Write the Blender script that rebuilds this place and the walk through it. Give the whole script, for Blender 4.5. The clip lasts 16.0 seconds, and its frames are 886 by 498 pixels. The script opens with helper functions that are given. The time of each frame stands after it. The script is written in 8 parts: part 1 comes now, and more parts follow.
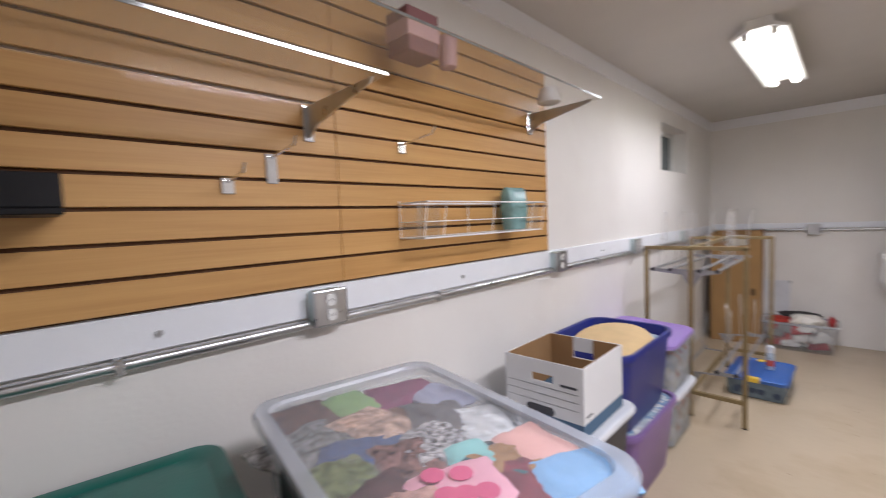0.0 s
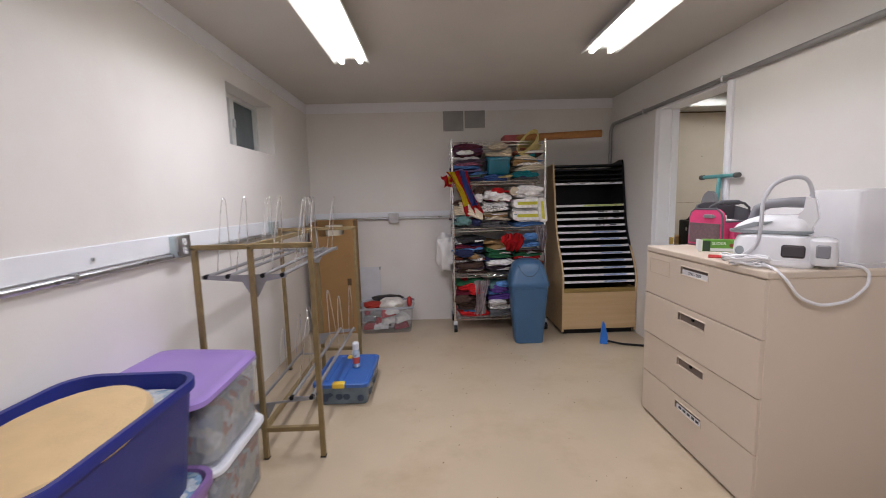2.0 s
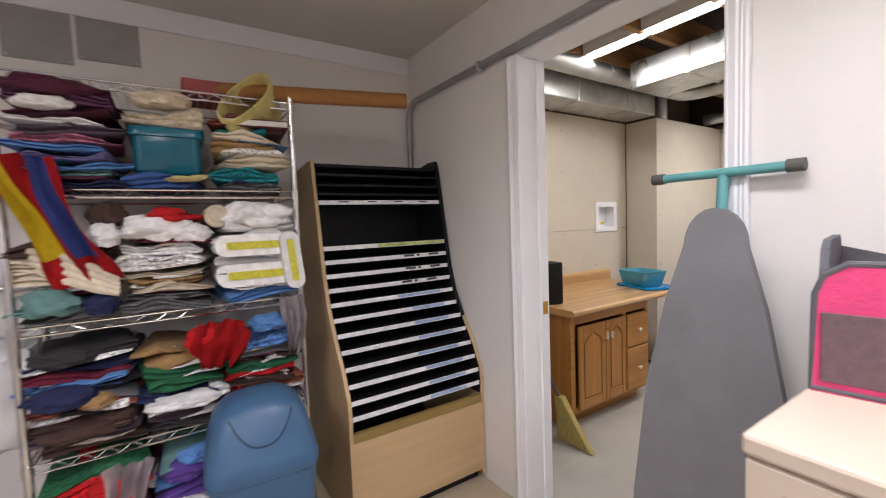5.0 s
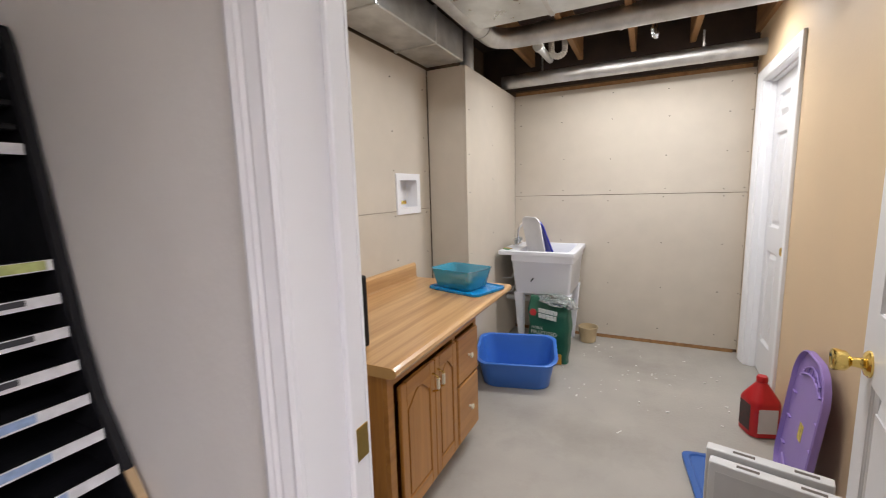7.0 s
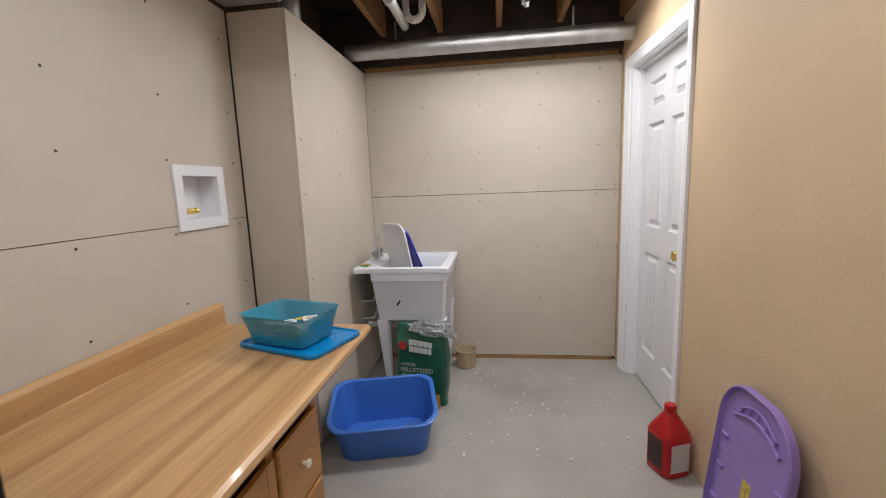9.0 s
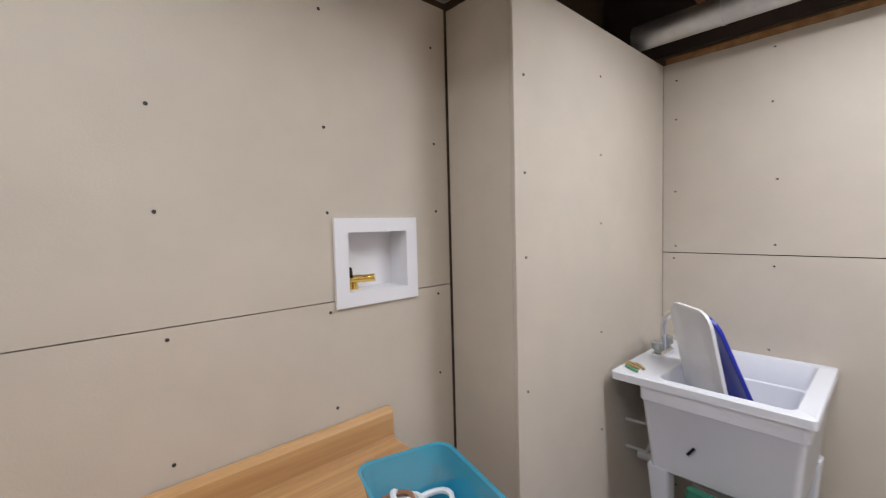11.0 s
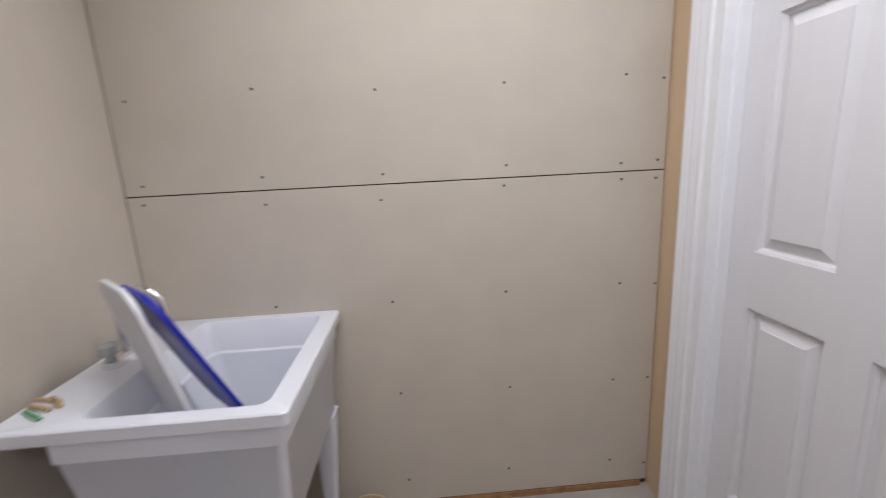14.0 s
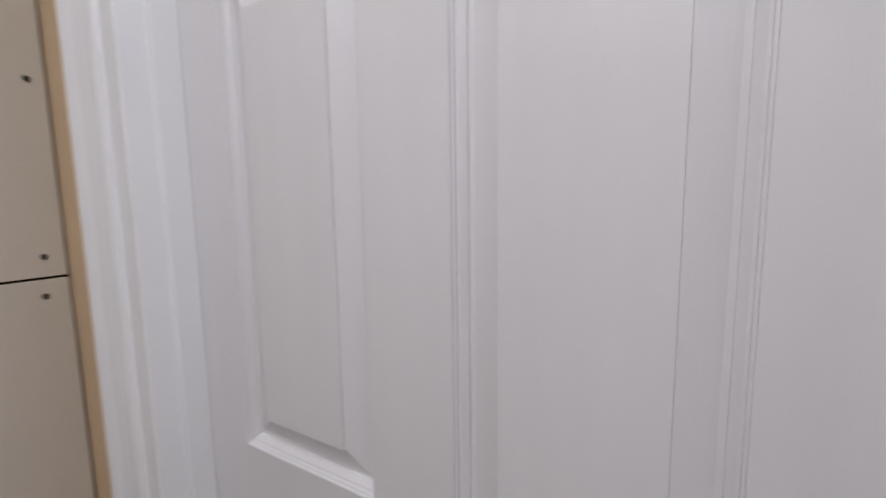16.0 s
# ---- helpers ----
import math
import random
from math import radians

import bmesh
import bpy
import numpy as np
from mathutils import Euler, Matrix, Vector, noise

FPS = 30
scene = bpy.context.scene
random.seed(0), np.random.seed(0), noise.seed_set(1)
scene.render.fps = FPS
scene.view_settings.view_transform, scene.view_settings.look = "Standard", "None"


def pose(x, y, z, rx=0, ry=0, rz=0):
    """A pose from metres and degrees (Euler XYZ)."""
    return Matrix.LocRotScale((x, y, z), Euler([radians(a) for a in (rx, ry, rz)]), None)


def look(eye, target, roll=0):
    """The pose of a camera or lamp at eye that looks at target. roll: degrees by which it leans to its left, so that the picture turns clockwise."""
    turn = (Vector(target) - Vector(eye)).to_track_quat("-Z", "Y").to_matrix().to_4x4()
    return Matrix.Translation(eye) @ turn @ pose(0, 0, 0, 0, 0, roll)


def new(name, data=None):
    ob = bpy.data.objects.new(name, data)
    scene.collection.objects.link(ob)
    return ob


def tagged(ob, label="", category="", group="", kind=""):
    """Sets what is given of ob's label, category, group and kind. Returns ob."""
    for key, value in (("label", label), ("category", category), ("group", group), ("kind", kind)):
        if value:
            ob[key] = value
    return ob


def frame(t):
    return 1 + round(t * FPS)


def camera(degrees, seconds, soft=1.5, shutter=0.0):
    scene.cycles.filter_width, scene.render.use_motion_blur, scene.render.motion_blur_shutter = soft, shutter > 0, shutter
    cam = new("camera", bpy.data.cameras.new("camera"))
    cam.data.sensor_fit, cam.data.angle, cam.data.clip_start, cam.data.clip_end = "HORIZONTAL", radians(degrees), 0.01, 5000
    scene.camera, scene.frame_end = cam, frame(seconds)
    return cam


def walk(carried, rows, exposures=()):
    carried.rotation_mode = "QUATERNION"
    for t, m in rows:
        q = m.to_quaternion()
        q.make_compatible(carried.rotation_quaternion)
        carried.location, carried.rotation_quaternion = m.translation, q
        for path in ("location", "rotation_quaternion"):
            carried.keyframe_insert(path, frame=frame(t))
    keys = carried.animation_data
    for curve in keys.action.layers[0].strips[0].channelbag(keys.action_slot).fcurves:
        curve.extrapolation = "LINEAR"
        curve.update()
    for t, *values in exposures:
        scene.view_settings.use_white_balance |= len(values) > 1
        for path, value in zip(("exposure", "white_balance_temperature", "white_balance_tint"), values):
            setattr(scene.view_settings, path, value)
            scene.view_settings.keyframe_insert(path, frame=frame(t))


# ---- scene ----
cam = camera(93.8, 16.0, soft=1.0, shutter=0.3)
PATH = [
    (0, (0.106, 0.493, 1.385), (-1.294, 1.914, 1.25), -2.4),
    (0.5, (0.119, 0.615, 1.396), (-0.637, 2.455, 1.185), -3.3),
    (1, (0.21, 0.857, 1.348), (-0.077, 2.819, 1.083), -2.0),
    (1.5, (0.308, 1.157, 1.365), (0.134, 3.134, 1.112), -1.3),
    (2, (0.275, 1.506, 1.353), (0.318, 3.49, 1.108), -1.5),
    (2.5, (0.327, 1.856, 1.332), (0.426, 3.837, 1.076), -0.3),
    (3, (0.398, 2.23, 1.349), (0.475, 4.218, 1.15), -0.7),
    (3.5, (0.432, 2.616, 1.355), (0.872, 4.554, 1.128), -2.5),
    (4, (0.589, 2.988, 1.34), (1.262, 4.858, 1.122), -1.9),
    (4.5, (0.737, 3.363, 1.34), (1.605, 5.16, 1.195), -1.8),
    (6.8, (1.741, 4.583, 1.353), (3.471, 5.548, 1.076), -1.7),
    (7, (1.816, 4.628, 1.359), (3.592, 5.504, 1.077), -1.6),
    (7.5, (2.013, 4.769, 1.358), (3.93, 5.256, 1.064), -1.9),
    (8, (2.171, 4.807, 1.349), (4.135, 5.031, 1.049), -2.2),
    (10.3, (3.259, 4.842, 1.373), (5.133, 5.455, 1.042), -2.0),
    (10.5, (3.365, 4.868, 1.396), (5.092, 5.841, 1.137), -1.2),
    (11, (3.489, 4.962, 1.444), (4.829, 6.442, 1.328), -1.5),
    (11.5, (3.524, 5.068, 1.458), (4.802, 6.604, 1.376), -1.3),
    (12, (3.585, 5.096, 1.429), (5.04, 6.453, 1.221), -1.8),
    (12.5, (3.681, 5.065, 1.413), (5.426, 5.986, 1.084), -2.2),
    (13, (3.819, 5.006, 1.39), (5.695, 5.577, 0.998), -3.3),
    (13.5, (4.066, 4.895, 1.351), (6.004, 5.2, 0.962), -3.1),
    (14, (4.263, 4.809, 1.348), (6.216, 4.7, 0.931), -2.9),
    (14.5, (4.49, 4.722, 1.377), (6.284, 3.94, 0.963), -3.3),
    (15, (4.665, 4.545, 1.383), (6.225, 3.349, 1.014), -3.6),
    (15.5, (4.78, 4.357, 1.393), (6.16, 2.927, 1.169), -2.0),
    (16, (4.823, 4.2, 1.391), (5.84, 2.494, 1.16), -0.85),
]
walk(cam, [(t, look(eye, target, roll)) for t, eye, target, roll in PATH],
     exposures=[(0, 0.14, 6450, 8), (0.5, 0.08, 6450, 8), (1.0, -0.03, 6480, 8), (2.0, -0.06, 6500, 9), (3.0, 0.13, 6500, 9), (3.5, 0.34, 6550, 10), (4.5, 0.5, 6600, 11), (6.8, 0.6, 6450, 11), (7.5, 0.3, 6450, 11), (8.0, 0.14, 6550, 12), (10.3, 0.34, 6150, 12), (12.5, 0.28, 6150, 13), (13.5, 0.16, 6150, 14), (14.5, -0.12, 6150, 14), (15.2, -0.28, 6350, 14), (16, -0.40, 6250, 15)])

# ---- world and lamps ----
world = bpy.data.worlds.new("world")
scene.world = world
world.use_nodes = True
world.node_tree.nodes["Background"].inputs[0].default_value = (0.02, 0.025, 0.035, 1)
world.node_tree.nodes["Background"].inputs[1].default_value = 0.3


def tube_light(x, y, z, length, width, watts, color=(0.975, 0.957, 1.085), spread=150):
    data = bpy.data.lights.new("tube_light", "AREA")
    data.shape, data.size, data.size_y = "RECTANGLE", width, length
    data.energy, data.color, data.spread = watts, color, radians(spread)
    ob = new("tube_light", data)
    ob.matrix_world = pose(x, y, z)
    return ob


tube_light(-0.25, 3.87, 2.245, 1.2, 0.2, 14.5, spread=160)
tube_light(1.41, 3.75, 2.245, 1.2, 0.2, 8.5, spread=135)
# added lamp out of view, spot and watts chosen to brighten end wall and slatwall
tube_light(0.60, 1.55, 2.245, 1.2, 0.2, 34, spread=180)
tube_light(3.36, 5.02, 2.38, 1.2, 0.1, 12.5, (0.97, 0.98, 0.98), 170)
tube_light(4.93, 4.68, 2.355, 1.05, 0.1, 15.5, (0.97, 0.98, 0.98), 165)

# ---- materials ----
MATS = {}


def material(name, color, rough=0.5, metal=0.0, vary=0.06, scale=9.0, bump=0.05, bump_scale=120.0, stain=None,
             stain_amount=0.0, stain_scale=1.5, island=0.0, transmission=0.0, emission=0.0, alpha=1.0, coat=0.0, sheen=0.0, stretch=None):
    if name in MATS:
        return MATS[name]
    m = bpy.data.materials.new(name)
    m.use_nodes = True
    nt = m.node_tree
    nodes, links = nt.nodes, nt.links
    b = nodes["Principled BSDF"]
    coord = nodes.new("ShaderNodeTexCoord")
    mapping = nodes.new("ShaderNodeMapping")
    links.new(coord.outputs["Object"], mapping.inputs[0])
    if stretch:
        mapping.inputs["Scale"].default_value = stretch
    n1 = nodes.new("ShaderNodeTexNoise")
    n1.inputs["Scale"].default_value, n1.inputs["Detail"].default_value = scale, 5
    links.new(mapping.outputs[0], n1.inputs["Vector"])
    ramp = nodes.new("ShaderNodeMapRange")
    ramp.inputs[1].default_value, ramp.inputs[2].default_value = 0.3, 0.7
    ramp.inputs[3].default_value, ramp.inputs[4].default_value = 1 - vary, 1 + vary
    links.new(n1.outputs[0], ramp.inputs[0])
    mul = nodes.new("ShaderNodeVectorMath")
    mul.operation = "SCALE"
    mul.inputs[0].default_value = color
    links.new(ramp.outputs[0], mul.inputs["Scale"])
    last = mul.outputs[0]
    if stain:
        n2 = nodes.new("ShaderNodeTexNoise")
        n2.inputs["Scale"].default_value, n2.inputs["Detail"].default_value, n2.inputs["Roughness"].default_value = stain_scale, 8, 0.62
        links.new(mapping.outputs[0], n2.inputs["Vector"])
        r2 = nodes.new("ShaderNodeMapRange")
        r2.inputs[1].default_value, r2.inputs[2].default_value, r2.inputs[4].default_value = 0.5, 0.72, stain_amount
        links.new(n2.outputs[0], r2.inputs[0])
        mix = nodes.new("ShaderNodeMix")
        mix.data_type = "RGBA"
        links.new(r2.outputs[0], mix.inputs[0])
        links.new(last, mix.inputs[6])
        mix.inputs[7].default_value = (*stain, 1)
        last = mix.outputs[2]
    if island:
        info = nodes.new("ShaderNodeObjectInfo")
        r3 = nodes.new("ShaderNodeMapRange")
        r3.inputs[3].default_value, r3.inputs[4].default_value = 1 - island, 1 + island
        links.new(info.outputs["Random"], r3.inputs[0])
        sc = nodes.new("ShaderNodeVectorMath")
        sc.operation = "SCALE"
        links.new(last, sc.inputs[0])
        links.new(r3.outputs[0], sc.inputs["Scale"])
        last = sc.outputs[0]
    links.new(last, b.inputs["Base Color"])
    wear = 0.07 if rough > 0.4 or metal else 0.02
    rr = nodes.new("ShaderNodeMapRange")
    rr.inputs[1].default_value, rr.inputs[2].default_value = 0.3, 0.7
    rr.inputs[3].default_value, rr.inputs[4].default_value = max(0.0, rough - wear), min(1.0, rough + wear)
    links.new(n1.outputs[0], rr.inputs[0])
    links.new(rr.outputs[0], b.inputs["Roughness"])
    b.inputs["Metallic"].default_value = metal
    b.inputs["Transmission Weight"].default_value = transmission
    b.inputs["Alpha"].default_value = alpha
    b.inputs["Coat Weight"].default_value = coat
    b.inputs["Sheen Weight"].default_value = sheen
    if emission:
        b.inputs["Emission Color"].default_value = (1.0, 0.97, 0.93, 1)
        b.inputs["Emission Strength"].default_value = emission
    if bump:
        n3 = nodes.new("ShaderNodeTexNoise")
        n3.inputs["Scale"].default_value, n3.inputs["Detail"].default_value = bump_scale, 3
        links.new(mapping.outputs[0], n3.inputs["Vector"])
        bp = nodes.new("ShaderNodeBump")
        bp.inputs["Strength"].default_value, bp.inputs["Distance"].default_value = bump, 0.01
        links.new(n3.outputs[0], bp.inputs["Height"])
        links.new(bp.outputs[0], b.inputs["Normal"])
    MATS[name] = m
    return m


def wood(name, light, dark, rough=0.4, along="y", scale=1.0, coat=0.1):
    """Long grain along one axis, with finer streaks."""
    if name in MATS:
        return MATS[name]
    m = bpy.data.materials.new(name)
    m.use_nodes = True
    nodes, links = m.node_tree.nodes, m.node_tree.links
    b = nodes["Principled BSDF"]
    coord = nodes.new("ShaderNodeTexCoord")
    mp = nodes.new("ShaderNodeMapping")
    s = {"x": (0.9, 26, 26), "y": (26, 0.9, 26), "z": (26, 26, 0.9)}[along]
    mp.inputs["Scale"].default_value = [v * scale for v in s]
    links.new(coord.outputs["Object"], mp.inputs[0])
    n1 = nodes.new("ShaderNodeTexNoise")
    n1.inputs["Scale"].default_value, n1.inputs["Detail"].default_value, n1.inputs["Distortion"].default_value = 1.0, 4, 0.4
    links.new(mp.outputs[0], n1.inputs["Vector"])
    n2 = nodes.new("ShaderNodeTexNoise")
    n2.inputs["Scale"].default_value, n2.inputs["Detail"].default_value = 6.0, 3
    links.new(mp.outputs[0], n2.inputs["Vector"])
    add = nodes.new("ShaderNodeMath")
    add.operation = "MULTIPLY_ADD"
    links.new(n2.outputs[0], add.inputs[0])
    add.inputs[1].default_value = 0.35
    links.new(n1.outputs[0], add.inputs[2])
    r = nodes.new("ShaderNodeMapRange")
    r.inputs[1].default_value, r.inputs[2].default_value = 0.45, 0.9
    links.new(add.outputs[0], r.inputs[0])
    mix = nodes.new("ShaderNodeMix")
    mix.data_type = "RGBA"
    mix.inputs[6].default_value, mix.inputs[7].default_value = (*light, 1), (*dark, 1)
    links.new(r.outputs[0], mix.inputs[0])
    links.new(mix.outputs[2], b.inputs["Base Color"])
    b.inputs["Roughness"].default_value, b.inputs["Coat Weight"].default_value = rough, coat
    bp = nodes.new("ShaderNodeBump")
    bp.inputs["Strength"].default_value, bp.inputs["Distance"].default_value = 0.06, 0.004
    links.new(add.outputs[0], bp.inputs["Height"])
    links.new(bp.outputs[0], b.inputs["Normal"])
    MATS[name] = m
    return m


PAINT = material("wall_paint", (0.775, 0.75, 0.72), 0.5, vary=0.025, scale=2.5, bump=0.07, bump_scale=70, stain=(0.66, 0.61, 0.57), stain_amount=0.35, stain_scale=1.1)
CEIL = material("ceiling_paint", (0.60, 0.575, 0.54), 0.8, vary=0.03, scale=3, bump=0.1, bump_scale=90)
FLOOR1 = material("painted_concrete", (0.47, 0.385, 0.275), 0.33, vary=0.05, scale=2.2, bump=0.10, bump_scale=22, stain=(0.36, 0.27, 0.165), stain_amount=0.6, stain_scale=2.3, coat=0.12)
FLOOR2 = material("bare_concrete", (0.37, 0.345, 0.31), 0.5, vary=0.09, scale=3.0, bump=0.12, bump_scale=60, stain=(0.20, 0.18, 0.155), stain_amount=0.5, stain_scale=1.4)
DRYWALL = material("drywall_face", (0.545, 0.487, 0.41), 0.75, vary=0.035, scale=7, bump=0.05, bump_scale=160, stain=(0.47, 0.425, 0.35), stain_amount=0.5, stain_scale=0.8)
DRYEDGE = material("drywall_edge", (0.12, 0.08, 0.05), 0.85, vary=0.15, scale=40)
PEACH = material("peach_paint", (0.62, 0.46, 0.29), 0.6, vary=0.04, scale=3, bump=0.08, bump_scale=80)
WHITE = material("white_trim_paint", (0.84, 0.84, 0.86), 0.36, vary=0.008, scale=6, bump=0.008, bump_scale=150)
DOORW = material("white_door_paint", (0.73, 0.72, 0.735), 0.35, vary=0.015, scale=5, bump=0.05, bump_scale=60, stretch=(6, 6, 0.6))
STEEL = material("galvanised_steel", (0.55, 0.56, 0.57), 0.32, 1.0, vary=0.12, scale=14, bump=0.04, bump_scale=40)
DUCT = material("duct_sheet_metal", (0.62, 0.62, 0.61), 0.48, 1.0, vary=0.18, scale=9, bump=0.06, bump_scale=12)
CHROME = material("chrome", (0.80, 0.80, 0.81), 0.14, 1.0, vary=0.03, bump=0)
BRASS = material("polished_brass", (0.80, 0.58, 0.18), 0.16, 1.0, vary=0.05, bump=0)
GOLD = material("gold_painted_steel", (0.26, 0.19, 0.09), 0.45, 0.35, vary=0.15, scale=20, bump=0.05)
GREYMETAL = material("grey_painted_steel", (0.33, 0.33, 0.34), 0.4, 0.5, vary=0.1, scale=18)
BLACK = material("black_plastic", (0.012, 0.012, 0.014), 0.45, vary=0.2, scale=12)
SLAT = wood("slatwall_maple", (0.62, 0.36, 0.13), (0.50, 0.265, 0.085), 0.42, "y")
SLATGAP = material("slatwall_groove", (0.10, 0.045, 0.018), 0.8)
JOIST = wood("joist_lumber", (0.40, 0.22, 0.09), (0.24, 0.12, 0.05), 0.8, "x", coat=0)
BLACK.node_tree.nodes["Principled BSDF"].inputs["Specular IOR Level"].default_value = 0.22
# near-black tone carries the shade of the open joist bays in its colour
SHADEWOOD = material("subfloor_boards", (0.05, 0.034, 0.026), 0.9, vary=0.3, scale=7)
LAMPGLOW = material("fluorescent_tube", (0.9, 0.9, 0.9), 0.4, vary=0, bump=0, emission=9.0)
LAMPWHITE = material("lamp_enamel", (0.82, 0.82, 0.80), 0.4, vary=0.02)


# ---- mesh helpers ----
def bm_new():
    return bmesh.new()


def add_box(bm, lo, hi, bevel=0.0, seg=1, m=None):
    x0, y0, z0 = lo
    x1, y1, z1 = hi
    v = [bm.verts.new(p) for p in ((x0, y0, z0), (x1, y0, z0), (x1, y1, z0), (x0, y1, z0), (x0, y0, z1), (x1, y0, z1), (x1, y1, z1), (x0, y1, z1))]
    f = [bm.faces.new([v[i] for i in q]) for q in ((3, 2, 1, 0), (4, 5, 6, 7), (0, 1, 5, 4), (1, 2, 6, 5), (2, 3, 7, 6), (3, 0, 4, 7))]
    if bevel:
        edges = list({e for q in f for e in q.edges})
        r = bmesh.ops.bevel(bm, geom=edges, offset=bevel, segments=seg, affect="EDGES", profile=0.5)
        v = list({w for q in r["faces"] for w in q.verts} | {w for w in v if w.is_valid})
    if m is not None:
        for w in v:
            w.co = m @ w.co
    return v


def add_tube(bm, pts, r, seg=8, caps=True):
    """A round tube along the points."""
    pts = [Vector(p) for p in pts]
    rings = []
    side = None
    for i, p in enumerate(pts):
        d = (pts[min(i + 1, len(pts) - 1)] - pts[max(i - 1, 0)]).normalized()
        if side is None:
            side = d.orthogonal().normalized()
        side = (side - d * side.dot(d)).normalized()
        up = d.cross(side)
        rr = r[i] if isinstance(r, (list, tuple)) else r
        rings.append([bm.verts.new(p + (side * math.cos(a) + up * math.sin(a)) * rr) for a in [2 * math.pi * k / seg for k in range(seg)]])
    for a, b in zip(rings, rings[1:]):
        for k in range(seg):
            bm.faces.new((a[k], a[(k + 1) % seg], b[(k + 1) % seg], b[k]))
    if caps:
        bm.faces.new(rings[0][::-1])
        bm.faces.new(rings[-1])


def add_lathe(bm, profile, center, seg=20, m=None, sx=1.0, sy=1.0):
    """Turns (radius, height) pairs round the vertical through center."""
    rings = []
    for r, z in profile:
        ring = []
        for k in range(seg):
            a = 2 * math.pi * k / seg
            p = Vector((r * math.cos(a) * sx, r * math.sin(a) * sy, z))
            ring.append(bm.verts.new((m @ p if m is not None else p) + Vector(center)))
        rings.append(ring)
    for a, b in zip(rings, rings[1:]):
        for k in range(seg):
            bm.faces.new((a[k], a[(k + 1) % seg], b[(k + 1) % seg], b[k]))
    bm.faces.new(rings[0][::-1])
    bm.faces.new(rings[-1])


def ring_points(w, d, r, n=5):
    """Corner-rounded rectangle, w along x and d along y, about the origin."""
    out = []
    for cx, cy, a0 in ((w / 2 - r, d / 2 - r, 0), (-w / 2 + r, d / 2 - r, 90), (-w / 2 + r, -d / 2 + r, 180), (w / 2 - r, -d / 2 + r, 270)):
        for k in range(n):
            a = radians(a0 + 90 * k / (n - 1))
            out.append((cx + r * math.cos(a), cy + r * math.sin(a)))
    return out


def add_loft(bm, rows, m=None, cap0=True, cap1=True, n=5):
    """Joins rounded rectangles (w, d, r, z) or (w, d, r, z, ox, oy) one above the other."""
    rings = []
    for row in rows:
        w, d, r, z = row[:4]
        ox, oy = row[4:6] if len(row) > 4 else (0, 0)
        pts = [Vector((x + ox, y + oy, z)) for x, y in ring_points(w, d, min(r, w / 2 - 1e-4, d / 2 - 1e-4), n)]
        rings.append([bm.verts.new(m @ p if m is not None else p) for p in pts])
    k = len(rings[0])
    for a, b in zip(rings, rings[1:]):
        for i in range(k):
            bm.faces.new((a[i], a[(i + 1) % k], b[(i + 1) % k], b[i]))
    if cap0:
        bm.faces.new(rings[0][::-1])
    if cap1:
        bm.faces.new(rings[-1])


def add_prism(bm, outline, lo, hi, axis="x", m=None):
    """Pushes an outline of pairs along one axis from lo to hi."""
    def at(u, v, w):
        p = Vector({"x": (w, u, v), "y": (u, w, v), "z": (u, v, w)}[axis])
        return bm.verts.new(m @ p if m is not None else p)
    a = [at(u, v, lo) for u, v in outline]
    b = [at(u, v, hi) for u, v in outline]
    n = len(outline)
    for i in range(n):
        bm.faces.new((a[i], a[(i + 1) % n], b[(i + 1) % n], b[i]))
    bm.faces.new(a[::-1])
    bm.faces.new(b)


def finish(bm, name, mat, smooth=False):
    bmesh.ops.recalc_face_normals(bm, faces=bm.faces)
    me = bpy.data.meshes.new(name)
    bm.to_mesh(me)
    bm.free()
    me.materials.append(mat)
    if smooth:
        me.polygons.foreach_set("use_smooth", [True] * len(me.polygons))
        me.set_sharp_from_angle(angle=radians(40))
    return me


def part(name, bm, mat, parent, label="", smooth=False):
    ob = new(name, finish(bm, name, mat, smooth))
    ob.parent = parent
    if label:
        tagged(ob, label)
    return ob


def solid(name, bm, mat, label="", category="", group="", kind="", smooth=False):
    return tagged(new(name, finish(bm, name, mat, smooth)), label, category, group, kind)


def empty(name, at, label, category, group="", kind="", rz=0.0):
    ob = tagged(new(name), label, category, group, kind)
    ob.matrix_world = pose(*at, 0, 0, rz)
    return ob


def box_part(name, lo, hi, mat, parent, bevel=0.003, label="", seg=1):
    bm = bm_new()
    add_box(bm, lo, hi, bevel, seg)
    return part(name, bm, mat, parent, label)


def box_setting(name, boxes, mat, label="", category="", bevel=0.0):
    bm = bm_new()
    for lo, hi in boxes:
        add_box(bm, lo, hi, bevel)
    return solid(name, bm, mat, label, category or "wall", kind="structure")


# ---- setting ----
L, R, R2, FAR, BACK, TOP = -1.04, 2.22, 2.36, 6.046, -1.3, 2.36
D0, D1, DTOP = 4.26, 5.058, 2.045          # doorway between the rooms
END, RW, COLX, COLY = 5.683, 3.938, 4.51, 5.757

box_setting("floor", [((L - 0.3, BACK - 0.2, -0.1), (2.29, FAR + 0.2, 0))], FLOOR1, "cream painted concrete floor with scuffs and specks", "floor")
box_setting("floor_laundry", [((2.29, 3.7, -0.1), (END + 0.2, FAR + 0.2, -0.001))], FLOOR2, "bare grey concrete floor with damp stains", "floor")
box_setting("ceiling", [((L - 0.3, BACK - 0.2, TOP), (R2 + 0.0, FAR + 0.2, TOP + 0.08))], CEIL, "flat painted grey-white ceiling", "ceiling")
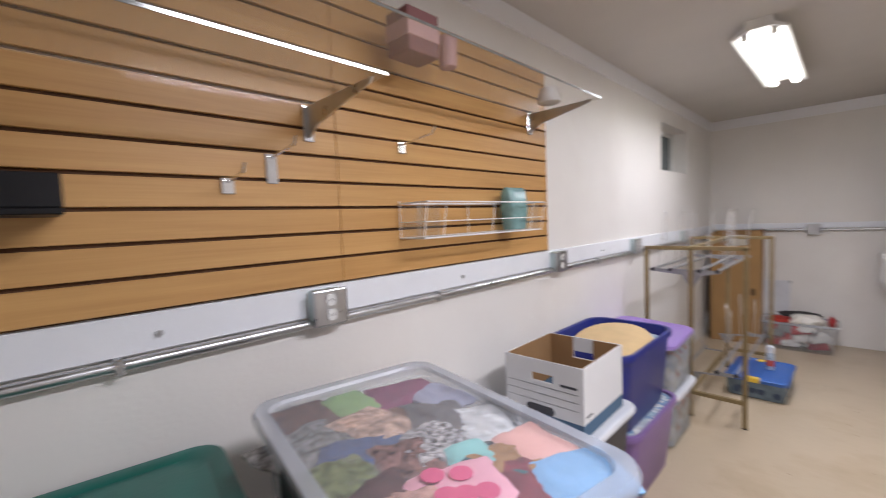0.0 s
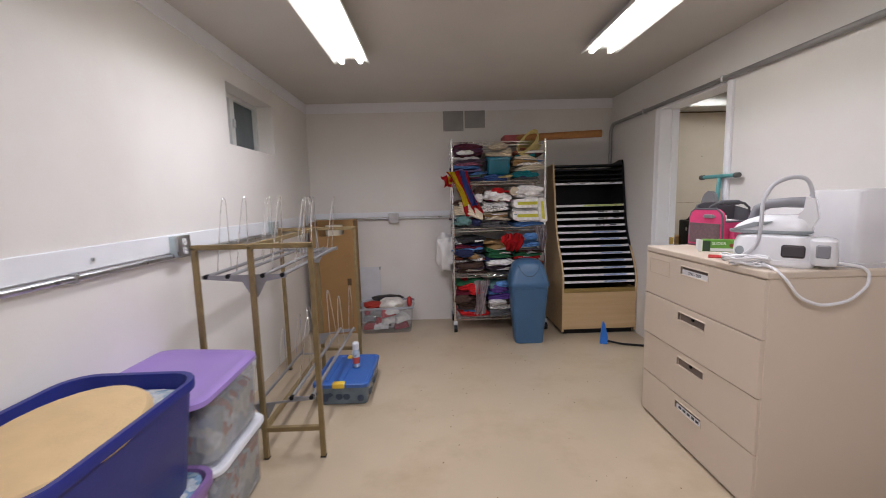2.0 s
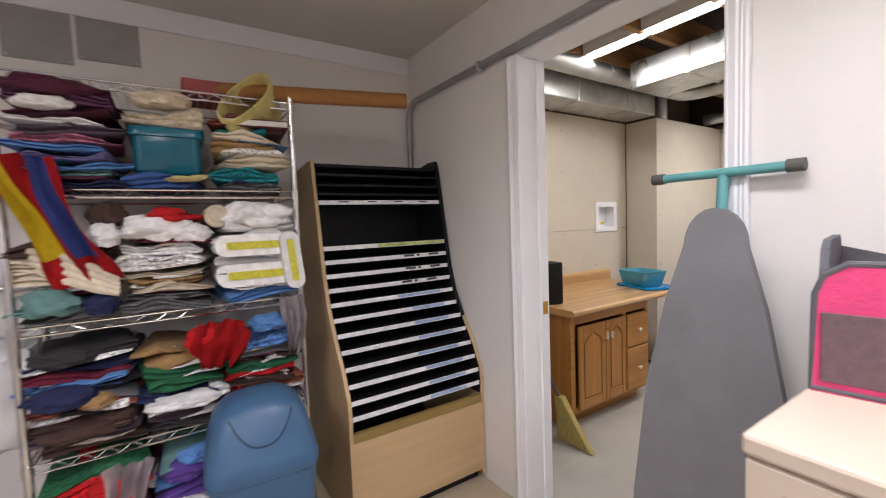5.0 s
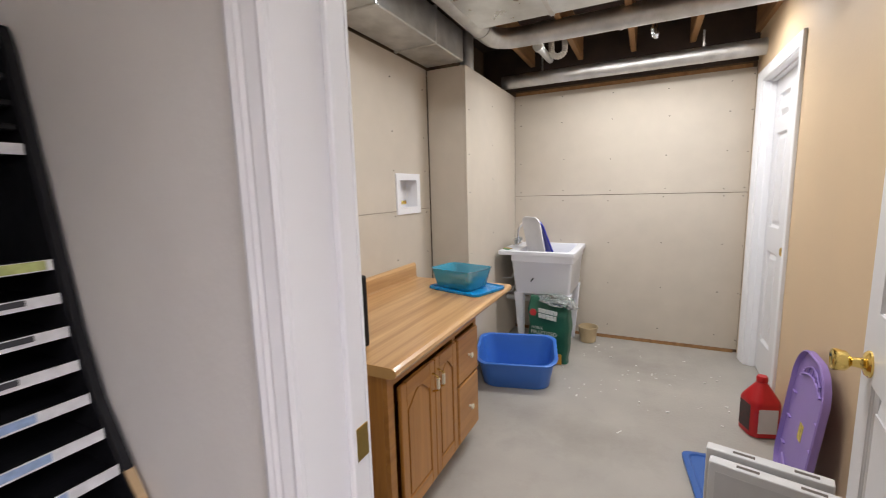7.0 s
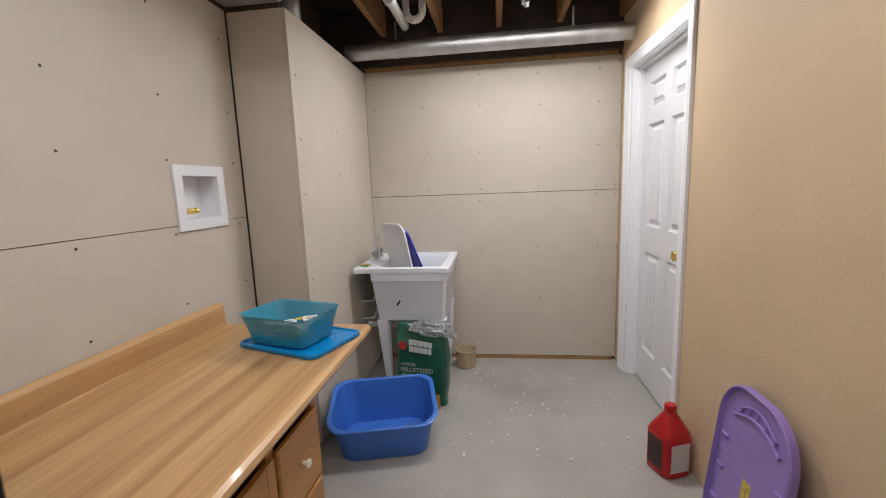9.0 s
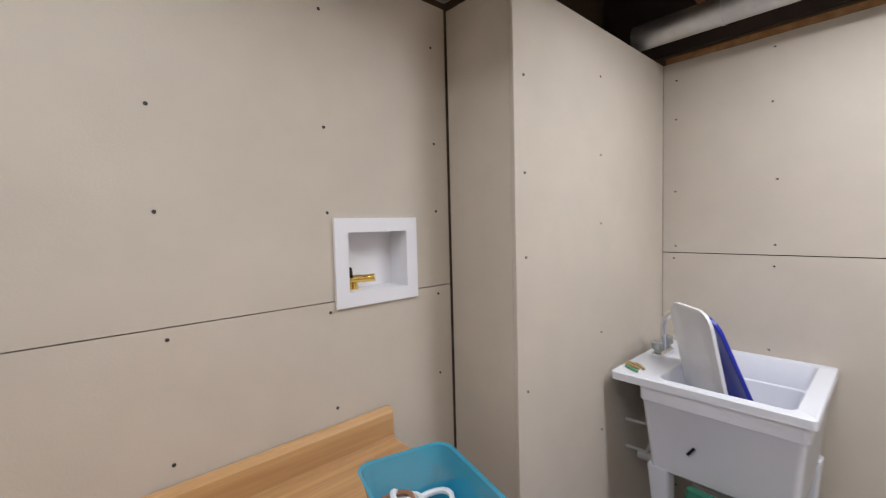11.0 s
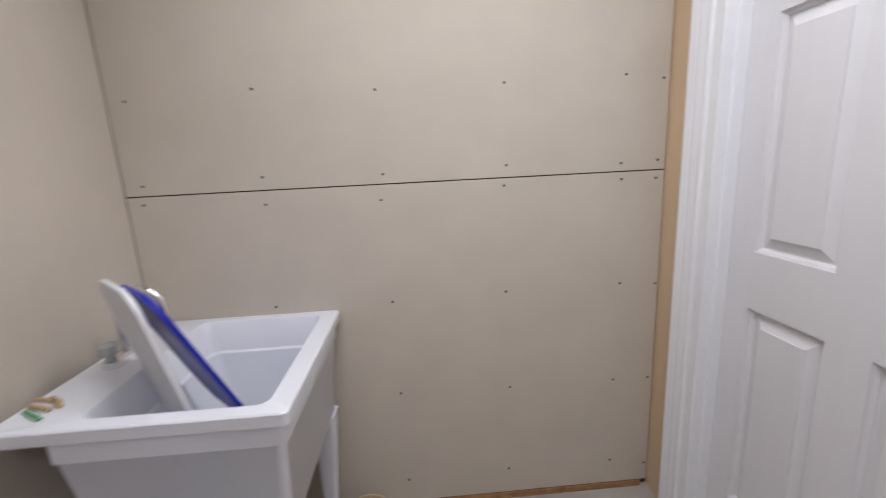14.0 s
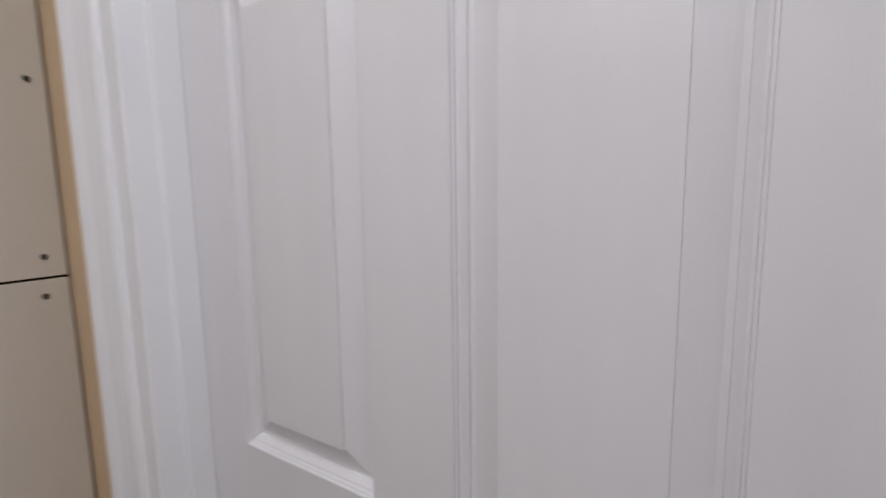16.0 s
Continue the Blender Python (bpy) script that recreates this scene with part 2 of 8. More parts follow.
# west wall with the window opening
W0, W1, WZ0, WZ1 = 4.32, 5.10, 1.74, 2.14
box_setting("wall_west", [((L - 0.3, BACK - 0.2, 0), (L, W0, TOP)), ((L - 0.3, W1, 0), (L, FAR, TOP)), ((L - 0.3, W0, 0), (L, W1, WZ0)), ((L - 0.3, W0, WZ1), (L, W1, TOP))], PAINT, "white painted concrete basement wall")
box_setting("wall_north", [((L - 0.3, FAR, 0), (R2, FAR + 0.2, TOP))], PAINT, "white painted basement end wall")
box_setting("wall_south", [((L, BACK - 0.2, 0), (R, BACK, TOP))], PAINT, "white painted wall")
box_setting("wall_east", [((R, BACK - 0.2, 0), (R2, D0 - 0.02, TOP)), ((R, D1 + 0.02, 0), (R2, FAR, TOP)), ((R, D0 - 0.02, DTOP + 0.02), (R2, D1 + 0.02, TOP))], PAINT, "white painted partition wall with a doorway")
box_setting("crown_trim", [((L, FAR - 0.014, 2.262), (R, FAR, TOP)), ((L, BACK, 2.265), (L + 0.014, FAR - 0.014, TOP))], WHITE, "flat painted board under the ceiling", "trim")

# doorway jambs and casings
jb = [((R - 0.004, D1, 0), (R2 + 0.006, D1 + 0.02, DTOP)), ((R - 0.004, D0 - 0.02, 0), (R2 + 0.006, D0, DTOP)), ((R - 0.004, D0 - 0.02, DTOP), (R2 + 0.006, D1 + 0.02, DTOP + 0.02)),
      ((R2 - 0.05, D1 - 0.012, 0), (R2 - 0.038, D1, DTOP)), ((R2 - 0.05, D0, 0), (R2 - 0.038, D0 + 0.012, DTOP))]
door_1 = tagged(new("door_1"), "white painted door frame with fluted casing", "door frame", kind="structure")
bm = bm_new()
for lo, hi in jb:
    add_box(bm, lo, hi, 0.002)
part("jamb", bm, WHITE, door_1)


def casing_profile(s):
    """Depth outline across a moulded casing 62 mm wide: pairs of (across, proud)."""
    return [(0, 0), (0.062 * s, 0), (0.062 * s, 0.016), (0.055 * s, 0.018), (0.047 * s, 0.014), (0.043 * s, 0.016), (0.036 * s, 0.012), (0.030 * s, 0.0145), (0.012 * s, 0.010), (0.006 * s, 0.011), (0, 0.007)]


bm = bm_new()
for y, s in ((D1, 1), (D0, -1)):
    add_prism(bm, [(R - 0.004 - p, y + a) for a, p in casing_profile(s)], 0, DTOP + 0.005, "z")
part("casing", bm, WHITE, door_1, "fluted white casing")
bm = bm_new()
for y, s in ((D1, 1), (D0, -1)):
    add_prism(bm, [(R2 + 0.006 + p, y + a) for a, p in casing_profile(s)], 0, DTOP + 0.06, "z")
add_prism(bm, [(R2 + 0.006 + p, DTOP + a) for a, p in casing_profile(1)], D0 - 0.06, D1 + 0.06, "y")
part("casing", bm, WHITE, door_1)
bm = bm_new()
add_box(bm, (R2 - 0.034, D1 - 0.003, 0.90), (R2 + 0.004, D1, 0.96), 0.001)
part("strike_plate", bm, BRASS, door_1, "brass strike plate")

# laundry walls
JZ = 1.232


def drywall_sheet(name, boxes, bevel=0.003):
    return box_setting(name, boxes, DRYWALL, "unpainted tan drywall sheet with screws", "drywall", bevel=bevel)


px0, px1, pz0, pz1 = 4.20 - 0.112, 4.20 + 0.112, 1.34 - 0.094, 1.34 + 0.094   # pocket of the washer outlet box
drywall_sheet("wall_laundry_north", [((R2 + 0.004, 6.05, 0.02), (COLX - 0.006, 6.063, JZ - 0.0015)), ((R2 + 0.004, 6.05, JZ + 0.0015), (px0, 6.063, 2.19)), ((px1, 6.05, JZ + 0.0015), (COLX - 0.006, 6.063, 2.19)), ((px0, 6.05, pz1), (px1, 6.063, 2.19)), ((px0, 6.05, JZ + 0.0015), (px1, 6.063, pz0))], 0)
box_setting("wall_laundry_backing", [((R2, 6.15, 0), (END + 0.2, 6.25, 2.7)), ((R2, 6.066, 0), (4.06, 6.15, 2.7)), ((4.34, 6.066, 0), (END + 0.2, 6.15, 2.7)), ((4.06, 6.066, 0), (4.34, 6.15, 1.2)), ((4.06, 6.066, 1.48), (4.34, 6.15, 2.7)), ((END + 0.016, RW - 0.2, 0), (END + 0.16, 6.066, 2.7))], DRYEDGE, "wood framing behind the drywall")
drywall_sheet("wall_column_side", [((COLX, COLY + 0.0115, 0.01), (COLX + 0.013, 6.046, 2.185))])
drywall_sheet("wall_column_front", [((COLX, COLY - 0.002, 0.01), (END - 0.0008, COLY + 0.011, 2.185))], 0.0012)
drywall_sheet("wall_laundry_east", [((END, RW + 0.004, 0.028), (END + 0.013, COLY - 0.003, 1.278)), ((END, RW + 0.004, 1.282), (END + 0.013, COLY - 0.003, 2.185))], 0.0006)
box_setting("sill_plate", [((END - 0.004, RW + 0.03, 0.0), (END + 0.014, COLY - 0.012, 0.024)), ((END + 0.002, RW + 0.03, 2.187), (END + 0.014, COLY - 0.012, 2.215))], JOIST, "rough lumber plate at the drywall edge", "trim")
LX0, LX1, LTOP = 4.685, 5.445, 2.035
box_setting("wall_laundry_south", [((R2, RW - 0.12, 0), (LX0 - 0.025, RW, 2.6)), ((LX1 + 0.045, RW - 0.12, 0), (END + 0.014, RW, 2.6)), ((LX0 - 0.025, RW - 0.12, LTOP + 0.03), (LX1 + 0.045, RW, 2.6))], PEACH, "peach painted plaster wall", "wall")
box_setting("wall_laundry_west", [((R2, RW, 0), (R2 + 0.004, D0 - 0.02, 2.6)), ((R2, D1 + 0.02, 0), (R2 + 0.004, 6.05, 2.6)), ((R2, D0 - 0.02, DTOP + 0.02), (R2 + 0.004, D1 + 0.02, 2.6))], DRYWALL, "unpainted tan drywall", "wall")
box_setting("ceiling_laundry", [((R2, RW - 0.2, 2.62), (END + 0.2, 6.2, 2.68))], SHADEWOOD, "subfloor boards above open joists, coloured dark for the bay shade", "ceiling")


# screws and nail dimples on the drywall
def screws():
    bm = bm_new()
    rnd = random.Random(4)
    spots = []
    for y in (4.02, 4.09, 4.5, 4.92, 5.32, 5.70):
        for z in (0.12, 0.5, 0.87, 1.24, 1.325, 1.59, 1.9, 2.12):
            spots.append(Vector((END - 0.0015, (3.962 if y == 4.02 else y) + rnd.uniform(-0.012, 0.012), z + rnd.uniform(-0.02, 0.02))))
    for x in (2.83, 3.23, 3.635, 4.04, 4.44):
        for z in (0.92, 1.205, 1.49, 1.72, 2.05):
            spots.append(Vector((x + rnd.uniform(-0.006, 0.006), 6.0485, z + rnd.uniform(-0.006, 0.006))))
    for z in (0.5, 0.9, 1.334, 1.6, 1.9):
        spots.append(Vector((4.56, COLY - 0.0035, z)))
        spots.append(Vector((5.05, COLY - 0.0035, z + 0.1)))
    for s in spots:
        n = Vector((1, 0, 0)) if abs(s.x - END) < 0.01 else Vector((0, 1, 0))
        add_tube(bm, [s, s + n * 0.003], 0.0048, 6)
    solid("drywall_screws", bm, material("screw_head", (0.06, 0.055, 0.05), 0.6, 0.5), "dark drywall screw heads sunk in the sheets", "screws", kind="stuff")


screws()


# ---- fittings on the setting ----
def window():
    w = tagged(new("window_1"), "small high basement window with dark glass in a deep plaster reveal", "window", kind="structure")
    frame_mat = material("window_frame_paint", (0.62, 0.63, 0.62), 0.5)
    x0, x1 = L - 0.18, L - 0.125
    bm = bm_new()
    for lo, hi in (((x0, W0, WZ0), (x1, W0 + 0.04, WZ1)), ((x0, W1 - 0.04, WZ0), (x1, W1, WZ1)), ((x0, W0 + 0.04, WZ0), (x1, W1 - 0.04, WZ0 + 0.035)), ((x0, W0 + 0.04, WZ1 - 0.035), (x1, W1 - 0.04, WZ1)), ((x0 + 0.01, 4.62, WZ0 + 0.035), (x1 + 0.006, 4.68, WZ1 - 0.035))):
        add_box(bm, lo, hi, 0.004)
    part("window_frame", bm, frame_mat, w)
    glass = material("dark_window_glass", (0.10, 0.13, 0.14), 0.06, vary=0.2, scale=4, bump=0.0)
    for a, b in ((W0 + 0.04, 4.62), (4.68, W1 - 0.04)):
        box_part("pane", (x0 + 0.02, a, WZ0 + 0.035), (x0 + 0.028, b, WZ1 - 0.035), glass, w, 0)
    box_part("window_latch", (x1 + 0.006, 4.635, 1.90), (x1 + 0.022, 4.662, 1.96), STEEL, w, 0.003)


window()


def vents():
    grey = material("vent_grey_paint", (0.33, 0.325, 0.31), 0.6, vary=0.08)
    for x0, x1, z0 in ((0.41, 0.625, 2.055), (0.64, 0.856, 2.085)):
        v = empty("wall_vent", (x0, FAR, z0), "flat grey metal vent plate screwed to the wall", "vent", "pair of vent plates")
        box_part("plate", (0, -0.006, 0), (x1 - x0, 0, 2.268 - z0 - 0.004), grey, v, 0.002)
        for px, pz in ((0.012, 0.012), (x1 - x0 - 0.012, 0.012)):
            bm = bm_new()
            add_tube(bm, [(px, -0.006, pz), (px, -0.009, pz)], 0.004, 8)
            part("screw", bm, STEEL, v)


vents()


def conduit_run():
    bandm = material("white_gloss_band", (0.80, 0.82, 0.86), 0.35, vary=0.02)
    box_setting("wall_band_west", [((L, BACK, 1.115), (L + 0.012, FAR - 0.02, 1.205))], bandm, "glossy white painted backing board along the wall", "trim", 0.003)
    c = empty("conduit_west", (L, 0, 1.1), "galvanised electrical conduit run along the wall below a board", "conduit")
    bm = bm_new()
    add_tube(bm, [(0.022, BACK, 0.0), (0.022, FAR - 0.03, 0.0)], 0.0125, 10)
    part("pipe", bm, STEEL, c, smooth=True)
    for y in (0.62, 1.6, 3.0, 4.2, 5.2):
        box_part("strap", (0.0, y - 0.009, -0.019), (0.038, y + 0.009, 0.018), STEEL, c, 0.004)
    for y in (0.70, 1.75, 3.1, 4.3):
        bm = bm_new()
        add_tube(bm, [(0.012, y, 0.055), (0.02, y, 0.055)], 0.007, 8)
        part("anchor_bolt", bm, STEEL, c)
    n = empty("conduit_north", (0, FAR, 1.145), "galvanised electrical conduit along the end wall", "conduit")
    bm = bm_new()
    add_tube(bm, [(L + 0.03, -0.022, 0), (1.45, -0.022, 0)], 0.0125, 10)
    part("pipe", bm, STEEL, n, smooth=True)
    box_setting("wall_band_north", [((L + 0.02, FAR - 0.008, 1.162), (0.47, FAR, 1.215))], bandm, "white painted backing board", "trim", 0.002)
    e = empty("conduit_east", (R, 0, 2.075), "thick grey conduit above the doorway bending down in the corner", "conduit")
    pipe = [(-0.024, BACK, 0.0), (-0.024, 5.91, 0.0)] + [(-0.024, 5.91 + 0.10 * math.sin(a), -0.10 + 0.10 * math.cos(a)) for a in [k * math.pi / 12 for k in range(1, 7)]] + [(-0.024, 6.01, -0.35), (-0.024, 6.01, -1.2)]
    bm = bm_new()
    add_tube(bm, pipe, 0.017, 10)
    part("pipe", bm, material("grey_conduit", (0.34, 0.335, 0.33), 0.45, 0.5, vary=0.08), e, smooth=True)
    for y in (1.5, 2.9, 4.28, 5.3):
        box_part("strap", (-0.043, y - 0.01, -0.022), (0.0, y + 0.01, 0.022), STEEL, e, 0.004)


conduit_run()


def outlet_box(at, rz, duplex):
    """A surface box of pressed steel; its plate faces +x before turning."""
    o = empty("outlet_box", at, "galvanised surface outlet box with a steel cover plate", "outlet", "outlets on the conduit", rz=rz)
    bm = bm_new()
    add_box(bm, (0, -0.052, -0.052), (0.045, 0.052, 0.052), 0.008, 2)
    part("box", bm, material("pressed_steel_box", (0.50, 0.58, 0.58), 0.34, 0.9, vary=0.1), o)
    bm = bm_new()
    add_box(bm, (0.045, -0.055, -0.054), (0.052, 0.055, 0.054), 0.006, 2)
    part("cover_plate", bm, STEEL, o)
    if duplex:
        for z in (-0.022, 0.022):
            bm = bm_new()
            add_loft(bm, [(0.034, 0.03, 0.012, 0.0), (0.034, 0.03, 0.012, 0.005)], pose(0.0515, 0, z, 0, 90, 0))
            part("receptacle", bm, material("receptacle_white", (0.75, 0.75, 0.74), 0.4), o)
            bm = bm_new()
            for y in (-0.006, 0.006):
                add_box(bm, (0.0563, y - 0.001, z - 0.004), (0.0568, y + 0.001, z + 0.005))
            part("slots", bm, BLACK, o)
    return o


for yy in (1.12, 2.50, 3.62, 4.86):
    outlet_box((L + 0.004, yy, 1.145), 0, True)
outlet_box((-0.15, FAR - 0.004, 1.150), -90, False)


def ceiling_lamp(x, y, z, zc, tubes=2, width=0.24, length=1.26, label="white strip light with two glowing fluorescent tubes"):
    c = empty("ceiling_light", (x, y, zc), label, "ceiling light", "fluorescent ceiling lights")
    h = z - zc
    bm = bm_new()
    add_prism(bm, [(-0.06, 0), (0.06, 0), (0.06, h * 0.35), (width / 2, h * 0.75), (width / 2, h * 0.9), (0.05, h * 0.55), (-0.05, h * 0.55), (-width / 2, h * 0.9), (-width / 2, h * 0.75), (-0.06, h * 0.35)], -length / 2, length / 2, "y")
    part("housing", bm, LAMPWHITE, c)
    for k in range(tubes):
        xx = (k - (tubes - 1) / 2) * width * 0.52
        bm = bm_new()
        add_tube(bm, [(xx, -length / 2 + 0.04, h * 0.82), (xx, length / 2 - 0.04, h * 0.82)], 0.019, 10)
        part("tube", bm, LAMPGLOW, c, "glowing white tube", smooth=True)
        for s in (-1, 1):
            box_part("socket", (xx - 0.016, s * (length / 2 - 0.03) - 0.012, h), (xx + 0.016, s * (length / 2 - 0.03) + 0.012, h * 0.45), LAMPWHITE, c, 0.003)
    return c


ceiling_lamp(-0.25, 3.87, 2.27, TOP)
ceiling_lamp(1.41, 3.75, 2.27, TOP)
# unseen fixture, made up to go with the added lamp
ceiling_lamp(0.60, 1.55, 2.27, TOP)
ceiling_lamp(3.36, 5.02, 2.41, 2.50, 1, 0.11, 1.22, "single tube strip light hung under the joists")
ceiling_lamp(4.93, 4.60, 2.375, 2.45, 1, 0.11, 1.22, "single tube strip light hung beside a duct")


def overhead():
    for i, y in enumerate((3.95, 4.36, 4.77, 5.18, 5.59)):
        box_setting("ceiling_joist", [((R2 + 0.01, y - 0.02, 2.42), (END + 0.01, y + 0.02, 2.62))], JOIST, "rough sawn floor joist overhead", "joist", 0.003)
    box_setting("rim_board", [((END - 0.004, RW, 2.23), (END + 0.01, 6.05, 2.62))], SHADEWOOD, "wooden rim board coloured dark for the joist bay shade", "joist")
    # trunk along the north wall
    t = empty("trunk_duct", (0, 0, 0), "dull rectangular sheet metal trunk duct along the wall top", "duct")
    box_part("body", (R2 + 0.02, 5.76, 2.20), (4.50, 6.04, 2.40), DUCT, t, 0.006)
    for x in (2.9, 3.5, 4.1):
        box_part("seam", (x - 0.012, 5.752, 2.192), (x + 0.012, 6.046, 2.408), DUCT, t, 0.003)
    b = empty("plenum_duct", (0, 0, 0), "bright rectangular sheet metal plenum under the joists", "duct")
    box_part("body", (3.72, 4.30, 2.235), (4.12, 5.50, 2.42), material("bright_sheet_metal", (0.62, 0.64, 0.65), 0.33, 1.0, vary=0.2, scale=6), b, 0.006)
    for y in (4.6, 5.1):
        box_part("seam", (3.714, y - 0.012, 2.228), (4.126, y + 0.012, 2.42), DUCT, b, 0.003)
    d = empty("round_duct", (0, 0, 0), "round galvanised duct with an elbow above the column", "duct")
    bm = bm_new()
    elbow = [(4.60 + 0.15 * math.sin(a), 5.47 + 0.15 * math.cos(a), 2.375) for a in [k * math.pi / 12 for k in range(7)]]
    add_tube(bm, [(R2 + 0.02, 5.62, 2.375), (4.5, 5.62, 2.375)] + elbow + [(4.75, RW, 2.375)], 0.066, 16)
    part("pipe", bm, DUCT, d, smooth=True)
    for p, q in (((4.75, 5.30, 2.375), (4.75, 5.325, 2.375)), ((4.75, 4.80, 2.375), (4.75, 4.82, 2.375)), ((4.45, 5.62, 2.375), (4.475, 5.62, 2.375)), ((3.6, 5.62, 2.375), (3.62, 5.62, 2.375))):
        bm = bm_new()
        add_tube(bm, [p, q], 0.070, 16)
        part("band", bm, DUCT, d, smooth=True)
    bm = bm_new()
    add_tube(bm, [(4.70, 5.82, 2.15), (4.70, 5.82, 2.45)], 0.05, 14)
    part("drop_pipe", bm, DUCT, d, smooth=True)
    f = empty("round_duct", (0, 0, 0), "straight round galvanised duct along the far wall top", "duct")
    bm = bm_new()
    add_tube(bm, [(5.47, 5.80, 2.265), (5.47, RW, 2.265)], 0.055, 16)
    part("pipe", bm, DUCT, f, smooth=True)
    for y in (5.45, 4.30):
        bm = bm_new()
        add_tube(bm, [(5.47, y, 2.265), (5.47, y + 0.012, 2.265)], 0.058, 16)
        part("band", bm, DUCT, f, smooth=True)
        box_part("hanger", (5.465, y, 2.32), (5.475, y + 0.012, 2.44), STEEL, f, 0)
    h = empty("flexible_duct", (5.22, 5.28, 2.345), "hanging loop of pale ribbed flexible hose between joists", "hose")
    bm = bm_new()
    arc = [(0.0, -0.05, 0.17), (0.0, -0.05, 0.07)] + [(0.0, -0.05 * math.cos(a), 0.05 - 0.05 * math.sin(a)) for a in [k * math.pi / 10 for k in range(11)]] + [(0.0, 0.05, 0.07), (0.0, 0.055, 0.17)]
    ribs = []
    for a, c in zip(arc, arc[1:]):
        steps = max(2, int((Vector(c) - Vector(a)).length / 0.006))
        ribs += [Vector(a).lerp(Vector(c), q / steps) for q in range(steps)]
    add_tube(bm, ribs, [0.024 if k % 2 else 0.020 for k in range(len(ribs))], 10)
    part("hose", bm, material("pale_hose", (0.60, 0.57, 0.52), 0.6), h, smooth=True)
    v = empty("drain_pipe", (4.835, 5.345, 2.325), "white plastic drain pipe sloping between the joists", "pipe")
    bm = bm_new()
    add_tube(bm, [(0.0, 0.0, 0.0), (0.06, 0.002, 0.004), (0.60, 0.04, 0.065)], 0.027, 14)
    part("pipe", bm, material("white_pvc", (0.6, 0.6, 0.58), 0.4), v, smooth=True)
    bm = bm_new()
    add_tube(bm, [(-0.005, 0.0, 0.0), (0.05, 0.002, 0.003)], 0.035, 14)
    part("coupling", bm, material("white_pvc", (0.6, 0.6, 0.58), 0.4), v, smooth=True)
    q = empty("fallen_foil_strip", (5.2, 4.62, 2.36), "crumpled strip of shiny foil hanging from a joist", "foil")
    bm = bm_new()
    add_tube(bm, [(0, 0, 0.12), (0.0, 0.01, 0.06), (0.01, 0.0, 0.02), (0.02, -0.01, 0.0)], [0.01, 0.02, 0.028, 0.012], 7)
    part("strip", bm, CHROME, q)


overhead()


def panel_door(name, width, height, label, parent=None, knob_side=1, thick=0.035):
    """Six-panel door leaf in its own frame: x from 0 at the hinge, face towards +y at y = 0."""
    d = parent
    st, mid = 0.096, 0.105
    pw = (width - 2 * st - mid) / 2
    zs = [(0.24, 0.885), (1.052, 1.672), (1.765, height - 0.11)]
    bm = bm_new()
    xs = [(0, st), (st + pw, st + pw + mid), (width - st, width)]
    for a, b in xs:
        add_box(bm, (a, -thick, 0.01), (b, 0, height))
    for cx in (st, st + pw + mid):
        for a, b in ((0.01, zs[0][0]), (zs[0][1], zs[1][0]), (zs[1][1], zs[2][0]), (zs[2][1], height)):
            add_box(bm, (cx, -thick, a), (cx + pw, 0, b))
    part("stiles_and_rails", bm, DOORW, d)
    for cx in (st, st + pw + mid):
        for a, b in zs:
            bm = bm_new()
            # moulded recess and raised field, front and back
            for y0, s in ((0.0, -1), (-thick, 1)):
                prev = None
                for inset, depth in ((0.0, 0.0), (0.0007, 0.0035), (0.0026, 0.0035), (0.0033, 0.007), (0.0055, 0.007), (0.0115, 0.0125), (0.012, 0.0165), (0.017, 0.0165), (0.046, 0.005), (0.0464, 0.0015)):
                    y = y0 + s * depth
                    ring = [bm.verts.new(p) for p in ((cx + inset, y, a + inset), (cx + pw - inset, y, a + inset), (cx + pw - inset, y, b - inset), (cx + inset, y, b - inset))]
                    if prev:
                        for i in range(4):
                            bm.faces.new((prev[i], prev[(i + 1) % 4], ring[(i + 1) % 4], ring[i]))
                    prev = ring
                bm.faces.new(prev)
            part("panel", bm, DOORW, d, "raised moulded panel")
    return d


def knob_part(parent, x, z, face=0.0, sign=1):
    bm = bm_new()
    m = pose(0, 0, 0, -90 * sign, 0, 0)
    add_lathe(bm, [(0.0315, 0), (0.0315, 0.004), (0.026, 0.010), (0.013, 0.014), (0.011, 0.028), (0.012, 0.032), (0.019, 0.037), (0.0235, 0.043), (0.0265, 0.060), (0.0255, 0.066), (0.022, 0.068), (0.016, 0.065), (0.004, 0.064)], (x, face, z), 24, m)
    part("door_knob", bm, BRASS, parent, "polished brass knob", smooth=True)


# closed door of the laundry's south wall, with jamb and casing
door_2 = tagged(new("door_2"), "closed white six-panel door in a white moulded frame", "door", kind="structure")
DY = 3.868
door_2.matrix_world = pose(LX0, DY, 0)
panel_door("door_2", LX1 - LX0, LTOP - 0.005, "", door_2)
knob_part(door_2, 0.07, 0.955)
bm = bm_new()
wd = LX1 - LX0
add_box(bm, (-0.025, -0.05, 0), (-0.003, RW - DY + 0.002, LTOP + 0.02), 0.002)
add_box(bm, (wd + 0.003, -0.05, 0), (wd + 0.045, RW - DY + 0.002, LTOP + 0.02), 0.002)
add_box(bm, (-0.003, -0.05, LTOP), (wd + 0.003, RW - DY + 0.002, LTOP + 0.02), 0.002)
part("jamb", bm, WHITE, door_2)
bm = bm_new()
add_box(bm, (-0.003, 0.0006, 0), (0.009, 0.036, LTOP), 0.0008)
add_box(bm, (wd - 0.009, 0.0006, 0), (wd + 0.003, 0.036, LTOP), 0.0008)
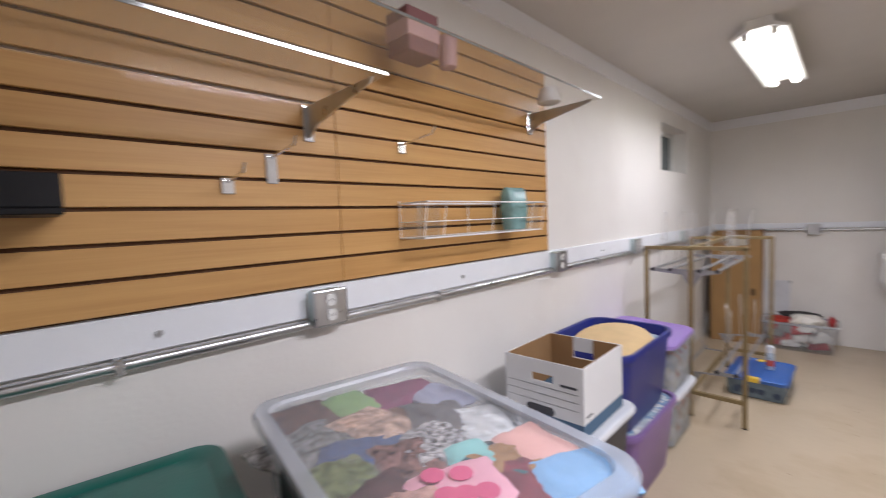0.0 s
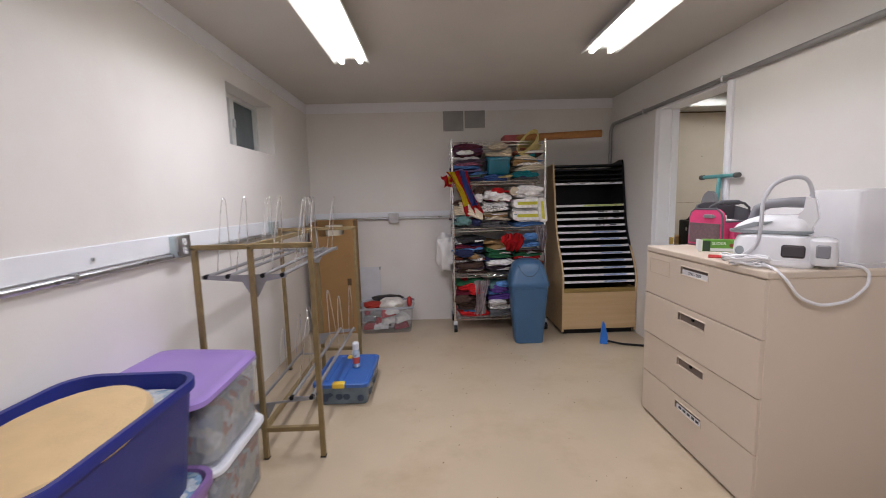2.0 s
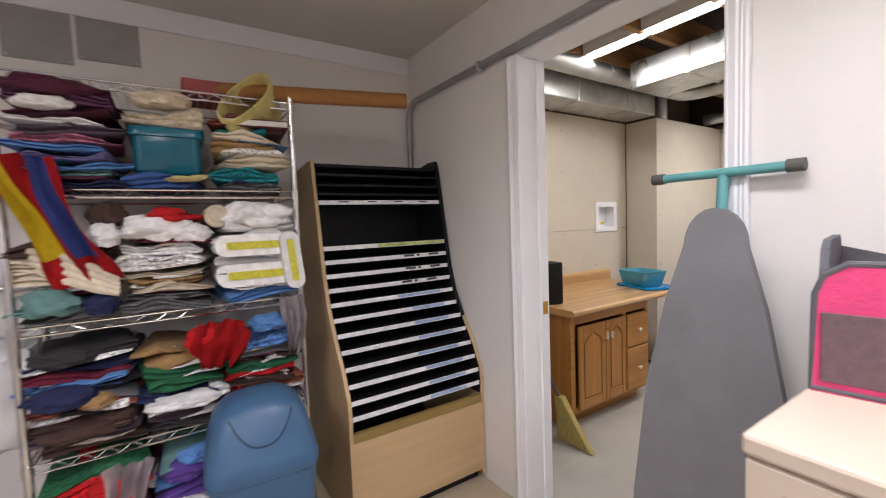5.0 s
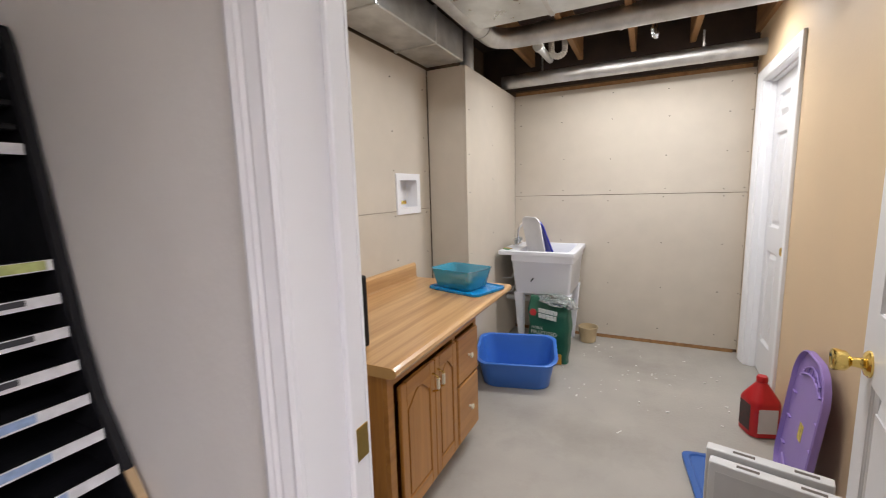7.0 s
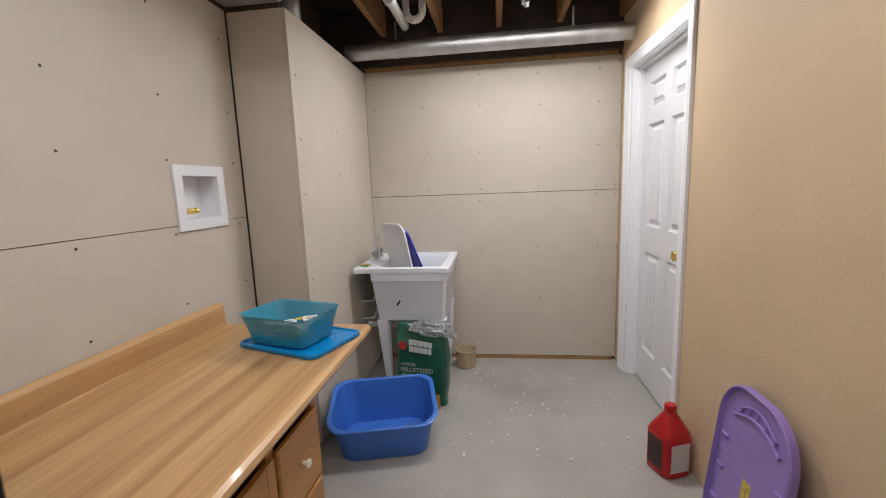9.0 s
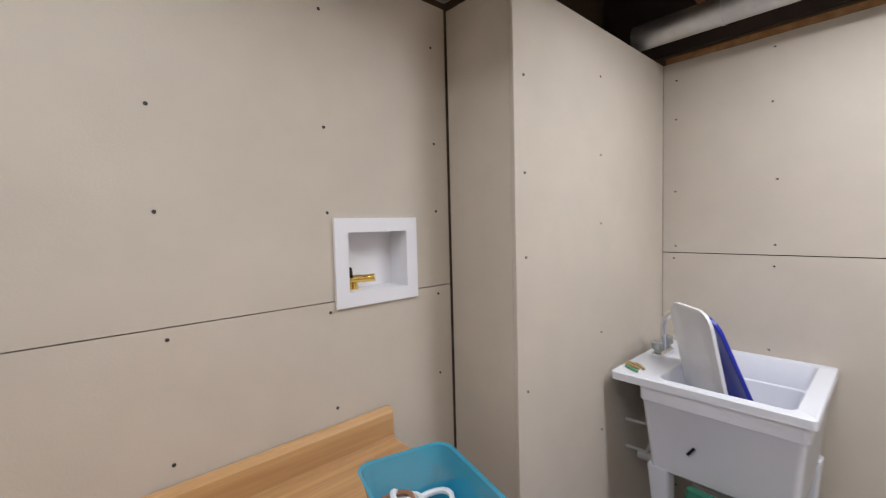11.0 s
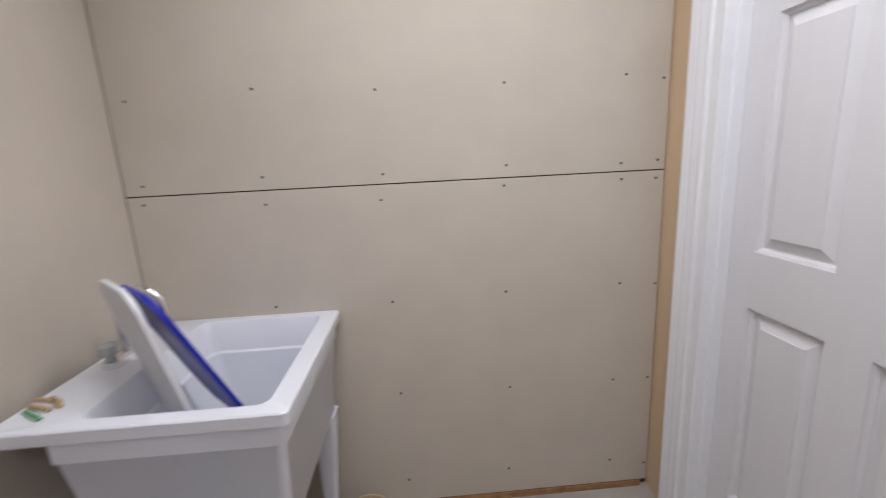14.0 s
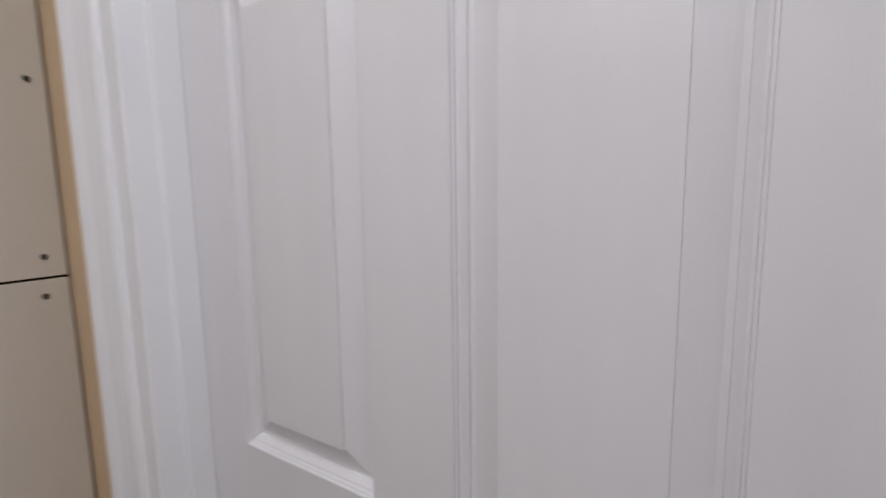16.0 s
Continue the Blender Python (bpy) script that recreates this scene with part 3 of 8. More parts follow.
add_box(bm, (0.009, 0.0006, LTOP - 0.012), (wd - 0.009, 0.036, LTOP), 0.0008)
part("door_stop", bm, WHITE, door_2)
bm = bm_new()
add_prism(bm, [(-0.006 - a * 1.12, RW - DY + p) for a, p in casing_profile(1)], 0, LTOP + 0.07, "z")
add_prism(bm, [(wd + 0.043 + a * 1.4, RW - DY + p) for a, p in casing_profile(1)], 0, LTOP + 0.07, "z")
add_prism(bm, [(RW - DY + p, LTOP + 0.008 + a * 1.1) for a, p in casing_profile(1)], -0.08, wd + 0.13, "x")
part("casing", bm, WHITE, door_2)

# open leaf of the doorway
door_3 = tagged(new("door_3"), "white six-panel door standing open against the wall", "door", kind="structure")
door_3.matrix_world = pose(2.375, 4.262, 0.008, 0, 0, -9.2)
panel_door("door_3", 0.765, 2.02, "", door_3)
knob_part(door_3, 0.695, 0.925)
knob_part(door_3, 0.695, 0.925, -0.035, -1)
for z in (0.25, 1.02, 1.8):
    bm = bm_new()
    add_tube(bm, [(-0.004, 0.004, z - 0.045), (-0.004, 0.004, z + 0.045)], 0.006, 8)
    part("hinge", bm, BRASS, door_3)


# ---- storage room: things along the west wall ----
def slatwall():
    s = empty("slatwall", (L, 0, 1.208), "maple slatwall panels with dark horizontal grooves", "slatwall")
    top = 2.12
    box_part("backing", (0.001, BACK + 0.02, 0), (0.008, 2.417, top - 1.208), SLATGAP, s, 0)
    z = 0.0
    k = 0
    while z < top - 1.208 - 0.02:
        h = 0.0762 if k else 0.079
        for a, b in ((BACK + 0.02, 1.19), (1.1915, 2.417)):
            bm = bm_new()
            add_box(bm, (0.008, a, z + 0.0045), (0.019, b, min(z + h - 0.0045, top - 1.208)), 0.0015)
            part("slat", bm, SLAT, s)
        z += h
        k += 1
    bm = bm_new()
    add_box(bm, (0.0, 2.4172, 0), (0.0195, 2.4205, top - 1.208))
    part("end_strip", bm, SLAT, s)


slatwall()

ACRYL = material("clear_acrylic", (0.85, 0.87, 0.86), 0.05, vary=0.01, bump=0, alpha=0.14)
FROST = material("frosted_plastic", (0.66, 0.70, 0.74), 0.25, vary=0.04, scale=8, bump=0.05, bump_scale=30, alpha=0.42)


def display_shelf(y0, y1, z, depth, brackets, pane):
    s = empty("glass_shelf", (L + 0.02, 0, z), "clear glass shelf on chrome slatwall brackets", "shelf", "glass shelves")
    box_part("pane", (0.012, y0, 0.012), (depth, y1, 0.019), pane, s, 0.001)
    box_part("front_edge", (depth, y0, 0.0115), (depth + 0.0025, y1, 0.0195), material("polished_edge", (0.42, 0.44, 0.45), 0.12, 0.8, vary=0.02, bump=0), s, 0.0005, "bright polished edge")
    for y in brackets:
        bm = bm_new()
        add_prism(bm, [(0.002, -0.075), (0.010, -0.08), (0.06, -0.05), (depth - 0.03, -0.002), (depth - 0.02, 0.010), (0.002, 0.010)], y - 0.003, y + 0.003, "y")
        part("bracket", bm, STEEL, s, "steel bracket")
        box_part("bracket_foot", (0.0, y - 0.016, -0.09), (0.006, y + 0.016, 0.012), CHROME, s, 0.002)


display_shelf(-0.6, 1.13, 1.72, 0.34, (1.10,), material("ribbed_acrylic", (0.80, 0.76, 0.66), 0.25, vary=0.05, scale=30, bump=0.3, bump_scale=60, alpha=0.16, stretch=(1, 12, 1)))
display_shelf(0.55, 2.31, 1.875, 0.34, (2.27,), ACRYL)


def shelf_goods():
    pink = material("pale_pink_card", (0.55, 0.33, 0.33), 0.6, vary=0.1)
    c = empty("carton", (-0.88, 1.40, 1.895), "small pink and maroon patterned carton on the glass shelf", "carton")
    box_part("body", (-0.05, -0.065, 0), (0.05, 0.065, 0.13), material("maroon_card", (0.22, 0.09, 0.09), 0.6), c, 0.003)
    box_part("sleeve", (-0.052, -0.067, 0.045), (0.052, 0.067, 0.095), pink, c, 0.002)
    m = empty("mug", (-0.87, 1.545, 1.895), "small pink cup on the glass shelf", "cup")
    bm = bm_new()
    add_lathe(bm, [(0.024, 0), (0.030, 0.004), (0.034, 0.10), (0.030, 0.10), (0.027, 0.012), (0.004, 0.008)], (0, 0, 0), 18)
    part("body", bm, pink, m, smooth=True)
    j = empty("jar", (-0.88, 2.22, 1.895), "squat white lidded jar on the glass shelf", "jar")
    bm = bm_new()
    add_lathe(bm, [(0.04, 0), (0.05, 0.006), (0.05, 0.04), (0.042, 0.05), (0.042, 0.065), (0.01, 0.072)], (0, 0, 0), 18)
    part("body", bm, material("white_glaze", (0.7, 0.69, 0.68), 0.25), j, smooth=True)


shelf_goods()


def slat_hook(y, z, length, wide=False):
    h = empty("slatwall_hook", (L + 0.02, y, z), "chrome slatwall display hook", "hook", "slatwall hooks")
    box_part("plate", (0, -0.016, -0.03 if not wide else -0.07), (0.005, 0.016, 0.012), CHROME, h, 0.002)
    bm = bm_new()
    add_tube(bm, [(0.004, 0, 0), (length * 0.9, 0, 0.015), (length, 0, 0.035)], 0.0035, 8)
    part("rod", bm, CHROME, h, smooth=True)


slat_hook(1.45, 1.655, 0.17)
slat_hook(0.87, 1.505, 0.12)
slat_hook(0.985, 1.575, 0.15, True)


def wire_basket():
    b = empty("wire_basket", (L + 0.02, 1.42, 1.33), "long white wire basket hooked on the slatwall", "basket")
    wm = material("white_wire", (0.8, 0.8, 0.8), 0.35)
    y0, y1, d = 0.0, 0.72, 0.13
    def loop(x, z, ya=y0, yb=y1):
        return [(0.01, ya, z), (x, ya, z), (x, yb, z), (0.01, yb, z), (0.01, ya, z)]
    bm = bm_new()
    for z, x, r in ((0.0, d, 0.003), (0.055, d + 0.005, 0.002), (0.12, d + 0.02, 0.003)):
        add_tube(bm, loop(x, z), r, 6)
    for k in range(25):
        y = y0 + (y1 - y0) * k / 24
        add_tube(bm, [(0.01, y, 0), (d, y, 0)], 0.0014, 4)
    for k in (0, 3, 12, 21, 24):
        y = y0 + (y1 - y0) * k / 24
        add_tube(bm, [(d, y, 0), (d + 0.02, y, 0.12)], 0.0018, 5)
        add_tube(bm, [(0.01, y, 0), (0.01, y, 0.13)], 0.0018, 5)
    part("wire_frame", bm, wm, b)
    for k, (ya, yb) in enumerate(((0.004, 0.008), (0.075, 0.079), (0.708, 0.712))):
        box_part("end_plate", (0.014, ya, 0.004), (0.128, yb, 0.112), ACRYL, b, 0.001, "clear acrylic end plate")
    box_part("floor_plate", (0.014, 0.008, 0.004), (0.126, 0.708, 0.007), ACRYL, b, 0.0005, "clear acrylic floor")
    c = empty("plastic_pouch", (L + 0.09, 2.02, 1.336), "frosted teal and clear plastic pouch in the wire basket", "pouch")
    bm = bm_new()
    add_loft(bm, [(0.07, 0.10, 0.02, 0), (0.09, 0.12, 0.03, 0.08), (0.06, 0.13, 0.02, 0.16), (0.02, 0.13, 0.009, 0.18)])
    part("pouch", bm, material("teal_film", (0.30, 0.52, 0.52), 0.25, vary=0.2, scale=20, transmission=0.4), c, smooth=True)


wire_basket()


def sign_block():
    b = empty("dark_display_block", (L + 0.02, 0.31, 1.424), "black display bin hung on the slatwall", "display bin")
    box_part("body", (0.0, -0.25, 0), (0.15, 0.24, 0.012), BLACK, b, 0.002)
    box_part("front", (0.14, -0.25, 0.012), (0.15, 0.24, 0.072), BLACK, b, 0.002)
    box_part("side", (0.0, 0.232, 0.012), (0.14, 0.24, 0.072), BLACK, b, 0.002)


sign_block()


def tote(name, at, w, d, h, mat, label, rim=0.03, taper=0.88, rz=0.0, wall=0.004, lid=None, lid_label="", fill=None, r=0.05, category="storage bin"):
    """An open tapered bin with a rolled rim: w along x, d along y."""
    t = empty(name, at, label, category, rz=rz)
    b0, b1 = w * taper, d * taper
    bm = bm_new()
    add_loft(bm, [(b0 - 0.02, b1 - 0.02, r, 0), (b0, b1, r, 0.012), (w - rim, d - rim, r, h - 0.035), (w - rim, d - rim, r, h - 0.034), (w - 0.002, d - 0.002, r + 0.01, h - 0.032), (w, d, r + 0.01, h - 0.004), (w - 0.004, d - 0.004, r + 0.01, h),
                  (w - rim - 0.008, d - rim - 0.008, r, h - 0.002), (b0 - 0.008, b1 - 0.008, r, 0.016)], n=6)
    part("body", bm, mat, t, smooth=True)
    if fill:
        bm = bm_new()
        f = fill[1]
        wf, df = b0 + (w - rim - b0) * f - 0.012, b1 + (d - rim - b1) * f - 0.012
        add_loft(bm, [(b0 - 0.014, b1 - 0.014, r, 0.018), (wf, df, r, h * f - 0.02), (wf - 0.05, df - 0.05, r, h * f)], n=6)
        part("contents", bm, fill[0], t, "mixed contents", smooth=True)
    if lid:
        bm = bm_new()
        add_loft(bm, [(w + 0.012, d + 0.012, r + 0.012, h - 0.012), (w + 0.014, d + 0.014, r + 0.012, h + 0.004), (w + 0.004, d + 0.004, r + 0.01, h + 0.012), (w - 0.05, d - 0.05, r, h + 0.012), (w - 0.065, d - 0.065, r, h + 0.005), (w - 0.12, d - 0.12, r, h + 0.006)], n=6)
        part("lid", bm, lid, t, lid_label, smooth=True)
    return t


def patchwork(name, cells, colors):
    """Voronoi patches of a few colours, for heaps of cloth seen through plastic."""
    if name in MATS:
        return MATS[name]
    m = bpy.data.materials.new(name)
    m.use_nodes = True
    nodes, links = m.node_tree.nodes, m.node_tree.links
    b = nodes["Principled BSDF"]
    coord = nodes.new("ShaderNodeTexCoord")
    nz = nodes.new("ShaderNodeTexNoise")
    nz.inputs["Scale"].default_value = cells * 0.7
    links.new(coord.outputs["Object"], nz.inputs["Vector"])
    mx = nodes.new("ShaderNodeMix")
    mx.data_type, mx.inputs[0].default_value = "RGBA", 0.12
    links.new(coord.outputs["Object"], mx.inputs[6])
    links.new(nz.outputs["Color"], mx.inputs[7])
    v = nodes.new("ShaderNodeTexVoronoi")
    v.inputs["Scale"].default_value = cells
    links.new(mx.outputs[2], v.inputs["Vector"])
    ramp = nodes.new("ShaderNodeValToRGB")
    ramp.color_ramp.interpolation = "CONSTANT"
    el = ramp.color_ramp.elements
    while len(el) < len(colors):
        el.new(0.5)
    for i, c in enumerate(colors):
        el[i].position, el[i].color = i / len(colors), (*c, 1)
    sep = nodes.new("ShaderNodeSeparateColor")
    links.new(v.outputs["Color"], sep.inputs[0])
    links.new(sep.outputs[0], ramp.inputs[0])
    fine = nodes.new("ShaderNodeTexNoise")
    fine.inputs["Scale"].default_value = 60
    links.new(coord.outputs["Object"], fine.inputs["Vector"])
    mul = nodes.new("ShaderNodeMix")
    mul.data_type, mul.blend_type, mul.inputs[0].default_value = "RGBA", "MULTIPLY", 0.5
    links.new(ramp.outputs[0], mul.inputs[6])
    links.new(fine.outputs[0], mul.inputs[7])
    links.new(mul.outputs[2], b.inputs["Base Color"])
    b.inputs["Roughness"].default_value = 0.85
    bp = nodes.new("ShaderNodeBump")
    bp.inputs["Strength"].default_value, bp.inputs["Distance"].default_value = 0.5, 0.02
    links.new(v.outputs["Distance"], bp.inputs["Height"])
    links.new(bp.outputs[0], b.inputs["Normal"])
    MATS[name] = m
    return m


SCRAPS = patchwork("craft_scraps", 14, [(0.10, 0.06, 0.06), (0.5, 0.5, 0.52), (0.04, 0.06, 0.16), (0.25, 0.12, 0.07), (0.45, 0.10, 0.2), (0.12, 0.11, 0.12), (0.16, 0.3, 0.42), (0.6, 0.58, 0.55)])
GREYSTUFF = patchwork("pale_scraps", 19, [(0.45, 0.46, 0.48), (0.3, 0.31, 0.34), (0.6, 0.6, 0.6), (0.38, 0.16, 0.12), (0.5, 0.48, 0.42), (0.25, 0.28, 0.36)])

NAVY = material("navy_plastic", (0.014, 0.022, 0.19), 0.38, vary=0.1, scale=5, bump=0.05)
PURPLE = material("lilac_plastic", (0.30, 0.20, 0.50), 0.42, vary=0.06, scale=5, bump=0.05)
MAUVE = material("mauve_plastic", (0.22, 0.13, 0.32), 0.4, vary=0.06, scale=5, bump=0.05)
WHITEPL = material("white_plastic", (0.68, 0.70, 0.74), 0.35, vary=0.03)


def soft_piece(w, d, h, seed, m):
    """A rumpled square of folded cloth with a soft top and a rolled edge."""
    bm = bm_new()
    n = 9
    grid = []
    for i in range(n + 1):
        row = []
        for j in range(n + 1):
            u, v = 2 * i / n - 1, 2 * j / n - 1
            wob = noise.noise_vector(Vector((u * 1.6 + seed * 3.7, v * 1.6, seed)))
            fine = noise.noise(Vector((u * 4 + seed, v * 4, 3.0 + seed)))
            edge = max(abs(u), abs(v))
            z = h * (1 - 0.55 * edge ** 8) + 0.005 * wob.z + 0.003 * fine
            row.append(bm.verts.new((u * w / 2 * (1 + 0.10 * wob.x), v * d / 2 * (1 + 0.10 * wob.y), z)))
        grid.append(row)
    for i in range(n):
        for j in range(n):
            bm.faces.new((grid[i][j], grid[i + 1][j], grid[i + 1][j + 1], grid[i][j + 1]))
    rim = [grid[i][0] for i in range(n)] + [grid[n][j] for j in range(n)] + [grid[i][n] for i in range(n, 0, -1)] + [grid[0][j] for j in range(n, 0, -1)]
    low = [bm.verts.new((p.co.x * 0.97, p.co.y * 0.97, 0.0)) for p in rim]
    for i in range(len(rim)):
        k = (i + 1) % len(rim)
        bm.faces.new((rim[k], rim[i], low[i], low[k]))
    bm.faces.new(low)
    bmesh.ops.transform(bm, matrix=m, verts=bm.verts)
    return bm


def fabric_tote():
    t = empty("storage_tote", (-0.49, 1.00, 0.60), "large clear tote packed with colourful craft fabric under a translucent lid", "storage tote", rz=-10)
    w, d, h = 0.68, 0.46, 0.375
    bm = bm_new()
    add_loft(bm, [(w - 0.09, d - 0.08, 0.05, 0), (w - 0.075, d - 0.065, 0.05, 0.01), (w - 0.02, d - 0.02, 0.055, h - 0.03), (w, d, 0.06, h - 0.03), (w, d, 0.06, h - 0.012)], cap1=False, n=6)
    part("body", bm, FROST, t, smooth=True)
    bm = bm_new()
    add_loft(bm, [(w - 0.10, d - 0.09, 0.05, 0.014), (w - 0.05, d - 0.05, 0.05, h - 0.05), (w - 0.10, d - 0.10, 0.05, h - 0.03)], n=6)
    part("contents", bm, SCRAPS, t, "mixed folded craft fabric")
    rnd = random.Random(11)
    # folded pieces pressed under the lid: place, size, colour, mottle, mottle scale
    pieces = [(-0.155, -0.16, 0.18, (0.20, 0.20, 0.20), 0.8, 70), (-0.27, -0.13, 0.16, (0.14, 0.075, 0.06), 0.5, 40), (-0.27, -0.02, 0.13, (0.30, 0.48, 0.20), 0.15, 20), (-0.245, 0.11, 0.15, (0.26, 0.05, 0.13), 0.15, 20), (-0.16, 0.17, 0.14, (0.36, 0.38, 0.52), 0.2, 20),
              (-0.135, -0.02, 0.15, (0.55, 0.38, 0.30), 0.6, 50), (-0.035, -0.09, 0.15, (0.06, 0.10, 0.24), 0.3, 40), (-0.065, 0.10, 0.15, (0.13, 0.12, 0.125), 0.5, 60), (0.012, 0.16, 0.14, (0.66, 0.68, 0.70), 0.3, 40), (0.014, 0.022, 0.16, (0.36, 0.35, 0.36), 1.0, 85),
              (0.03, -0.16, 0.15, (0.16, 0.19, 0.09), 0.5, 60), (0.04, -0.045, 0.14, (0.20, 0.11, 0.10), 0.9, 55), (0.11, -0.12, 0.14, (0.09, 0.045, 0.045), 0.4, 30), (0.11, 0.05, 0.11, (0.30, 0.62, 0.62), 0.1, 20), (0.165, 0.04, 0.12, (0.07, 0.14, 0.16), 0.15, 30),
              (0.16, 0.10, 0.14, (0.38, 0.22, 0.11), 0.3, 40), (0.22, 0.045, 0.14, (0.22, 0.05, 0.07), 0.4, 40), (0.16, 0.17, 0.13, (0.80, 0.46, 0.42), 0.06, 20), (0.26, 0.15, 0.15, (0.24, 0.46, 0.74), 0.1, 20), (0.20, -0.12, 0.16, (0.50, 0.30, 0.26), 0.5, 40), (0.27, -0.03, 0.13, (0.32, 0.34, 0.36), 0.8, 60), (0.17, -0.025, 0.15, (0.84, 0.44, 0.54), 0.05, 20)]
    for k, (x, y, s, c, mot, sc) in enumerate(pieces):
        bm = soft_piece(s * 1.12, s * 0.86, 0.014, k, pose(x, y, h - 0.036 + 0.0007 * k, rnd.uniform(-2, 2), rnd.uniform(-2, 2), rnd.uniform(-25, 25) + (90 if k % 3 == 0 else 0)))
        part("folded_cloth", bm, material("tote_cloth_%02d" % len(MATS), c, 0.85, vary=mot, scale=sc, bump=0.2), t, smooth=True)
    bm = bm_new()
    add_loft(bm, [(w + 0.012, d + 0.012, 0.065, h - 0.016), (w + 0.016, d + 0.016, 0.065, h - 0.002), (w + 0.006, d + 0.006, 0.062, h + 0.008), (w - 0.05, d - 0.05, 0.05, h + 0.008), (w - 0.06, d - 0.06, 0.05, h - 0.001), (w - 0.11, d - 0.11, 0.05, h)], n=6)
    bm.faces.ensure_lookup_table()
    part("lid", bm, material("clear_lid", (0.70, 0.74, 0.80), 0.2, vary=0.03, bump=0.06, bump_scale=25, alpha=0.13), t, "translucent lid", smooth=True)
    bm = bm_new()
    add_loft(bm, [(w + 0.017, d + 0.017, 0.066, h - 0.02), (w + 0.020, d + 0.020, 0.066, h - 0.002), (w + 0.008, d + 0.008, 0.062, h + 0.0095), (w - 0.045, d - 0.045, 0.05, h + 0.0095), (w - 0.055, d - 0.055, 0.05, h + 0.002)], cap0=False, cap1=False, n=6)
    part("lid_rim", bm, material("frosted_rim", (0.58, 0.62, 0.70), 0.2, vary=0.05, bump=0.06, bump_scale=25, alpha=0.45), t, "frosted pale rim", smooth=True)
    bm = bm_new()
    for x, y in ((0.125, -0.045), (0.18, -0.055), (0.15, -0.005), (0.21, 0.0), (0.195, -0.03)):
        add_lathe(bm, [(0.02, 0), (0.02, 0.0015), (0.004, 0.0018)], (x, y, h - 0.0045), 14)
    part("pink_dots", bm, material("hot_pink_print", (0.72, 0.12, 0.26), 0.8), t, "pink polka dots")
    for s in (-1, 1):
        box_part("latch", (-0.05, s * (d / 2 + 0.006) - 0.006, h - 0.09), (0.05, s * (d / 2 + 0.006) + 0.006, h), WHITEPL if s > 0 else BLACK, t, 0.003)


fabric_tote()
tote("storage_tote", (-0.49, 1.00, 0.0), 0.66, 0.45, 0.60, material("grey_tote", (0.16, 0.17, 0.19), 0.45), "grey tote standing under the clear tote", rz=-10, lid=material("grey_lid", (0.3, 0.31, 0.33), 0.45))
TEAL = material("dark_teal_plastic", (0.02, 0.17, 0.14), 0.3, vary=0.08, transmission=0.25)
green = tote("storage_tote", (-0.755, 0.545, 0.47), 0.50, 0.42, 0.40, TEAL, "dark green translucent tote with a lid", lid=TEAL, rz=-8, fill=(SCRAPS, 0.8))
bm = bm_new()
add_lathe(bm, [(0.022, 0.4065), (0.022, 0.408), (0.004, 0.4082)], (0.03, 0.03, 0), 16)
part("sticker", bm, WHITEPL, green, "round white sticker")
tote("storage_tote", (-0.755, 0.545, 0.0), 0.50, 0.42, 0.455, material("grey_tote", (0.16, 0.17, 0.19), 0.45), "grey tote under a dark green tote", lid=material("grey_lid", (0.3, 0.31, 0.33), 0.45), rz=-8)

tote("storage_bin", (-0.76, 1.94, 0.0), 0.47, 0.66, 0.30, NAVY, "navy tote with a white lid", lid=WHITEPL, lid_label="white lid")
tote("storage_bin", (-0.76, 1.94, 0.314), 0.47, 0.66, 0.255, material("black_tote", (0.02, 0.022, 0.035), 0.4), "black tote with a white lid on another tote", lid=WHITEPL, lid_label="white lid")


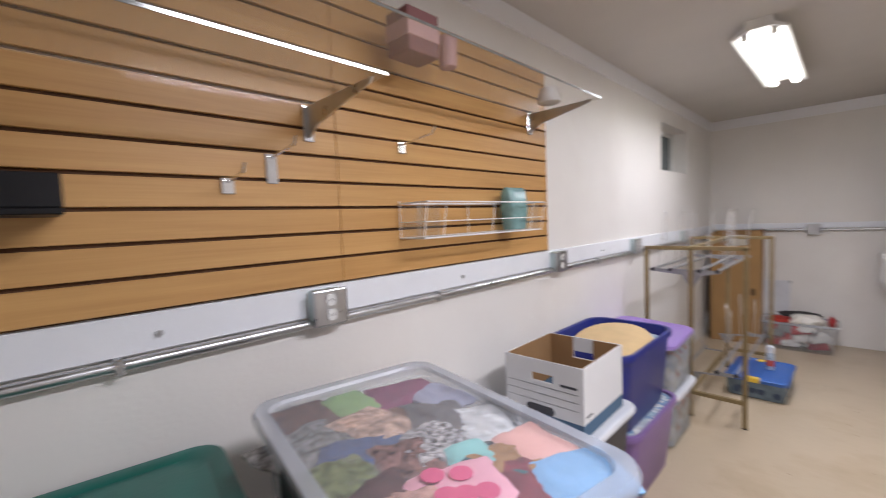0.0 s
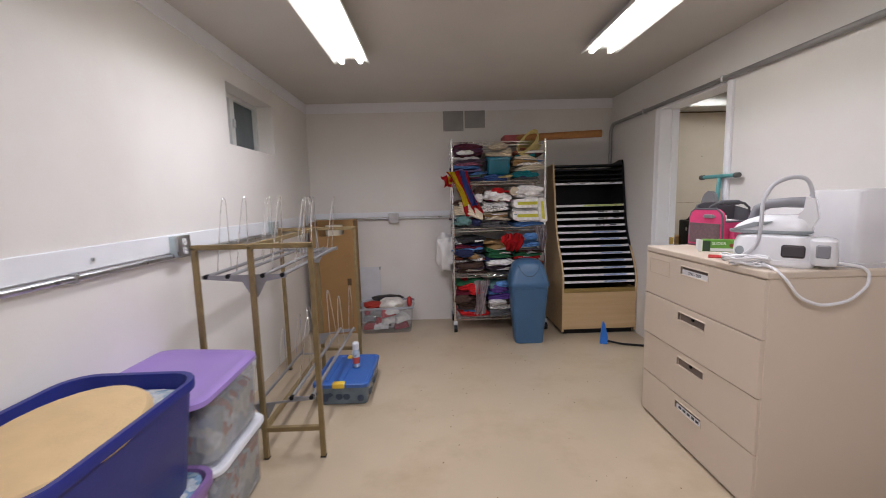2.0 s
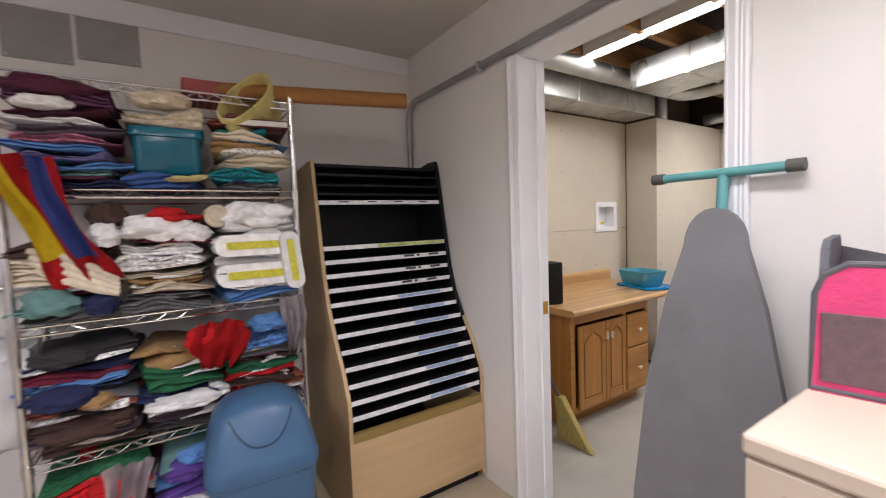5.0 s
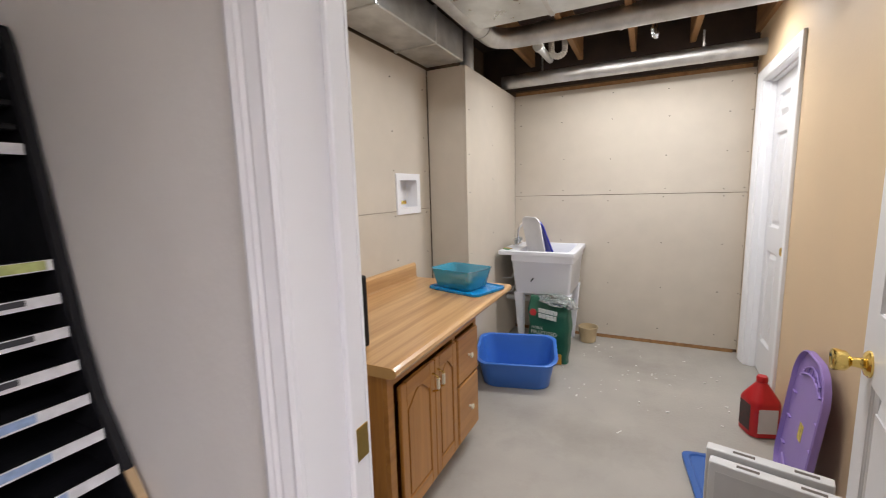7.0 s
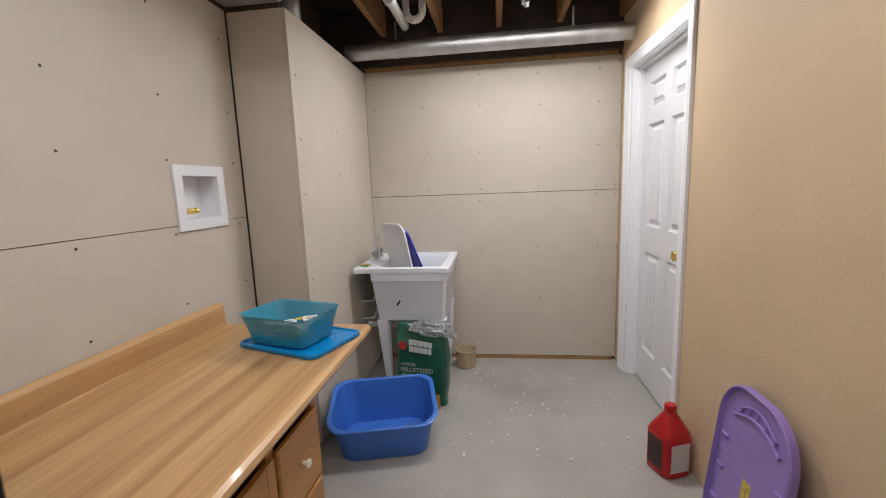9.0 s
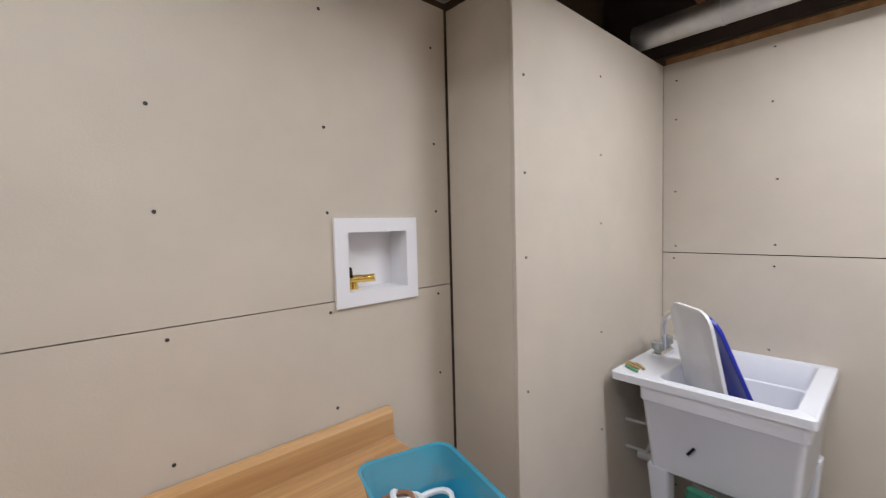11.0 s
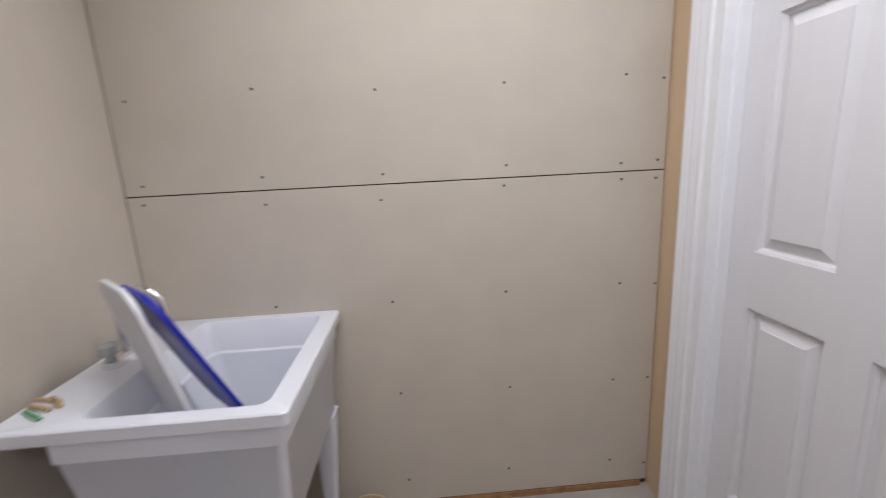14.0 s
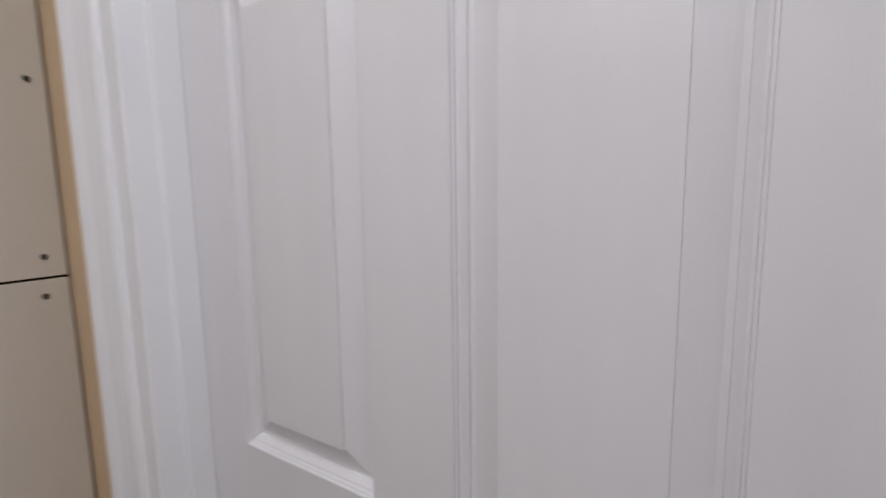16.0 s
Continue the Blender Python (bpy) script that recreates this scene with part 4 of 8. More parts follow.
def file_box():
    b = empty("file_box", (-0.722, 2.015, 0.582), "open white cardboard file box with a blue band and brown inside", "file box", rz=1)
    outer, inner = material("white_card", (0.70, 0.70, 0.71), 0.7, vary=0.03), material("brown_card", (0.30, 0.17, 0.075), 0.85, vary=0.06)
    w, d, h = 0.33, 0.36, 0.262
    bm = bm_new()
    for lo, hi in (((-w / 2, -d / 2, 0.0), (-w / 2 + 0.005, d / 2, h)), ((w / 2 - 0.005, -d / 2, 0.0), (w / 2, d / 2, h)), ((-w / 2 + 0.005, d / 2 - 0.005, 0), (w / 2 - 0.005, d / 2, 0.17)), ((-w / 2 + 0.005, d / 2 - 0.005, 0.17), (-0.045, d / 2, h)), ((0.045, d / 2 - 0.005, 0.17), (w / 2 - 0.005, d / 2, h)), ((-0.045, d / 2 - 0.005, 0.2), (0.045, d / 2, h)),
                   ((-w / 2 + 0.005, -d / 2, 0), (w / 2 - 0.005, -d / 2 + 0.005, 0.18)), ((-w / 2 + 0.005, -d / 2, 0.18), (-0.045, -d / 2 + 0.005, h)), ((0.045, -d / 2, 0.18), (w / 2 - 0.005, -d / 2 + 0.005, h)), ((-0.045, -d / 2, 0.21), (0.045, -d / 2 + 0.005, h))):
        add_box(bm, lo, hi)
    part("body", bm, outer, b)
    bm = bm_new()
    for lo, hi in (((-w / 2 + 0.005, -d / 2 + 0.005, 0.004), (-w / 2 + 0.008, d / 2 - 0.005, h - 0.001)), ((w / 2 - 0.008, -d / 2 + 0.005, 0.004), (w / 2 - 0.005, d / 2 - 0.005, h - 0.001)), ((-w / 2 + 0.008, d / 2 - 0.008, 0.004), (w / 2 - 0.008, d / 2 - 0.005, 0.168)), ((-w / 2 + 0.008, -d / 2 + 0.005, 0.004), (w / 2 - 0.008, -d / 2 + 0.008, 0.178)),
                   ((-w / 2 + 0.008, d / 2 - 0.008, 0.168), (-0.047, d / 2 - 0.005, h - 0.001)), ((0.047, d / 2 - 0.008, 0.168), (w / 2 - 0.008, d / 2 - 0.005, h - 0.001)), ((-w / 2 + 0.005, -d / 2 + 0.005, 0.0), (w / 2 - 0.005, d / 2 - 0.005, 0.004))):
        add_box(bm, lo, hi)
    part("lining", bm, inner, b, "brown cardboard inside")
    blue = material("slate_blue_ink", (0.06, 0.12, 0.20), 0.7)
    bm = bm_new()
    add_box(bm, (-w / 2 - 0.0006, -d / 2 - 0.0006, 0.004), (w / 2 + 0.0006, d / 2 + 0.0006, 0.055))
    part("blue_band", bm, blue, b)
    dark = material("dark_ink", (0.05, 0.05, 0.06), 0.7)
    bm = bm_new()
    for z in (0.10, 0.13, 0.16):
        add_box(bm, (-w / 2 + 0.01, -d / 2 - 0.0008, z), (w / 2 - 0.02, -d / 2 - 0.0002, z + 0.0015))
    add_box(bm, (0.075, -d / 2 - 0.0009, 0.178), (0.14, -d / 2 - 0.0002, 0.187))
    add_box(bm, (w / 2 + 0.0002, -d / 2 + 0.02, 0.075), (w / 2 + 0.0008, -d / 2 + 0.07, 0.082))
    part("printed_lines", bm, dark, b)
    bm = bm_new()
    add_loft(bm, [(0.12, 0.034, 0.017, -0.0012), (0.12, 0.034, 0.017, 0.0)], pose(-0.01, -d / 2 - 0.0004, 0.07, 90, 0, 0))
    part("printed_oval", bm, dark, b)


file_box()


def blue_bin():
    t = tote("storage_bin", (-0.80, 2.62, 0.36), 0.47, 0.70, 0.395, NAVY, "navy bin holding a tan cushion in quilt cloth", taper=0.84, r=0.09)
    bm = bm_new()
    add_lathe(bm, [(0.0, 0.40), (0.12, 0.402), (0.17, 0.395), (0.185, 0.375), (0.17, 0.355), (0.05, 0.35)], (0.015, -0.02, 0.0), 28, pose(0, 0, 0, 4, 5, 0), 0.98, 1.5)
    part("cushion", bm, material("tan_cloth", (0.62, 0.45, 0.24), 0.85, vary=0.06, scale=12, bump=0.25), t, "round tan cloth cushion", smooth=True)
    bm = bm_new()
    rnd = random.Random(3)
    add_loft(bm, [(0.36, 0.58, 0.08, 0.30), (0.40, 0.62, 0.09, 0.345), (0.30, 0.5, 0.08, 0.36)])
    part("batting", bm, patchwork("blue_print", 22, [(0.5, 0.55, 0.6), (0.20, 0.33, 0.5), (0.6, 0.62, 0.62), (0.35, 0.47, 0.56)]), t, "blue printed quilt cloth", smooth=True)


blue_bin()
p = tote("storage_bin", (-0.79, 2.64, 0.0), 0.49, 0.66, 0.385, MAUVE, "mauve bin of blue quilted cloth under a navy bin", taper=0.82, r=0.07)
bm = bm_new()
add_loft(bm, [(0.40, 0.56, 0.08, 0.20), (0.43, 0.60, 0.08, 0.345), (0.44, 0.61, 0.08, 0.375), (0.30, 0.5, 0.08, 0.38)])
part("quilt", bm, patchwork("blue_print", 22, [(0.5, 0.55, 0.6)]), p, "blue quilted cloth", smooth=True)
CLEARBIN = material("clear_bin", (0.60, 0.63, 0.66), 0.2, vary=0.05, bump=0.06, bump_scale=20, alpha=0.2)
tote("storage_bin", (-0.80, 3.235, 0.0), 0.44, 0.46, 0.312, CLEARBIN, "clear bin of red and pale cloth with a white rim", fill=(GREYSTUFF, 0.8), taper=0.9, lid=WHITEPL, lid_label="white lid")
tote("storage_bin", (-0.80, 3.235, 0.326), 0.44, 0.46, 0.30, CLEARBIN, "clear bin of mixed cloth below a lilac lid", fill=(GREYSTUFF, 0.72), taper=0.9)
lid = empty("bin_lid", (-0.81, 3.18, 0.627), "loose lilac plastic lid resting askew on a clear bin", "bin lid", rz=3)
bm = bm_new()
m = pose(0, 0, 0.006, -1.5, 3.5, 0)
add_loft(bm, [(0.455, 0.60, 0.08, 0.0), (0.47, 0.615, 0.085, 0.004), (0.465, 0.61, 0.085, 0.022), (0.40, 0.545, 0.07, 0.028), (0.38, 0.52, 0.07, 0.022), (0.2, 0.3, 0.06, 0.023)], m, n=6)
part("lid", bm, PURPLE, lid, smooth=True)


# ---- storage room: display frame, boxes, shelving ----
def display_frame():
    f = empty("display_frame", (0, 0, 0), "gold painted steel merchandise frame with grey arms and wire dividers", "display rack")
    x0, xm, x1, y0, y1, zt, s = -0.92, -0.645, -0.345, 3.585, 4.76, 1.15, 0.0125

    def bar(name, a, b, r=s, mat=GOLD, parent=f):
        a, b = Vector(a), Vector(b)
        lo = Vector([min(p, q) - r for p, q in zip(a, b)])
        hi = Vector([max(p, q) + r for p, q in zip(a, b)])
        return box_part(name, lo, hi, mat, parent, 0.002)

    for x, y in ((x0, y0), (xm, y0), (x1, y0), (x0, y1), (xm, y1), (x1, y1)):
        bar("post", (x, y, s), (x, y, zt - 2 * s))
        box_part("foot_pad", (x - 0.015, y - 0.015, 0), (x + 0.015, y + 0.015, 0.008), BLACK, f, 0.002)
    for y in (y0, y1):
        bar("top_rail", (x0, y, zt - s), (x1, y, zt - s))
        bar("low_rail", (xm + 2 * s, y, 0.165), (x1 - 2 * s, y, 0.165))
    bar("long_rail", (xm, y0 + 2 * s, zt - s), (xm, y1 - 2 * s, zt - s))
    bar("long_rail", (xm, y0 + 2 * s, 0.165), (xm, y1 - 2 * s, 0.165))
    # grey bracket plates and arms with black tips
    for zz, xs, side in ((0.985, (-0.885, -0.775, -0.60, -0.50), 0), (0.325, (-0.50, -0.395), 1)):
        for y in (y0 + 0.02, y1 - 0.02):
            bm = bm_new()
            xa, xb = min(xs) - 0.02, max(xs) + 0.02
            add_prism(bm, [(xa, zz - 0.012), (xm - 0.06, zz - 0.03), (xm - 0.015, zz - 0.11), (xm + 0.015, zz - 0.11), (max(xm + 0.06, -0.6), zz - 0.03), (xb, zz - 0.012), (xb, zz + 0.006), (xa, zz + 0.006)], y - 0.003, y + 0.003, "y")
            part("bracket_plate", bm, GREYMETAL, f, "grey steel bracket")
        for x in xs:
            bm = bm_new()
            add_tube(bm, [(x, y0 + 0.03, zz), (x, y1 + 0.02, zz)], 0.010, 10)
            arm = part("arm", bm, GREYMETAL, f, "grey steel arm", smooth=True)
            bm = bm_new()
            add_tube(bm, [(x, y0 + 0.012, zz), (x, y0 + 0.034, zz)], 0.012, 10)
            part("arm_tip", bm, BLACK, arm, "black rubber tip")
    rnd = random.Random(5)

    def divider(x, y, z, h, w, lean):
        bm = bm_new()
        add_tube(bm, [(x, y, z), (x + lean * 0.8, y + w * 0.9, z + h * 0.86), (x + lean * 0.95, y + w * 1.15, z + h * 0.97), (x + lean, y + w * 1.5, z + h), (x + lean * 0.95, y + w * 1.85, z + h * 0.97), (x + lean * 0.8, y + w * 2.1, z + h * 0.86), (x, y + w * 3, z)], 0.0025, 6)
        part("wire_divider", bm, CHROME, f, "bright wire divider", smooth=True)

    for k, (x, y) in enumerate(((-0.885, 3.72), (-0.775, 3.70), (-0.60, 3.73), (-0.50, 3.80), (-0.775, 4.05), (-0.60, 4.2), (-0.50, 4.15), (-0.60, 4.45), (-0.50, 4.5), (-0.885, 4.3))):
        divider(x, y, 0.995, 0.39, 0.05, rnd.uniform(-0.02, 0.06))
    for x, y in ((-0.50, 3.75), (-0.50, 4.0), (-0.395, 4.25), (-0.50, 4.45), (-0.395, 4.6)):
        divider(x, y, 0.335, 0.36, 0.06, rnd.uniform(-0.05, 0.05))
    for y in (3.8, 4.2, 4.55):
        divider(-0.80, y, 0.16, 0.34, 0.05, 0.03)
    bm = bm_new()
    add_tube(bm, [(-0.80, y0 + 0.03, 0.165), (-0.80, y1 - 0.02, 0.165)], 0.010, 10)
    part("arm", bm, GREYMETAL, f, smooth=True)
    for y in (y0 + 0.05, y1 - 0.05):
        bar("cross_bar", (-0.80, y, 0.148), (xm - 2 * s, y, 0.148), 0.006, GREYMETAL)


display_frame()


def underbed_box():
    b = empty("underbed_box", (-0.365, 4.38, 0), "low clear underbed box with a blue lid and yellow latches", "storage box", rz=-1)
    bm = bm_new()
    add_loft(bm, [(0.33, 0.46, 0.03, 0), (0.34, 0.48, 0.035, 0.008), (0.365, 0.52, 0.04, 0.135)], n=5)
    part("body", bm, material("blue_grey_clear", (0.20, 0.27, 0.33), 0.25, vary=0.2, scale=14, transmission=0.35), b, smooth=True)
    rnd = random.Random(8)
    for k in range(14):
        x, y = rnd.uniform(-0.13, 0.13), -0.245 if k < 7 else rnd.uniform(-0.2, 0.2)
        if k >= 7:
            x = 0.17
        bm = bm_new()
        add_lathe(bm, [(0.02, 0.0), (0.024, 0.006), (0.006, 0.008)], (x, y, 0.05 + rnd.uniform(-0.01, 0.04)), 10, pose(0, 0, 0, 90, 0, 0) if k < 7 else pose(0, 0, 0, 0, 90, 0))
        part("spool", bm, material("dark_blue_print", (0.03, 0.05, 0.09), 0.5), b, "dark round spool seen through the side")
    blue = material("cobalt_plastic", (0.03, 0.11, 0.38), 0.4, vary=0.06, scale=6, bump=0.04)
    bm = bm_new()
    add_loft(bm, [(0.372, 0.528, 0.04, 0.128), (0.376, 0.532, 0.04, 0.15), (0.36, 0.515, 0.04, 0.156), (0.33, 0.485, 0.035, 0.156), (0.32, 0.475, 0.035, 0.15), (0.1, 0.2, 0.03, 0.151)], n=5)
    for x in (-0.10, 0.0):
        add_box(bm, (x - 0.012, -0.21, 0.15), (x + 0.012, 0.21, 0.157), 0.003)
    part("lid", bm, blue, b, "ribbed blue lid", smooth=True)
    for y in (-0.262, 0.20):
        box_part("latch", (-0.05, y - 0.012, 0.128), (0.03, y + 0.03, 0.163), material("yellow_plastic", (0.75, 0.50, 0.05), 0.4), b, 0.004)
    c = empty("spray_can", (-0.31, 4.40, 0.157), "slim white and blue spray can on the blue lid", "spray can")
    bm = bm_new()
    add_lathe(bm, [(0.024, 0), (0.026, 0.004), (0.026, 0.115), (0.02, 0.13)], (0, 0, 0), 16)
    part("body", bm, material("can_print", (0.42, 0.50, 0.60), 0.3, 0.2, vary=0.3, scale=30), c, smooth=True)
    bm = bm_new()
    add_lathe(bm, [(0.0265, 0.03), (0.0268, 0.055), (0.0265, 0.075)], (0, 0, 0), 16)
    part("label_band", bm, material("red_print", (0.5, 0.08, 0.06), 0.4), c)
    bm = bm_new()
    add_lathe(bm, [(0.023, 0.13), (0.024, 0.175), (0.015, 0.185)], (0, 0, 0), 16)
    part("cap", bm, WHITEPL, c, "white cap", smooth=True)


underbed_box()

CARD = material("corrugated_cardboard", (0.33, 0.19, 0.075), 0.85, vary=0.07, scale=6, bump=0.06, bump_scale=40, stain=(0.28, 0.16, 0.065), stain_amount=0.5)


def tall_carton():
    c = empty("cardboard_carton", (-0.745, 5.80, 0), "tall brown cardboard carton with a torn open top", "carton", rz=3)
    w, d, h = 0.43, 0.34, 1.15
    for n, lo, hi in (("back_wall", (-w / 2, d / 2 - 0.006, 0), (w / 2, d / 2, h)), ("side_wall", (-w / 2, -d / 2, 0), (-w / 2 + 0.006, d / 2 - 0.006, h - 0.01)), ("side_wall", (w / 2 - 0.006, -d / 2, 0), (w / 2, d / 2 - 0.006, h)), ("bottom", (-w / 2 + 0.006, -d / 2 + 0.006, 0), (w / 2 - 0.006, d / 2 - 0.006, 0.008))):
        box_part(n, lo, hi, CARD, c, 0.001)
    bm = bm_new()
    y0, y1 = -d / 2, -d / 2 + 0.006
    add_prism(bm, [(-w / 2 + 0.006, 0), (w / 2 - 0.006, 0), (w / 2 - 0.006, h), (w / 2 - 0.075, h), (w / 2 - 0.085, h - 0.05), (w / 2 - 0.10, h - 0.075), (w / 2 - 0.09, h - 0.12), (w / 2 - 0.13, h - 0.14), (-w / 2 + 0.10, h - 0.15), (-w / 2 + 0.075, h - 0.11), (-w / 2 + 0.085, h - 0.04), (-w / 2 + 0.006, h - 0.03)], y0, y1, "y")
    part("front_wall", bm, CARD, c)
    # flat dark sheet on the uncut wall, coloured as the shade inside a hand hole
    box_part("hand_hole", (0.13, -d / 2 - 0.0006, 0.50), (0.17, -d / 2 - 0.0001, 0.57), material("hole_shade_brown", (0.10, 0.06, 0.03), 0.9), c, 0)
    r = empty("paper_roll", (-0.74, 5.76, 0.92), "white paper roll standing in the carton", "paper roll")
    bm = bm_new()
    add_lathe(bm, [(0.085, -0.9), (0.085, 0.185), (0.055, 0.185), (0.055, 0.10), (0.01, 0.10)], (0, 0, 0), 24)
    part("roll", bm, material("cream_paper", (0.66, 0.60, 0.48), 0.8), r, smooth=True)


tall_carton()


def red_tote():
    t = empty("storage_tote", (-0.235, 5.77, 0), "clear tote heaped with red, black and white cloth", "storage tote", rz=2)
    w, d, h = 0.56, 0.38, 0.27
    bm = bm_new()
    add_loft(bm, [(w - 0.07, d - 0.06, 0.04, 0), (w - 0.06, d - 0.05, 0.04, 0.01), (w - 0.012, d - 0.012, 0.045, h - 0.02), (w, d, 0.05, h - 0.018), (w, d, 0.05, h)], cap1=False, n=6)
    part("body", bm, CLEARBIN, t, smooth=True)
    bm = bm_new()
    add_loft(bm, [(w + 0.002, d + 0.002, 0.05, h - 0.022), (w + 0.012, d + 0.012, 0.052, h - 0.014), (w + 0.012, d + 0.012, 0.052, h), (w - 0.006, d - 0.006, 0.048, h + 0.002)], cap0=False, cap1=False, n=6)
    part("rim", bm, material("frosted_rim", (0.58, 0.62, 0.70), 0.2), t, "frosted rim", smooth=True)
    rnd = random.Random(8)
    tones = ((0.40, 0.012, 0.02), (0.62, 0.61, 0.60), (0.045, 0.04, 0.04), (0.58, 0.57, 0.55), (0.30, 0.015, 0.03), (0.20, 0.20, 0.21))
    for k in range(14):
        x, y, z = (k % 5 - 2) * 0.072 + rnd.uniform(-0.012, 0.012), rnd.uniform(-0.045, 0.05), 0.012 + 0.075 * (k // 5) + rnd.uniform(0, 0.02)
        bm = soft_piece(0.15, 0.18, 0.07, k + 40, pose(x, y, z, rnd.uniform(-14, 14), rnd.uniform(-14, 14), rnd.uniform(-30, 30)))
        part("cloth_bundle", bm, material("bundle_cloth_%d" % (k % 6), tones[k % 6], 0.85, vary=0.2, scale=40, bump=0.2), t, smooth=True)
    for x, y, z, sx, sy, sz, col, name in ((0.05, -0.03, 0.275, 0.13, 0.11, 0.06, (0.70, 0.67, 0.62), "white_cloth"), (-0.14, -0.02, 0.265, 0.10, 0.09, 0.035, (0.36, 0.03, 0.02), "red_cloth"), (0.0, 0.09, 0.31, 0.16, 0.06, 0.03, (0.04, 0.035, 0.035), "black_cloth"), (0.235, 0.02, 0.275, 0.03, 0.10, 0.05, (0.42, 0.03, 0.03), "red_folder")):
        bm = bm_new()
        bmesh.ops.create_icosphere(bm, subdivisions=3, radius=1)
        for v in bm.verts:
            nz = noise.noise(v.co * 2.2 + Vector((x * 20, y * 9, 1)))
            v.co = Vector((v.co.x * sx, v.co.y * sy, v.co.z * sz)) * (1 + 0.28 * nz) + Vector((x, y, z))
        part(name, bm, material("heap_" + name, col, 0.85, vary=0.15, scale=30, bump=0.2), t, smooth=True)


red_tote()
wb = empty("whiteboard", (-0.44, FAR - 0.07, 0.0), "small blank whiteboard leaning on the wall behind a tote", "whiteboard")
bm = bm_new()
add_box(bm, (-0.115, -0.004, 0.0), (0.115, 0.004, 0.62), 0.002, 1, pose(0, 0, 0, -5, 0, 0))
part("board", bm, material("white_laminate", (0.66, 0.67, 0.70), 0.35), wb)
for sx in (-1, 1):
    for z in (0.0, 0.59):
        bm = bm_new()
        add_box(bm, (sx * 0.117 - 0.012, -0.006, z), (sx * 0.117 + 0.004, 0.006, z + 0.032), 0.001, 1, pose(0, 0, 0, -5, 0, 0))
        part("corner_clip", bm, GREYMETAL, wb)


# ---- wire shelving with folded cloth ----
SX0, SX1, SY0, SY1 = 0.472, 1.380, 5.585, 5.985
LEVELS = (0.15, 0.585, 1.045, 1.50, 1.875)


def wire_shelving():
    s = empty("wire_shelving", (0, 0, 0), "chrome wire shelving on casters crammed with folded cloth", "shelving")
    for x in (SX0, SX1):
        for y in (SY0, SY1):
            bm = bm_new()
            add_tube(bm, [(x, y, 0.11), (x, y, 1.90)], 0.0127, 12)
            post = part("post", bm, CHROME, s, smooth=True)
            bm = bm_new()
            add_tube(bm, [(x, y, 1.899), (x, y, 1.908)], 0.0135, 12)
            part("cap", bm, WHITEPL, post)
            bm = bm_new()
            add_tube(bm, [(x - 0.016, y - 0.02, 0.038), (x + 0.016, y - 0.02, 0.038)], 0.037, 16)
            wheel = part("caster_wheel", bm, BLACK, s, "black caster wheel")
            bm = bm_new()
            add_prism(bm, [(y - 0.03, 0.035), (y - 0.01, 0.035), (y + 0.012, 0.085), (y + 0.012, 0.11), (y - 0.012, 0.11), (y - 0.02, 0.09)], x - 0.021, x + 0.021, "x")
            part("caster_fork", bm, GREYMETAL, wheel)
    for z in LEVELS:
        bm = bm_new()
        for zz in (z, z - 0.028):
            add_tube(bm, [(SX0, SY0, zz), (SX1, SY0, zz)], 0.004, 6)
            add_tube(bm, [(SX0, SY1, zz), (SX1, SY1, zz)], 0.004, 6)
            add_tube(bm, [(SX0, SY0, zz), (SX0, SY1, zz)], 0.004, 6)
            add_tube(bm, [(SX1, SY0, zz), (SX1, SY1, zz)], 0.004, 6)
        n = 26
        zig = [(SX0 + (SX1 - SX0) * k / n, SY0, z - (0.026 if k % 2 else 0.002)) for k in range(n + 1)]
        add_tube(bm, zig, 0.0022, 5)
        n = 12
        add_tube(bm, [(SX0, SY0 + (SY1 - SY0) * k / n, z - (0.026 if k % 2 else 0.002)) for k in range(n + 1)], 0.0022, 5)
        for k in range(1, 30):
            x = SX0 + (SX1 - SX0) * k / 30
            add_tube(bm, [(x, SY0, z + 0.004), (x, SY1, z + 0.004)], 0.0018, 4, False)
        tagged(part("wire_shelf", bm, CHROME, s), kind="stuff")
        for x in (SX0, SX1):
            bm = bm_new()
            add_tube(bm, [(x, SY0, z - 0.034), (x, SY0, z + 0.006)], 0.0165, 10)
            part("collar", bm, CHROME, s, smooth=True)


wire_shelving()


def cloth_material(col, pattern=0.12):
    key = "cloth_%02d_%02d_%02d_%02d" % (*(int(99 * c) for c in col), int(99 * pattern))
    return material(key, col, 0.88, vary=pattern, scale=28 + 70 * pattern, bump=0.25, bump_scale=260, island=0.10)


